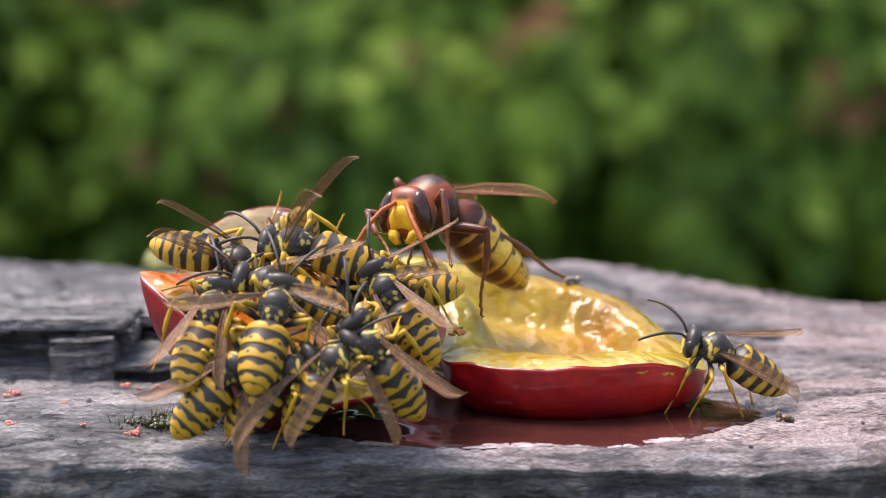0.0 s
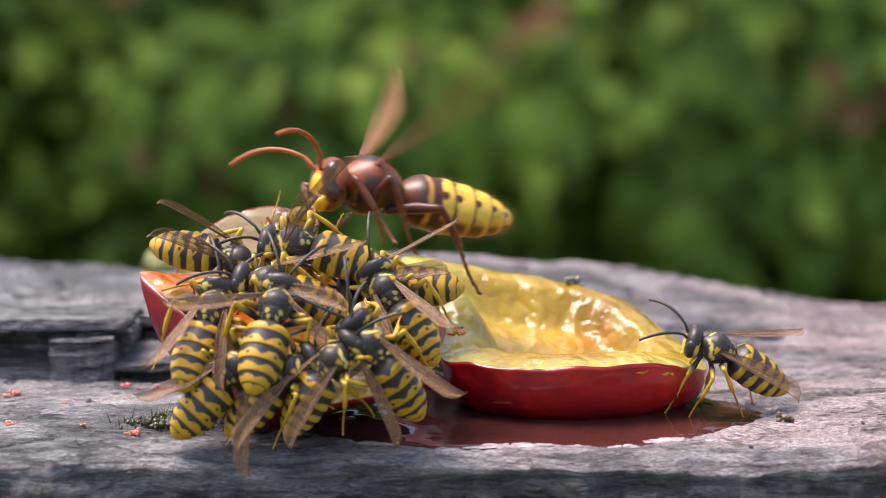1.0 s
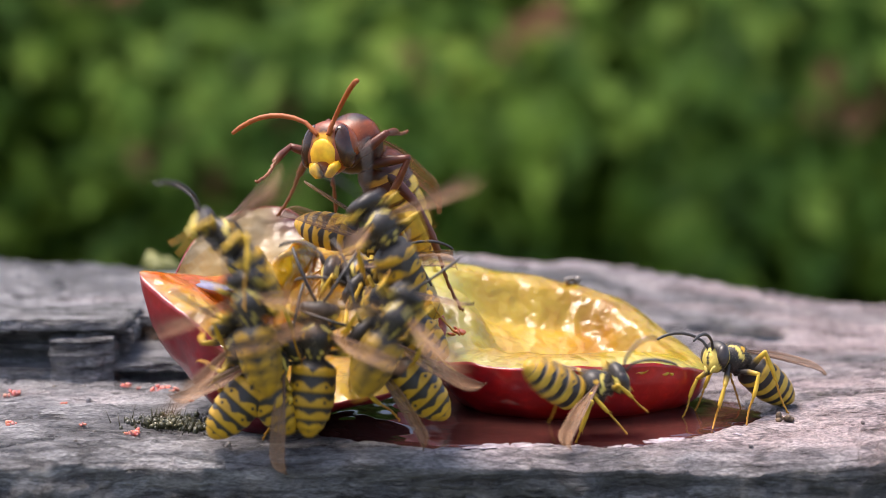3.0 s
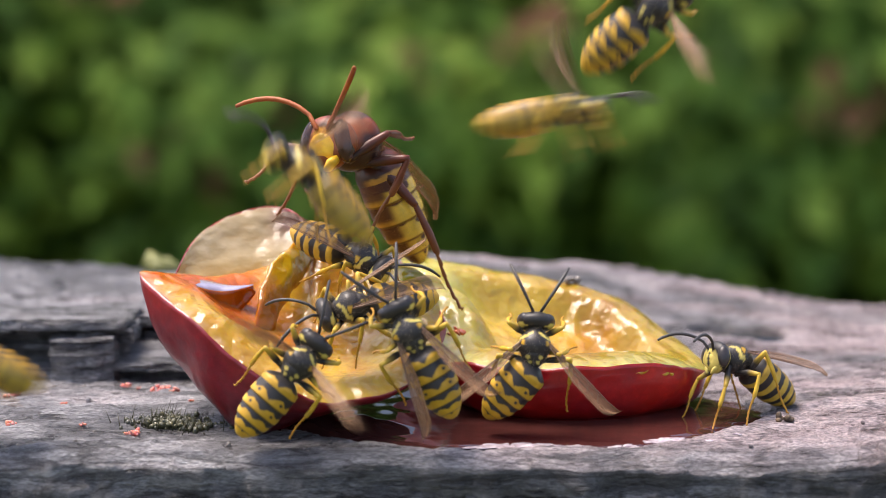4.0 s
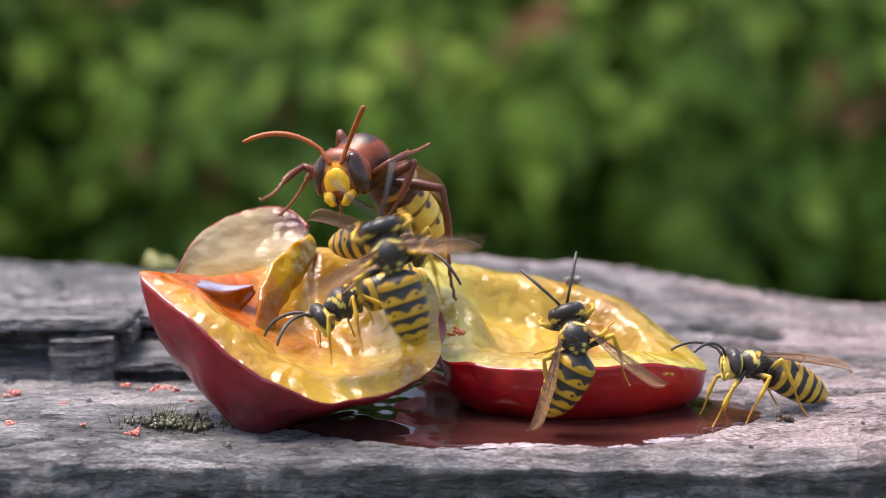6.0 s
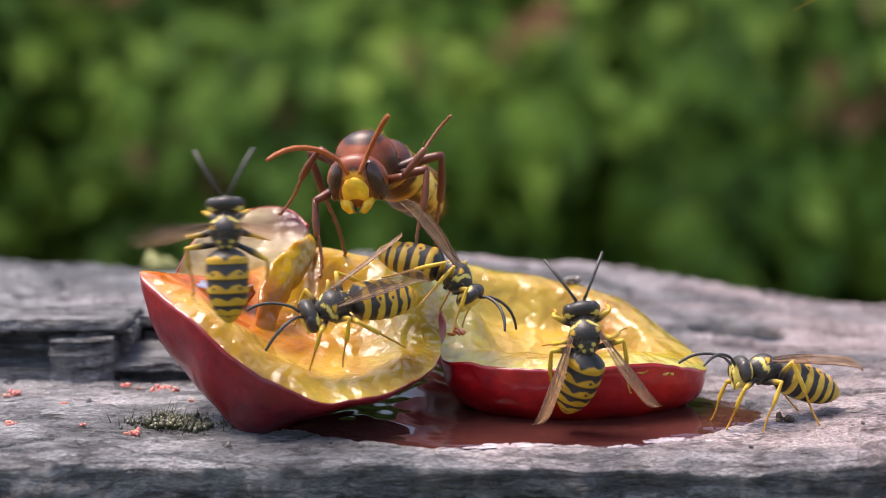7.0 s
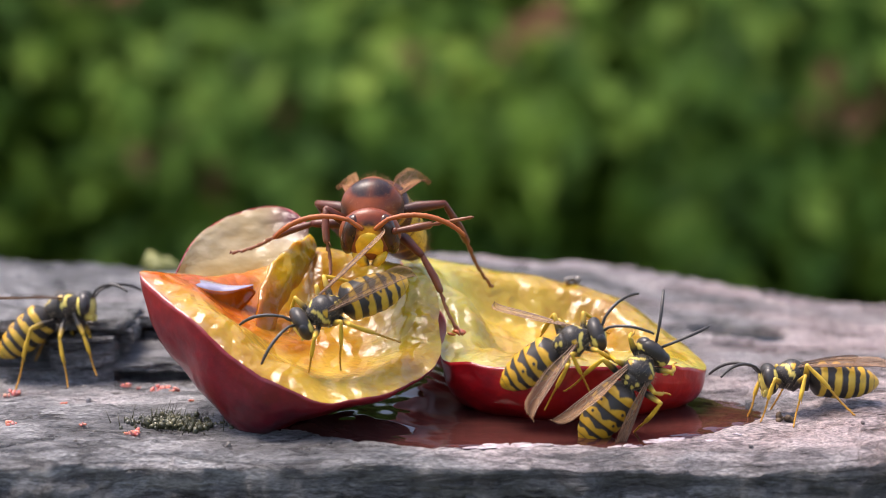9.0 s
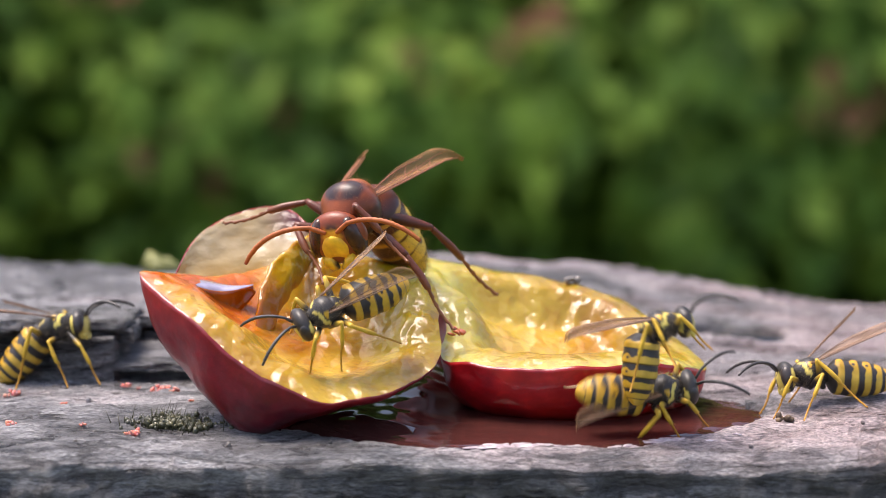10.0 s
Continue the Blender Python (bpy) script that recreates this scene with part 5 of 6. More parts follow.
def hold_wings(insect, rest):
    """Key the wings at rest; rows: seconds, then sweep and rise of the left and of the right one."""
    for w in pick(insect, "wing"):
        walk(w, [(r[0], rest_pose(w["side"], r[1 if w["side"] > 0 else 2], insect["size"])) for r in rest])


def beat(insect, start, end, rest, stroke=38, sweep=82):
    """Beat the wings from start to end; they rest folded before and after."""
    for w in pick(insect, "wing"):
        side, k = w["side"], insect["size"]
        rows = [(r[0], rest_pose(side, r[1 if side > 0 else 2], k)) for r in rest if r[0] < start - 0.08 or r[0] > end + 0.2]
        if start > 0.15:
            rows.append((start - 2 / FPS, rest_pose(side, rest[0][1 if side > 0 else 2], k)))
        rows += [((f - 1) / FPS, wing_pose(side, sweep, 22 + (stroke if f % 2 else -stroke), k)) for f in range(frame(start), frame(end) + 1)]
        rows.append((end + 2 / FPS, wing_pose(side, 55, 12, k)))
        walk(w, sorted(rows, key=lambda r: r[0]))


def motions():
    rows = [(0, P(-1.3, 6.0, 21.61, 5.0, -5.2, -124.1)), (0.6, P(-1.3, 6.0, 21.61, 5.0, -5.2, -124.1)), (0.8, P(-2.9, 6.0, 22.44, 6.6, -10.5, -136.7)),
            (0.9, P(-5.56, 6.0, 23.46, 7.9, -11.4, -151.0)), (1.0, P(-7.62, 6.0, 23.64, 8.3, -14.7, -155.3)), (1.2, P(-8.8, 6.0, 24.65, 7.7, -16.6, -147.1)),
            (1.5, P(-9.91, 6.0, 26.61, 7.4, -21.3, -142.6)), (1.6, P(-11.09, 6.0, 27.21, 7.4, -21.3, -142.6)), (1.7, P(-9.55, 6.0, 28.39, 5.4, -14.3, -126.4)),
            (2.0, P(-9.37, 6.0, 28.39, 5.4, -13.1, -126.5)), (2.5, P(-9.19, 6.0, 28.21, 5.2, -8.5, -125.4)), (3.2, P(-9.19, 6.0, 28.04, 5.2, -8.5, -125.4)),
            (3.8, P(-9.31, 6.0, 28.27, 5.2, -10.8, -125.5)), (4.0, P(-9.31, 6.0, 28.27, 5.2, -12.0, -125.5)), (4.5, P(-9.31, 6.0, 27.8, 5.2, -7.4, -125.3)),
            (5.0, P(-8.96, 6.0, 27.21, 5.0, -5.2, -124.1)), (5.5, P(-8.38, 6.0, 26.14, 4.7, -1.4, -121.2)), (5.7, P(-8.38, 6.0, 25.9, 4.7, -0.4, -120.9)),
            (6.8, P(-7.61, 6.0, 26.61, 3.2, 7.9, -109.8)), (7.0, P(-7.9, 6.0, 26.49, 2.1, 14.0, -102.2)), (7.5, P(-8.21, 6.0, 24.71, 0.4, 18.9, -92.0)),
            (7.7, P(-7.68, 6.0, 24.47, -0.5, 19.9, -87.4)), (8.0, P(-6.73, 6.0, 23.99, -1.5, 19.8, -81.6)), (8.3, P(-7.45, 6.0, 23.64, -0.2, 22.0, -88.9)),
            (8.5, P(-7.92, 6.0, 22.92, 0.2, 23.0, -91.2)), (9.0, P(-7.34, 6.0, 21.61, 0.5, 24.9, -92.5)), (9.3, P(-8.4, 6.0, 21.61, 2.6, 26.6, -103.6)),
            (9.5, P(-9.11, 6.0, 21.61, 4.1, 27.1, -112.1)), (10.0, P(-9.47, 6.0, 21.37, 4.1, 27.1, -112.1))]
    way(hornet, rows)
    horns(hornet, [(0, -78, 5, -78, 5), (0.6, -78, 5, -78, 5), (1.0, -10, 10, 10, 5), (1.4, -40, 20, 10, 0), (1.6, -40, 20, 15, 0), (1.75, -10, 50, 25, 20), (2.0, -15, 52, 28, 20), (4.5, 12, 52, 38, 10), (5.7, 12, 52, 38, 10), (6.8, 20, 20, 60, 0), (7.5, 10, 40, 40, 0), (8.0, 0, 60, 20, 30), (8.5, -12, 62, -8, 58), (9.0, -15, 62, -12, 60), (9.5, -22, 50, -15, 55), (10, -22, 50, -15, 55)])
    reach(hornet, rows, {
        ('front', -1): [(0, -5.4, -2.0, 17.2), (0.6, -5.4, -2.0, 17.2), (1.0, -13.0, 0.0, 20.5), (1.6, -13.8, 0.0, 21.3), (1.75, -19.4, -2.0, 25.9), (2.5, -18.4, -2.0, 25.4), (4.0, -20.0, -2.0, 25.3), (5.7, -20.1, -2.0, 25.7), (6.8, -13.0, 0.0, 16.4), (7.0, -12.7, 0.0, 15.2), (7.5, -10.7, 0.0, 15.2), (8.0, -10.9, 0.0, 15.2), (8.5, -11.8, 0.0, 14.9), (9.2, -11.8, 0.0, 14.6), (9.5, -12.4, 0.0, 14.5), (10, -12.4, 0.0, 14.5)],
        ('middle', -1): [(0, -3.8, 6.0, 15.4), (0.6, -3.8, 6.0, 15.4), (1.0, -10.9, 6.0, 19.6), (1.6, -17.7, 11.0, 20.0), (5.7, -17.7, 11.0, 20.2), (7.5, -17.4, 11.0, 20.2), (8.0, -16.4, 11.0, 19.9), (8.35, -20.6, 9.0, 17.9), (8.5, -22.8, 8.0, 16.5), (9.2, -22.8, 8.0, 16.4), (9.5, -23.3, 10.0, 19.4), (10, -23.3, 10.0, 19.4)],
        ('hind', -1): [(0, -1.5, 14.0, 13.4), (0.6, -1.5, 14.0, 13.4), (1.0, -6.4, 14.0, 16.5), (1.6, -11.5, 12.0, 18.1), (5.7, -11.6, 12.0, 17.9), (7.0, -10.6, 12.0, 15.5), (8.0, -9.9, 20.0, 14.0), (10, -9.1, 22.0, 13.4)],
        ('front', 1): [(0, 0.9, -2.0, 16.7), (0.6, 0.9, -2.0, 16.7), (1.0, -4.8, -2.0, 19.0), (1.6, -8.3, -2.0, 21.3), (1.75, -5.0, 11.0, 29.4), (2.5, -4.1, 11.0, 29.4), (5.7, -2.1, 11.0, 27.0), (6.8, 0.3, 0.0, 31.2), (7.0, 0.8, 0.0, 31.7), (7.5, 1.8, 0.0, 28.3), (8.0, 3.5, 0.0, 28.0), (8.5, 2.5, 0.0, 22.5), (9.2, 3.1, 0.0, 20.9), (9.5, -3.7, 0.0, 16.8), (10, -3.6, 0.0, 16.8)],
        ('middle', 1): [(0, 4.2, 4.0, 10.3), (0.6, 4.2, 4.0, 10.3), (1.0, -2.6, 4.0, 16.9), (1.6, -6.1, 4.0, 18.1), (1.75, -7.6, 4.0, 19.0), (5.7, -7.3, 4.0, 18.4), (7.0, -2.6, 2.0, 16.9), (7.5, -2.6, 2.0, 16.9), (7.85, 4.4, 2.0, 23.1), (8.0, 7.4, 2.0, 24.5), (8.2, 6.8, 2.0, 19.0), (8.4, 2.4, 2.0, 8.4), (9.0, 2.4, 2.0, 8.3), (10, 2.1, 2.0, 8.3)],
        ('hind', 1): [(0, 14.4, 18.0, 11.7), (0.6, 14.4, 18.0, 11.7), (1.0, 4.0, 8.0, 12.0), (1.6, 1.0, 8.0, 15.0), (1.75, 2.1, 6.0, 10.7), (5.7, 2.1, 6.0, 10.7), (7.0, -0.5, 12.0, 15.6), (8.0, 0.4, 14.0, 14.7), (8.5, 4.0, 14.0, 12.2), (9.0, 5.4, 14.0, 11.8), (9.5, 5.9, 14.0, 10.9), (10, 5.9, 14.0, 10.9)],
    })
    tail(hornet, [(0, 40, -18, -22), (0.6, 40, -18, -22), (0.8, 24, -8, -22), (0.9, 8, -4, -22), (1.0, 0, -4, -22), (1.2, 18, -6, -22), (1.5, 32, -16, -22), (1.6, 30, -16, -22), (1.7, 58, -24, -34), (2.0, 58, -24, -34), (2.5, 58, -22, -34), (3.2, 58, -20, -34), (3.8, 58, -20, -34), (4.0, 58, -20, -34), (4.5, 58, -20, -34), (5.0, 58, -20, -34), (5.5, 56, -20, -34), (5.7, 56, -20, -34), (6.8, 50, -24, -12), (7.0, 48, -28, -12), (7.5, 48, -36, -12), (7.7, 48, -38, -12), (8.0, 50, -38, -12), (8.3, 52, -36, -12), (8.5, 54, -36, -12), (9.0, 60, -34, -12), (9.3, 66, -30, -12), (9.5, 70, -28, -12), (10.0, 72, -26, -12)])
    walk(pick(hornet, 'head')[0], [(t, head_pose(n, s, hornet['size'])) for t, n, s in [(0, 4, 10), (0.6, 4, 10), (1.0, 4, 0), (1.5, 6, 10), (2.0, 2, 9), (6.0, 2, 9), (7.0, 0, 2), (7.5, -4, 0), (7.9, -2, 0), (8.05, 8, 0), (8.2, 24, 0), (8.35, 14, 0), (8.5, -4, 0), (9.0, -6, 0), (9.5, -6, 6), (10, -6, 6)]])
    beat(hornet, 0.75, 1.3, [(0, (9, -3), (9, -3)), (0.62, (9, -3), (9, -3)), (1.52, (8, -26), (8, -26)), (1.74, (-4, -24, 45), (12, -30, -50)), (6.2, (-4, -24, 45), (12, -30, -50)), (7.0, (8, -30), (8, -30)), (7.4, (8, -22), (8, -24)), (7.8, (8, -19), (8, -20)), (8.2, (8, -15), (8, -17)), (8.6, (8, -24), (8, -26)), (9.0, (9, -24), (9, -26)), (9.4, (12, -17), (13, -17)), (10, (12, -16), (13, -16))], 30, 55)
    rows = [(0, P(-20.89, -4.0, 17.49, 38.9, 22.8, 4.9)), (1.2, P(-20.89, -4.0, 17.49, 38.9, 22.8, 4.9)), (1.3, P(-20.69, -5.0, 18.05, 36.4, 11.8, -1.9)),
            (1.4, P(-22.0, -6.0, 19.65, 35.9, -0.8, -4.9)), (1.5, P(-25.17, -8.0, 21.66, -9.0, -9.1, -6.7)), (1.6, P(-28.78, -8.0, 23.25, -10.1, -31.2, -12.1)),
            (1.7, P(-20.14, -6.0, 19.65, -2.8, -11.6, -71.9)), (1.8, P(-20.87, -6.0, 19.93, 3.0, -15.2, -109.5)), (2.0, P(-21.8, -8.0, 21.66, 4.1, -1.0, -117.0)),
            (2.2, P(-24.76, -9.0, 23.61, 4.3, 1.9, -118.0)), (2.4, P(-30.38, -10.0, 26.44, 4.3, 1.9, -118.0)), (2.5, P(-33.18, -10.0, 27.56, 3.8, 5.4, -114.1)),
            (2.6, P(-36.51, -10.0, 29.9, 4.8, 6.4, -121.5)), (2.7, P(-41.11, -10.0, 31.79, 5.6, 5.6, -127.4)), (2.9, P(-55.23, 0.0, 36.69, 8.9, -1.6, -170.1)),
            (3.6, P(-300, 300, 120, 0, 0, 90)), (5.2, P(-620, 500, -535.6, 0, 0, 90)), (10, P(-620, 500, -535.6, 0, 0, 90))]
    way(wasp_a, rows)
    tail(wasp_a, [(0, 18, 0), (1.2, 18, 0), (1.3, 10, 0), (1.4, 6, 0), (1.5, 8, 0), (1.6, 40, 0), (1.7, 20, 0), (1.8, 20, 0), (2.0, 30, 0), (2.2, 40, 0), (2.4, 50, 0), (2.5, 50, 0), (2.6, 50, 0), (2.7, 40, 0), (2.9, 20, 0), (3.6, 10, 0), (5.2, 10, 0), (10, 10, 0)])
    beat(wasp_a, 1.22, 3.6, [(0.0, (9, 2, 35), (12, 10, -35)), (10.0, (9, 2, 35), (12, 10, -35))])
    rows = [(0, P(-15.85, 9.0, 15.36, -158.7, 45.3, 103.1)), (1.2, P(-15.97, 9.0, 15.36, -158.7, 45.3, 103.1)), (1.6, P(-15.79, 8.0, 15.53, -168.5, 46.5, 97.2)),
            (1.7, P(-9.77, 4.0, 17.02, 36.7, -14.6, -23.6)), (2.0, P(-9.54, 4.0, 17.14, 36.7, -14.6, -23.6)), (2.5, P(-6.65, 2.0, 19.88, 35.1, 15.9, -13.2)),
            (2.7, P(-6.77, 2.0, 19.46, 34.6, 15.4, -15.2)), (3.2, P(-7.83, 2.0, 18.1, 34.1, 16.9, -17.7)), (3.8, P(-8.41, 2.0, 17.1, 32.7, 21.3, -23.4)),
            (4.0, P(-8.53, 2.0, 16.92, 32.6, 23.1, -24.1)), (4.5, P(-7.01, 2.0, 16.92, 33.1, 15.8, -21.7)), (5.0, P(-5.49, 2.0, 17.81, 34.1, 18.7, -18.2)),
            (5.5, P(-5.49, 2.0, 18.7, 34.4, 7.2, -16.5)), (5.7, P(-5.49, 2.0, 18.7, 34.2, 9.1, -16.9)), (6.3, P(-2.56, 1.0, 17.97, 35.2, 22.6, -14.9)),
            (6.8, P(0.35, 0.0, 15.89, -10.7, 34.9, -18.9)), (7.0, P(1.22, 0.0, 15.19, -11.2, 38.6, -20.6)), (7.5, P(1.62, -1.0, 14.65, -12.2, 44.1, -23.5)),
            (7.8, P(2.65, -2.0, 13.48, 32.7, 41.9, -29.7)), (8.0, P(3.33, -3.0, 12.08, 32.4, 43.7, -30.9)), (8.15, P(5.46, -6.0, 11.59, 34.7, 12.6, -14.5)),
            (8.3, P(8.48, -9.0, 11.59, 37.3, -15.7, -3.7)), (8.5, P(9.34, -6.0, 8.23, 62.8, -69.9, 25.7)), (8.7, P(10.87, -6.0, 9.28, 45.8, -58.8, 15.2)),
            (9.0, P(12.98, -6.0, 9.57, 38.4, -22.5, -1.7)), (9.3, P(13.42, -6.0, 11.3, 39.7, -34.5, 6.3)), (9.5, P(13.87, -6.0, 12.17, 42.9, -47.2, 9.9)),
            (9.8, P(18.94, -8.0, 12.26, -11.4, -37.5, 7.0)), (10.0, P(21.37, -10.0, 11.78, -9.7, -21.7, 3.6))]
    way(wasp_b, rows)
    tail(wasp_b, [(0, 0, 0), (1.2, 0, 0), (1.6, 0, 0), (1.7, 8, 0), (2.0, 8, 0), (2.5, 5, 0), (2.7, 8, 0), (3.2, 8, 0), (3.8, 8, 0), (4.0, 10, 0), (4.5, 12, 0), (5.0, 20, 0), (5.5, 30, 0), (5.7, 30, 0), (6.3, 30, 0), (6.8, 22, 0), (7.0, 28, 0), (7.5, 16, 0), (7.8, 14, 0), (8.0, 12, 0), (8.15, 10, 0), (8.3, 10, 0), (8.5, 4, 0), (8.7, 6, 0), (9.0, 18, 0), (9.3, 25, 0), (9.5, 40, 0), (9.8, 55, 0), (10.0, 62, 0)])
    beat(wasp_b, 8.05, 8.35, [(0.0, (9, 9), (10, 10)), (10.0, (9, 9), (10, 10))])
    rows = [(0, P(-14.94, -4.0, 19.22, -34.5, -5.3, 163.9)), (1.6, P(-14.94, -4.0, 19.34, -34.5, -5.3, 163.9)), (1.7, P(-15.49, -8.0, 19.51, 9.3, 16.9, 174.3)),
            (2.0, P(-15.1, -8.0, 19.39, 9.4, 17.9, 174.4)), (2.2, P(-12.53, -9.0, 18.7, 8.9, 1.6, 170.1)), (2.4, P(-10.53, -10.0, 18.47, -36.6, -10.6, -176.6)),
            (2.5, P(-9.58, -10.0, 18.47, -37.3, -15.6, -177.3)), (2.7, P(-9.14, -10.0, 17.45, -38.0, -20.5, -178.0)), (3.2, P(-1.35, -6.0, 25.35, 0.0, -81.0, 90.0)),
            (3.6, P(12.24, -4.0, 29.66, 65.1, -68.1, 23.3)), (3.8, P(17.4, -4.0, 34.49, 71.3, -60.7, 16.4)), (3.9, P(19.49, -4.0, 39.0, 73.4, -56.9, 14.1)),
            (4.0, P(21.13, -4.0, 42.99, 78.3, -39.4, 7.5)), (4.15, P(31.0, 0.0, 51.47, 79.6, -29.6, 5.2)), (4.6, P(200, 200, 150, 0, 0, 90)),
            (6.2, P(660, 420, -535.6, 0, 0, 90)), (10, P(660, 420, -535.6, 0, 0, 90))]
    way(wasp_c, rows)
    tail(wasp_c, [(0, 14, 0), (1.6, 14, 0), (1.7, -6, 0), (2.0, -6, 0), (2.2, 0, 0), (2.4, 25, 0), (2.5, 40, 0), (2.7, 40, 0), (3.2, 20, 0), (3.6, 20, 0), (3.8, 15, 0), (3.9, 15, 0), (4.0, 15, 0), (4.15, 15, 0), (4.6, 10, 0), (6.2, 10, 0), (10, 10, 0)])
    beat(wasp_c, 2.1, 4.6, [(0.0, (18, 60, 30), (26, 48, -30)), (10.0, (18, 60, 30), (26, 48, -30))])
    rows = [(0, P(-17.37, -9.0, 15.98, -35.9, -13.9, 172.5)), (1.6, P(-17.37, -9.0, 15.98, -35.9, -13.9, 172.5)), (1.7, P(-16.92, -9.0, 15.69, -36.1, 4.9, -179.2)),
            (2.0, P(-16.81, -9.0, 15.69, -36.1, 4.9, -179.2)), (2.3, P(-15.8, -11.0, 14.23, -36.2, -6.4, -170.8)), (2.5, P(-12.69, -12.0, 13.85, -32.6, 15.3, -156.3)),
            (2.7, P(-13.53, -12.0, 13.29, -43.1, -31.2, -162.0)), (3.0, P(-21.01, -14.0, 21.45, 11.6, -40.7, -174.5)), (3.4, P(-51.47, -10.0, 35.89, 10.4, -29.6, 174.8)),
            (4.0, P(-300, 300, 200, 0, 0, 90)), (5.6, P(-520, 380, -535.6, 0, 0, 90)), (10, P(-520, 380, -535.6, 0, 0, 90))]
    way(wasp_d, rows)
    tail(wasp_d, [(0, 12, 0), (1.6, 12, 0), (1.7, 4, 0), (2.0, 4, 0), (2.3, 10, 0), (2.5, 10, 0), (2.7, 20, 0), (3.0, 20, 0), (3.4, 20, 0), (4.0, 10, 0), (5.6, 10, 0), (10, 10, 0)])
    beat(wasp_d, 2.15, 4.0, [(0.0, (16, 16), (30, 12)), (10.0, (16, 16), (30, 12))])
    rows = [(0, P(-7.09, -4.0, 15.0, -35.9, 3.5, 170.4)), (1.6, P(-7.09, -4.0, 15.0, -35.9, 3.5, 170.4)), (1.75, P(-9.91, -5.0, 14.3, -36.6, 10.6, 176.6)),
            (2.5, P(-9.34, -5.0, 14.3, -36.6, 10.6, 176.6)), (3.3, P(-8.27, -2.0, 19.61, 10.4, -29.6, 174.8)), (3.7, P(-8.8, 16.0, 28.59, -9.6, -19.7, 3.3)),
            (3.8, P(-4.3, 10.0, 30.75, -9.0, -4.9, 0.8)), (3.9, P(4.5, 8.0, 30.96, -9.0, -2.0, 0.3)), (4.0, P(13.0, 6.0, 31.76, -9.0, -4.9, 0.8)),
            (4.1, P(23.08, 4.0, 33.72, -9.0, -4.9, 0.8)), (4.4, P(41.64, 0.0, 39.55, -9.1, -9.9, 1.6)), (4.5, P(56.89, 0.0, 41.84, -9.1, -9.9, 1.6)),
            (5.0, P(250, 200, 150, 0, 0, 90)), (6.6, P(720, 560, -535.6, 0, 0, 90)), (10, P(720, 560, -535.6, 0, 0, 90))]
    way(wasp_e, rows)
    tail(wasp_e, [(0, 4, 0), (1.6, 4, 0), (1.75, 8, 0), (2.5, 8, 0), (3.3, 8, 0), (3.7, 8, 0), (3.8, 5, 0), (3.9, 5, 0), (4.0, 5, 0), (4.1, 5, 0), (4.4, 5, 0), (4.5, 5, 0), (5.0, 10, 0), (6.6, 10, 0), (10, 10, 0)])
    beat(wasp_e, 3.2, 5.0, [(0.0, (12, 22), (22, 16)), (10.0, (12, 22), (22, 16))])
    rows = [(0, P(-5.63, -8.0, 15.12, -50.7, -44.5, 136.6)), (1.6, P(-5.63, -8.0, 15.12, -50.7, -44.5, 136.6)), (2.7, P(-5.63, -8.0, 14.83, -52.6, -43.0, 138.2)),
            (3.3, P(-8.15, -7.0, 13.22, -36.2, -7.9, 178.7)), (3.8, P(-9.16, -7.0, 13.22, -35.4, 8.5, -170.4)), (4.0, P(-9.16, -7.0, 13.33, -35.4, 10.5, -170.1)),
            (4.5, P(-8.99, -7.0, 13.22, -35.4, 13.4, -169.5)), (5.0, P(-8.71, -7.0, 13.79, 9.6, 22.6, -165.1)), (5.5, P(-9.72, -7.0, 14.08, 9.7, 24.9, -162.2)),
            (5.7, P(-9.73, -7.0, 13.97, 9.7, 24.9, -162.2)), (6.8, P(-10.86, -7.0, 13.39, -34.3, 13.1, -163.2)), (7.0, P(-10.86, -7.0, 13.39, -34.3, 13.1, -163.2)),
            (7.5, P(-10.97, -7.0, 13.22, -34.2, 15.0, -162.8)), (8.0, P(-10.97, -7.0, 13.22, -34.6, 17.3, -164.3)), (8.5, P(-11.66, -7.0, 12.82, -34.6, 19.2, -163.8)),
            (9.0, P(-11.77, -7.0, 12.93, -34.6, 20.2, -163.6)), (9.5, P(-11.77, -7.0, 12.82, -34.6, 20.2, -163.6)), (10.0, P(-11.66, -7.0, 12.82, -34.6, 20.2, -163.6))]
    way(wasp_f, rows)
    tail(wasp_f, [(0, 16, 0), (1.6, 16, 0), (2.7, 16, 0), (3.3, 15, 0), (3.8, 8, 0), (4.0, 8, 0), (4.5, 8, 0), (5.0, 8, 0), (5.5, 8, 0), (5.7, 8, 0), (6.8, 10, 0), (7.0, 14, 0), (7.5, 12, 0), (8.0, 16, 0), (8.5, 4, 0), (9.0, 4, 0), (9.5, 4, 0), (10.0, 4, 0)])
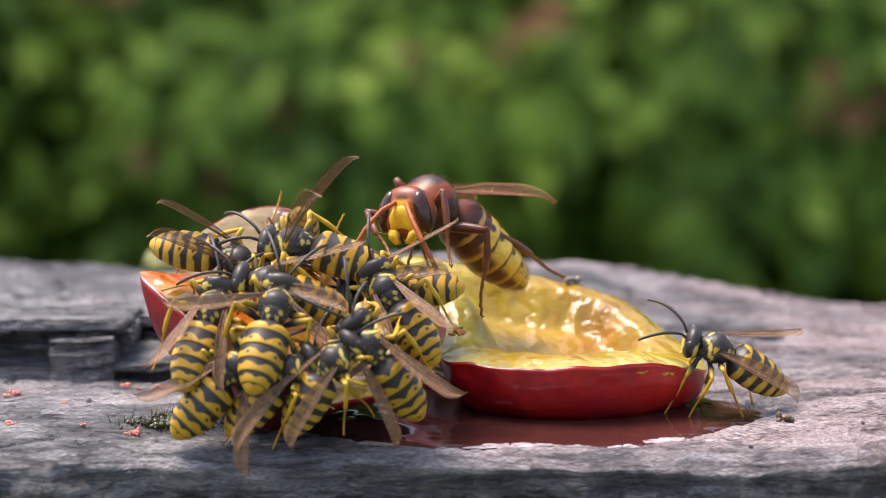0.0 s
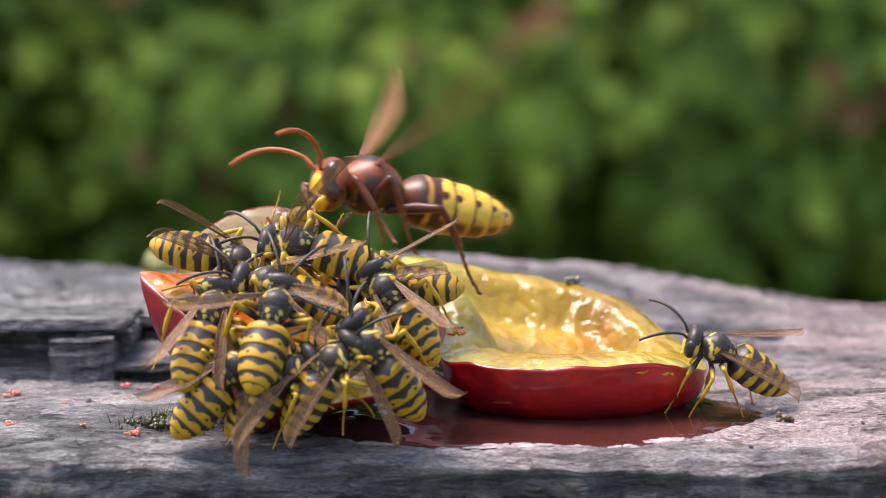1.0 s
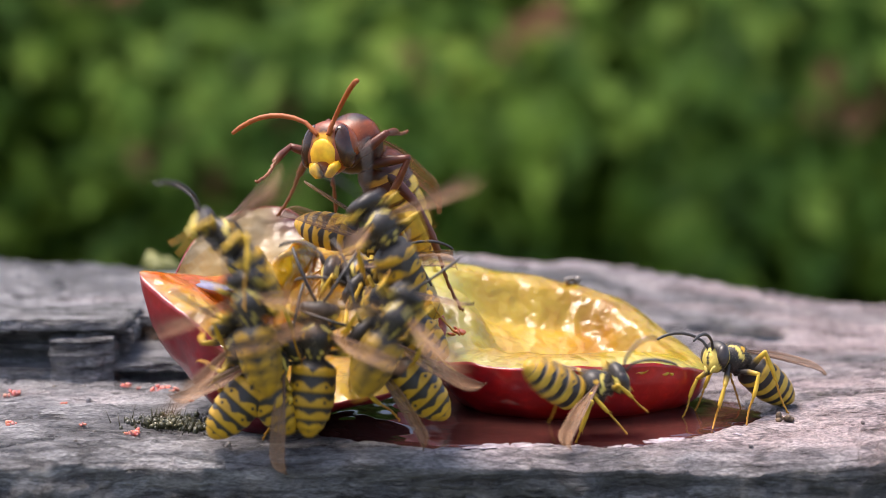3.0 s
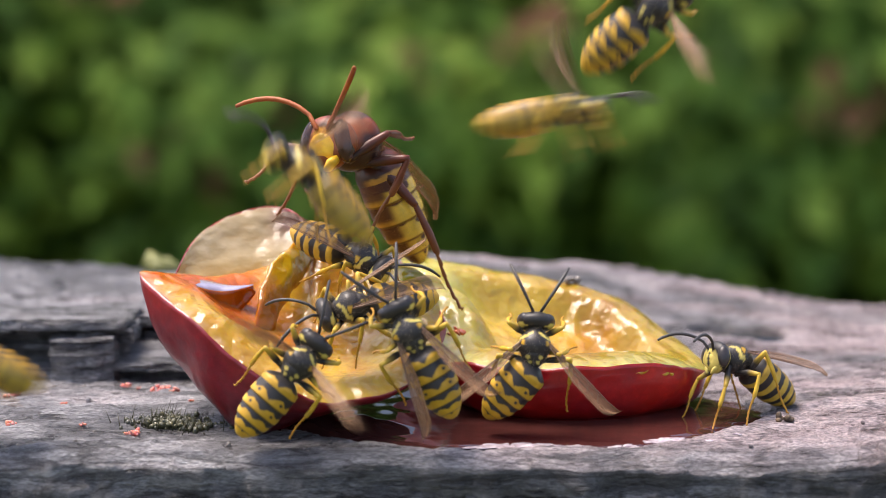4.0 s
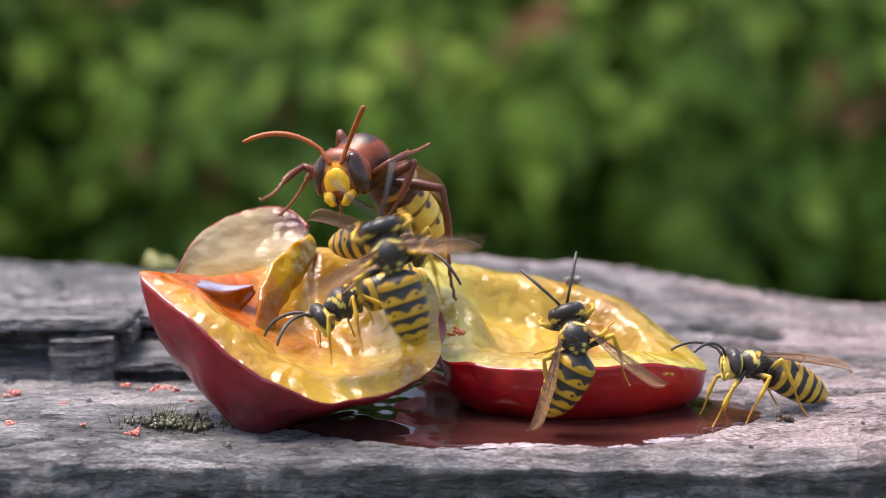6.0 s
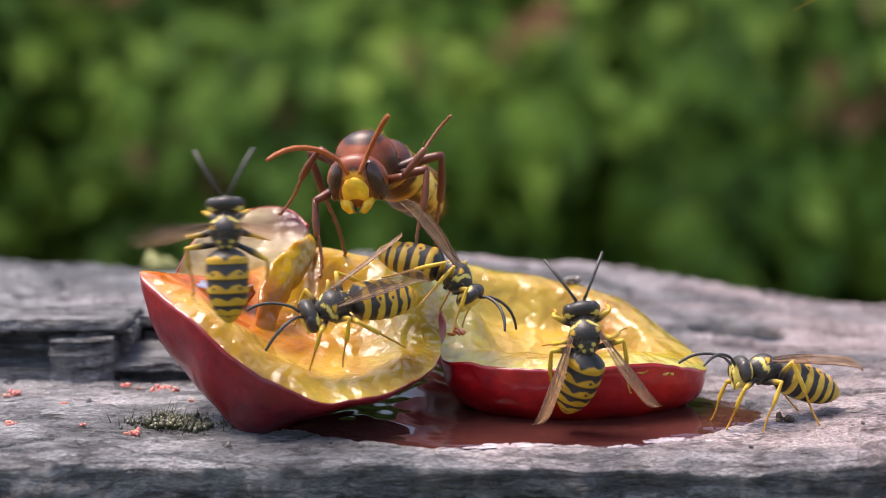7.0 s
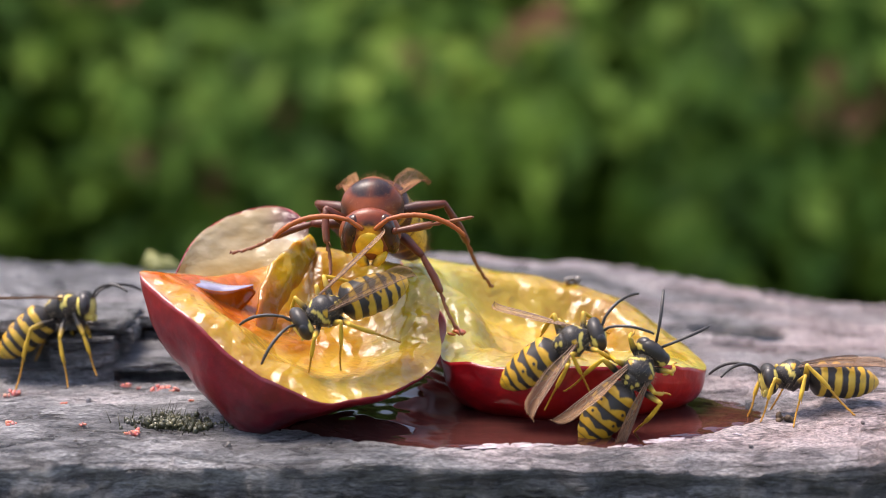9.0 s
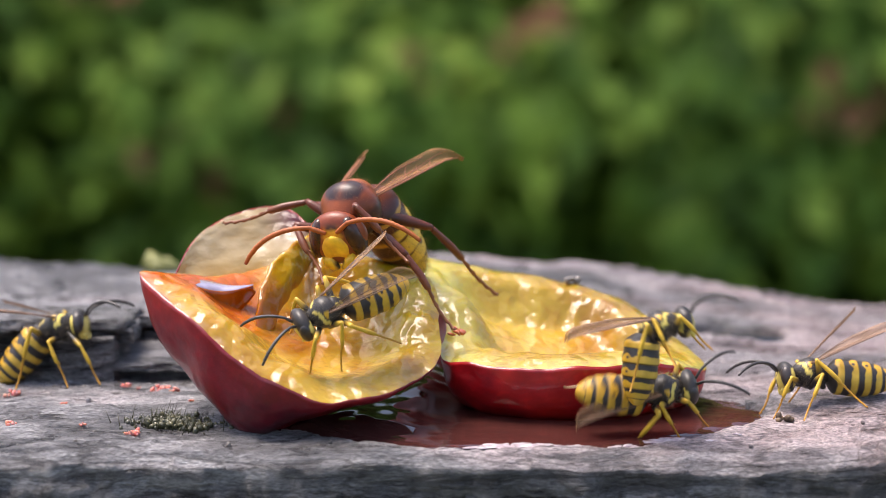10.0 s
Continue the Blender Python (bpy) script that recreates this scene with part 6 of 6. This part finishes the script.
    rows = [(0, P(-22.71, -11.0, 13.78, 24.2, -41.9, 70.4)), (1.5, P(-22.71, -11.0, 13.78, 24.2, -41.9, 70.4)), (1.6, P(-23.5, -11.0, 13.1, 29.1, -40.5, 66.5)),
            (1.72, P(-16.99, -11.0, 7.7, 56.2, -53.5, 34.6)), (2.5, P(-15.86, -11.0, 8.56, 44.3, -61.1, 46.2)), (3.0, P(-19.43, -15.0, 10.5, -72.4, -58.8, 164.8)),
            (3.5, P(-31.9, -16.0, 11.81, 10.3, -30.9, -173.7)), (3.8, P(-38.2, -16.0, 11.14, 9.0, -21.8, -162.0)), (3.9, P(-41.77, -16.0, 10.14, 8.6, -12.4, -161.4)),
            (4.05, P(-56.95, -14.0, 11.42, 8.9, -6.4, -170.8)), (4.6, P(-300, 100, 200, 0, 0, 90)), (6.2, P(-700, 300, -535.6, 0, 0, 90)),
            (10, P(-700, 300, -535.6, 0, 0, 90))]
    way(wasp_g, rows)
    tail(wasp_g, [(0, 6, 0), (1.5, 6, 0), (1.6, 6, 0), (1.72, 6, 0), (2.5, 6, 0), (3.0, 6, 0), (3.5, 10, 0), (3.8, 20, 0), (3.9, 20, 0), (4.05, 20, 0), (4.6, 10, 0), (6.2, 10, 0), (10, 10, 0)])
    beat(wasp_g, 2.75, 4.6, [(0.0, (14, 4), (14, 4)), (10.0, (14, 4), (14, 4))])
    rows = [(0, P(-16.34, -13.0, 14.32, 19.7, -45.0, 73.5)), (1.6, P(-16.34, -13.0, 14.32, 19.7, -45.0, 73.5)), (1.7, P(-13.75, -13.0, 14.03, 68.7, -44.8, 20.9)),
            (2.0, P(-13.75, -13.0, 14.03, 68.7, -44.8, 20.9)), (2.3, P(-14.81, -14.0, 11.98, 58.5, -72.6, 30.3)), (2.5, P(-15.31, -15.0, 11.34, -28.8, -79.7, 119.2)),
            (2.7, P(-12.31, -15.0, 8.82, 28.8, -79.7, 60.8)), (3.2, P(-12.32, -14.0, 13.66, 28.8, -79.7, 60.8)), (3.8, P(-13.1, -14.0, 18.68, 65.1, -68.1, 23.3)),
            (3.9, P(-12.52, -14.0, 23.38, 20.6, -63.5, 161.4)), (4.0, P(-13.57, -14.0, 28.34, 10.9, -34.5, 173.7)), (4.1, P(-14.87, -14.0, 34.08, 11.7, -39.4, 172.5)),
            (4.25, P(-13.71, -14.0, 42.21, -47.6, -76.6, 138.4)), (4.4, P(-12.0, -14.0, 53.97, 0.0, -81.0, 90.0)), (4.6, P(-9.91, -10.0, 70.98, 0.0, -81.0, 90.0)),
            (5.0, P(0, 200, 260, 0, 0, 90)), (6.6, P(-450, 620, -535.6, 0, 0, 90)), (10, P(-450, 620, -535.6, 0, 0, 90))]
    way(wasp_h, rows)
    tail(wasp_h, [(0, 6, 0), (1.6, 6, 0), (1.7, 2, 0), (2.0, 2, 0), (2.3, 0, 0), (2.5, 2, 0), (2.7, 2, 0), (3.2, 4, 0), (3.8, 6, 0), (3.9, 10, 0), (4.0, 14, 0), (4.1, 10, 0), (4.25, 10, 0), (4.4, 10, 0), (4.6, 10, 0), (5.0, 10, 0), (6.6, 10, 0), (10, 10, 0)])
    beat(wasp_h, 2.2, 5.0, [(0.0, (62, 10), (60, -8)), (10.0, (62, 10), (60, -8))])
    rows = [(0, P(-20.11, -15.0, 8.71, 68.7, -44.8, 20.9)), (1.6, P(-20.11, -15.0, 8.71, 68.7, -44.8, 20.9)), (2.0, P(-21.0, -15.0, 8.26, 67.7, -46.7, 21.9)),
            (2.3, P(-21.38, -15.0, 8.26, 72.8, -43.0, 15.6)), (2.5, P(-22.49, -15.0, 7.98, 73.8, -40.1, 14.4)), (2.7, P(-20.01, -15.0, 8.26, 71.6, -45.9, 16.9)),
            (3.3, P(-15.6, -15.0, 9.1, 69.7, -47.4, 19.2)), (3.8, P(-14.5, -15.0, 8.93, 65.4, -50.3, 24.3)), (4.0, P(-14.06, -15.0, 9.1, 67.7, -46.7, 21.9)),
            (4.3, P(-15.59, -15.0, 10.5, 62.6, -53.9, 27.1)), (4.5, P(-16.29, -15.0, 11.73, 61.0, -55.6, 28.8)), (4.7, P(-18.33, -16.0, 14.03, 41.6, -67.4, 48.3)),
            (5.0, P(-21.67, -16.0, 20.66, 25.3, -71.2, 64.7)), (5.3, P(-25.64, -16.0, 26.68, -28.8, -79.7, 119.2)), (5.4, P(-31.49, -16.0, 31.58, -65.1, -68.1, 156.7)),
            (5.5, P(-38.23, -16.0, 38.05, -28.8, -79.7, 119.2)), (5.6, P(-46.76, -16.0, 43.41, -47.6, -76.6, 138.4)), (6.2, P(-300, 200, 200, 0, 0, 90)),
            (7.8, P(-560, 700, -535.6, 0, 0, 90)), (10, P(-560, 700, -535.6, 0, 0, 90))]
    way(wasp_i, rows)
    tail(wasp_i, [(0, 4, 0), (1.6, 4, 0), (2.0, 4, 0), (2.3, 4, 0), (2.5, 4, 0), (2.7, 4, 0), (3.3, 4, 0), (3.8, 6, 0), (4.0, 6, 0), (4.3, 6, 0), (4.5, 6, 0), (4.7, 6, 0), (5.0, 6, 0), (5.3, 8, 0), (5.4, 8, 0), (5.5, 10, 0), (5.6, 10, 0), (6.2, 10, 0), (7.8, 10, 0), (10, 10, 0)])
    beat(wasp_i, 3.7, 6.2, [(0.0, (24, 2), (40, 2)), (10.0, (24, 2), (40, 2))])
    rows = [(0, P(-7.2, -15.0, 10.9, -74.0, -54.0, 168.0)), (1.6, P(-7.2, -15.0, 10.9, -74.0, -54.0, 168.0)), (2.0, P(-7.3, -15.0, 10.8, -74.0, -54.0, 168.0)),
            (2.5, P(-6.81, -15.0, 10.22, -78.3, -39.4, 172.5)), (2.7, P(-6.7, -15.0, 10.05, -78.3, -39.4, 172.5)), (3.3, P(-4.61, -15.0, 11.06, -74.6, -54.0, 167.4)),
            (3.8, P(-3.4, -15.0, 12.17, -73.4, -56.9, 165.9)), (4.0, P(-3.24, -15.0, 12.06, -71.3, -60.7, 163.6)), (4.5, P(-3.84, -15.0, 12.45, -60.2, -60.1, 150.9)),
            (5.0, P(-3.72, -15.0, 15.51, -72.4, -58.8, 164.8)), (5.3, P(-5.6, -15.0, 18.1, -73.4, -60.0, 165.9)), (5.5, P(-7.2, -15.0, 19.2, -72.4, -63.0, 164.8)),
            (5.7, P(-7.1, -15.0, 19.0, -72.4, -63.0, 164.8)), (6.1, P(-3.5, -14.0, 20.9, -47.6, -76.6, 138.4)), (6.5, P(11.83, -12.0, 32.23, 78.3, -39.4, 7.5)),
            (6.8, P(27.0, -10.0, 42.49, 79.6, 29.6, -5.2)), (7.0, P(40.17, -10.0, 50.66, 79.6, -29.6, 5.2)), (7.5, P(300, 200, 200, 0, 0, 90)),
            (9.1, P(600, 300, -535.6, 0, 0, 90)), (10, P(600, 300, -535.6, 0, 0, 90))]
    way(wasp_j, rows)
    tail(wasp_j, [(0, 18, 0), (1.6, 18, 0), (2.0, 18, 0), (2.5, 14, 0), (2.7, 14, 0), (3.3, 10, 0), (3.8, 6, 0), (4.0, 6, 0), (4.5, 8, 0), (5.0, 12, 0), (5.3, 4, 0), (5.5, 0, 0), (5.7, 0, 0), (6.1, 6, 0), (6.5, 10, 0), (6.8, 10, 0), (7.0, 10, 0), (7.5, 10, 0), (9.1, 10, 0), (10, 10, 0)])
    beat(wasp_j, 5.85, 7.5, [(0.0, (12, 4), (20, 6)), (10.0, (12, 4), (20, 6))])
    rows = [(0, P(-10.51, -16.0, 9.6, 43.9, -51.1, 11.3)), (2.0, P(-10.62, -16.0, 9.6, 43.9, -51.1, 11.3)), (2.3, P(-10.07, -16.0, 9.4, 72.4, -58.8, 15.2)),
            (2.7, P(-9.53, -16.0, 9.0, 65.1, -68.1, 23.3)), (3.1, P(-1.3, -18.0, 17.7, 72.4, -58.8, 15.2)), (3.5, P(22.55, -14.0, 36.26, 76.2, -49.2, 10.6)),
            (3.7, P(49.22, -14.0, 49.72, 77.4, -44.3, 8.9)), (4.4, P(300, 200, 200, 0, 0, 90)), (6.0, P(500, 640, -535.6, 0, 0, 90)),
            (10, P(500, 640, -535.6, 0, 0, 90))]
    way(wasp_k, rows)
    tail(wasp_k, [(0, 10, 0), (10, 10, 0)])
    beat(wasp_k, 2.72, 4.4, [(0.0, (12, 6), (12, 6)), (10.0, (12, 6), (12, 6))])
    rows = [(0, P(-14.97, -15.0, 8.4, 38.1, -36.3, 13.1)), (2.3, P(-14.8, -15.0, 8.4, 38.1, -36.3, 13.1)), (2.7, P(-13.98, -15.0, 8.4, 42.1, -44.3, 8.9)),
            (3.1, P(-20.72, -18.0, 17.7, -72.4, -58.8, 164.8)), (3.5, P(-48.0, -14.0, 33.54, -79.6, -29.6, 174.8)), (4.2, P(-300, 200, 200, 0, 0, 90)),
            (5.8, P(-660, 820, -535.6, 0, 0, 90)), (10, P(-660, 820, -535.6, 0, 0, 90))]
    way(wasp_l, rows)
    tail(wasp_l, [(0, 14, 0), (2.3, 14, 0), (2.7, 14, 0), (3.1, 10, 0), (3.5, 10, 0), (4.2, 10, 0), (5.8, 10, 0), (10, 10, 0)])
    beat(wasp_l, 2.72, 4.2, [(0.0, (12, 6), (20, 4)), (10.0, (12, 6), (20, 4))])
    rows = [(0, P(320, 60, -535.6, 0, 0, 150)), (0.5, P(320, 60, -535.6, 0, 0, 150)), (1.25, P(200, 20, 60, 0, 0, 150)),
            (1.57, P(84.34, -10.0, 20.83, 9.0, -0.0, 180.0)), (1.633, P(56.81, -10.0, 12.92, 10.4, -29.6, 174.8)), (1.667, P(32.05, -8.0, 5.06, -42.4, -76.6, 41.6)),
            (1.7, P(19.33, -8.0, 3.78, -9.1, -5.9, 0.9)), (2.0, P(18.36, -8.0, 3.78, -9.1, -5.9, 0.9)), (2.5, P(17.22, -8.0, 4.36, -9.1, -5.9, 0.9)),
            (2.7, P(17.05, -8.0, 4.36, -9.1, -7.9, 1.3)), (3.2, P(13.35, -8.0, 6.79, 42.1, -44.3, 8.9)), (3.8, P(10.05, -8.0, 10.25, 12.4, -80.8, 77.4)),
            (4.0, P(9.15, -8.0, 9.38, 13.3, -72.5, 76.7)), (4.5, P(8.81, -8.0, 8.81, -25.3, -71.2, 115.3)), (5.0, P(9.71, -8.0, 9.67, -14.8, -70.4, 104.8)),
            (5.3, P(11.34, -8.0, 10.53, -38.6, -65.8, 128.5)), (5.5, P(12.64, -8.0, 10.36, -56.6, -56.3, 146.4)), (5.7, P(13.04, -8.0, 10.25, -53.4, -58.7, 143.2)),
            (6.8, P(13.88, -8.0, 10.82, -23.0, -69.4, 112.9)), (7.0, P(14.22, -8.0, 10.53, -23.0, -69.4, 112.9)), (7.5, P(13.32, -8.0, 9.96, 0.0, -66.0, 90.0)),
            (7.7, P(13.05, -8.0, 9.38, 28.0, -68.5, 62.1)), (8.0, P(12.5, -8.0, 7.48, 78.0, -41.4, 8.0)), (8.3, P(16.46, -8.0, 6.79, 76.2, -49.2, 10.6)),
            (8.5, P(19.46, -8.0, 6.68, 68.7, -49.3, 20.3)), (9.0, P(19.46, -8.0, 6.79, 68.7, -49.3, 20.3)), (9.3, P(17.31, -8.0, 7.37, 63.4, -58.8, 25.6)),
            (9.5, P(17.87, -8.0, 7.66, 42.6, -72.3, 46.9)), (9.8, P(20.85, -8.0, 4.77, 79.6, -29.6, 5.2)), (10.0, P(22.08, -7.0, 4.7, 36.6, -13.8, 2.2))]
    way(wasp_s, rows)
    tail(wasp_s, [(0, 10, 0), (0.5, 10, 0), (1.25, 10, 0), (1.57, 10, 0), (1.633, 0, 0), (1.667, -40, 0), (1.7, -82, 0), (2.0, -82, 0), (2.5, -84, 0), (2.7, -84, 0), (3.2, -40, 0), (3.8, 10, -36), (4.0, 14, -40), (4.5, 12, 8), (5.0, 14, 6), (5.3, 14, -20), (5.5, 20, -50), (5.7, 20, -50), (6.8, 24, -35), (7.0, 36, -30), (7.5, 42, -6), (7.7, 20, 0), (8.0, 30, 78), (8.3, 14, 0), (8.5, 14, 6), (9.0, 12, 0), (9.3, 12, 0), (9.5, 12, -22), (9.8, 10, -10), (10.0, -22, -6)])
    beat(wasp_s, 1.2, 1.66, [(0.0, (7, 3), (8, 2)), (10.0, (7, 3), (8, 2))])
    rows = [(0, P(28.34, 1.0, 7.41, -38.6, -23.5, -178.4)), (1.2, P(28.46, 1.0, 7.41, -38.6, -23.5, -178.4)), (1.5, P(29.51, 1.0, 7.00, -38.8, -24.4, -178.6)),
            (1.6, P(30.52, 1.0, 6.82, -38.9, -22.8, -175.1)), (1.7, P(30.12, 1.0, 6.34, 8.1, -21.7, -149.0)), (2.0, P(30.12, 1.0, 6.34, 8.1, -21.7, -149.0)),
            (2.7, P(30.23, 1.0, 6.34, 8.1, -21.7, -149.0)), (3.8, P(30.41, 1.0, 6.22, 8.1, -21.7, -149.0)), (4.5, P(30.23, 1.0, 6.34, 8.3, -21.8, -151.2)),
            (5.0, P(30.59, 1.0, 6.22, 8.3, -21.8, -151.2)), (5.5, P(31.76, 1.0, 6.10, 8.6, -17.3, -157.5)), (5.7, P(31.99, 1.0, 5.98, 8.7, -16.3, -159.6)),
            (6.8, P(32.66, -3.0, 6.03, 9.0, -9.4, -171.3)), (7.0, P(32.78, -3.0, 6.03, 8.6, -9.6, -161.1)), (7.5, P(32.89, -3.0, 6.03, 8.4, -8.9, -159.0)),
            (8.0, P(33.13, -3.0, 5.86, 8.7, -8.2, -165.0)), (8.5, P(34.72, -1.5, 5.32, 9.0, -5.2, -172.7)), (9.0, P(36.22, 0.0, 4.82, 9.0, -2.9, -174.4)),
            (9.5, P(36.95, 1.0, 4.73, 9.0, -2.9, -174.4)), (10.0, P(38.26, 2.0, 4.58, 9.0, -2.9, -174.4))]
    way(wasp_r, rows)
    stand(wasp_r, rows, 0, 10)
    tail(wasp_r, [(0, 12, 0), (1.2, 12, 0), (1.5, 14, 0), (1.6, 16, 0), (1.7, 16, 0), (2.0, 16, 0), (2.7, 16, 0), (3.8, 16, 0), (4.5, 16, 0), (5.0, 16, 0), (5.5, 14, 0), (5.7, 14, 0), (6.8, 8, 0), (7.0, 12, 0), (7.5, 14, 0), (8.0, 10, 0), (8.5, 4, 0), (9.0, 2, 0), (9.5, 0, 0), (10.0, 2, 0)])
    hold_wings(wasp_r, [(0, (12, 3), (28, 4)), (9.3, (12, 3), (28, 4)), (9.55, (14, 22), (30, 28)), (10, (16, 26), (34, 36))])
    rows = [(0, P(-500, 300, -535.6, 0, 0, 90)), (5.2, P(-500, 300, -535.6, 0, 0, 90)), (5.9, P(-200, 120, 60, 0, 0, 90)),
            (6.4, P(-29.72, -8.0, 32.91, -11.7, 39.4, -7.5)), (6.8, P(-20.14, -10.0, 21.12, 65.1, -68.1, 23.3)), (7.0, P(-21.36, -10.0, 21.4, -8.1, -75.9, 98.2)),
            (7.2, P(-29.06, -10.0, 19.71, -19.6, -75.1, 109.8)), (7.4, P(-36.43, -10.0, 18.86, 35.5, -72.8, 54.2)), (7.5, P(-38.13, -10.0, 17.56, 76.7, -47.2, 9.9)),
            (7.7, P(-38.99, -10.0, 16.88, 74.6, -54.0, 12.6)), (8.0, P(-45.02, 10.0, 13.18, 47.2, -40.8, -12.1)), (8.3, P(-48.13, 16.0, 10.27, -9.0, -21.8, -18.0)),
            (8.5, P(-47.12, 16.0, 9.02, -8.2, -8.3, -24.2)), (8.8, P(-44.16, 16.0, 8.71, -8.9, -11.9, -13.6)), (9.0, P(-41.55, 16.0, 9.02, -9.3, -16.0, -5.8)),
            (9.3, P(-42.07, 16.0, 7.72, -9.1, -13.5, -10.3)), (9.5, P(-41.93, 16.0, 7.06, -9.0, -9.4, -8.7)), (10.0, P(-42.28, 16.0, 6.85, -9.4, -18.9, -5.4))]
    way(wasp_v, rows)
    stand(wasp_v, rows, 8.6, 10)
    tail(wasp_v, [(0, 10, 0), (5.2, 10, 0), (5.9, 10, 0), (6.4, 10, 0), (6.8, 8, 0), (7.0, 8, 0), (7.2, 10, 0), (7.4, 8, 0), (7.5, 6, 0), (7.7, 10, 0), (8.0, 30, 0), (8.3, 30, 0), (8.5, 20, 0), (8.8, 20, 0), (9.0, 26, 0), (9.3, 24, 0), (9.5, 22, 0), (10.0, 30, 0)])
    beat(wasp_v, 5.8, 8.6, [(0.0, (34, 24), (40, 20)), (10.0, (34, 24), (40, 20))])


motions()
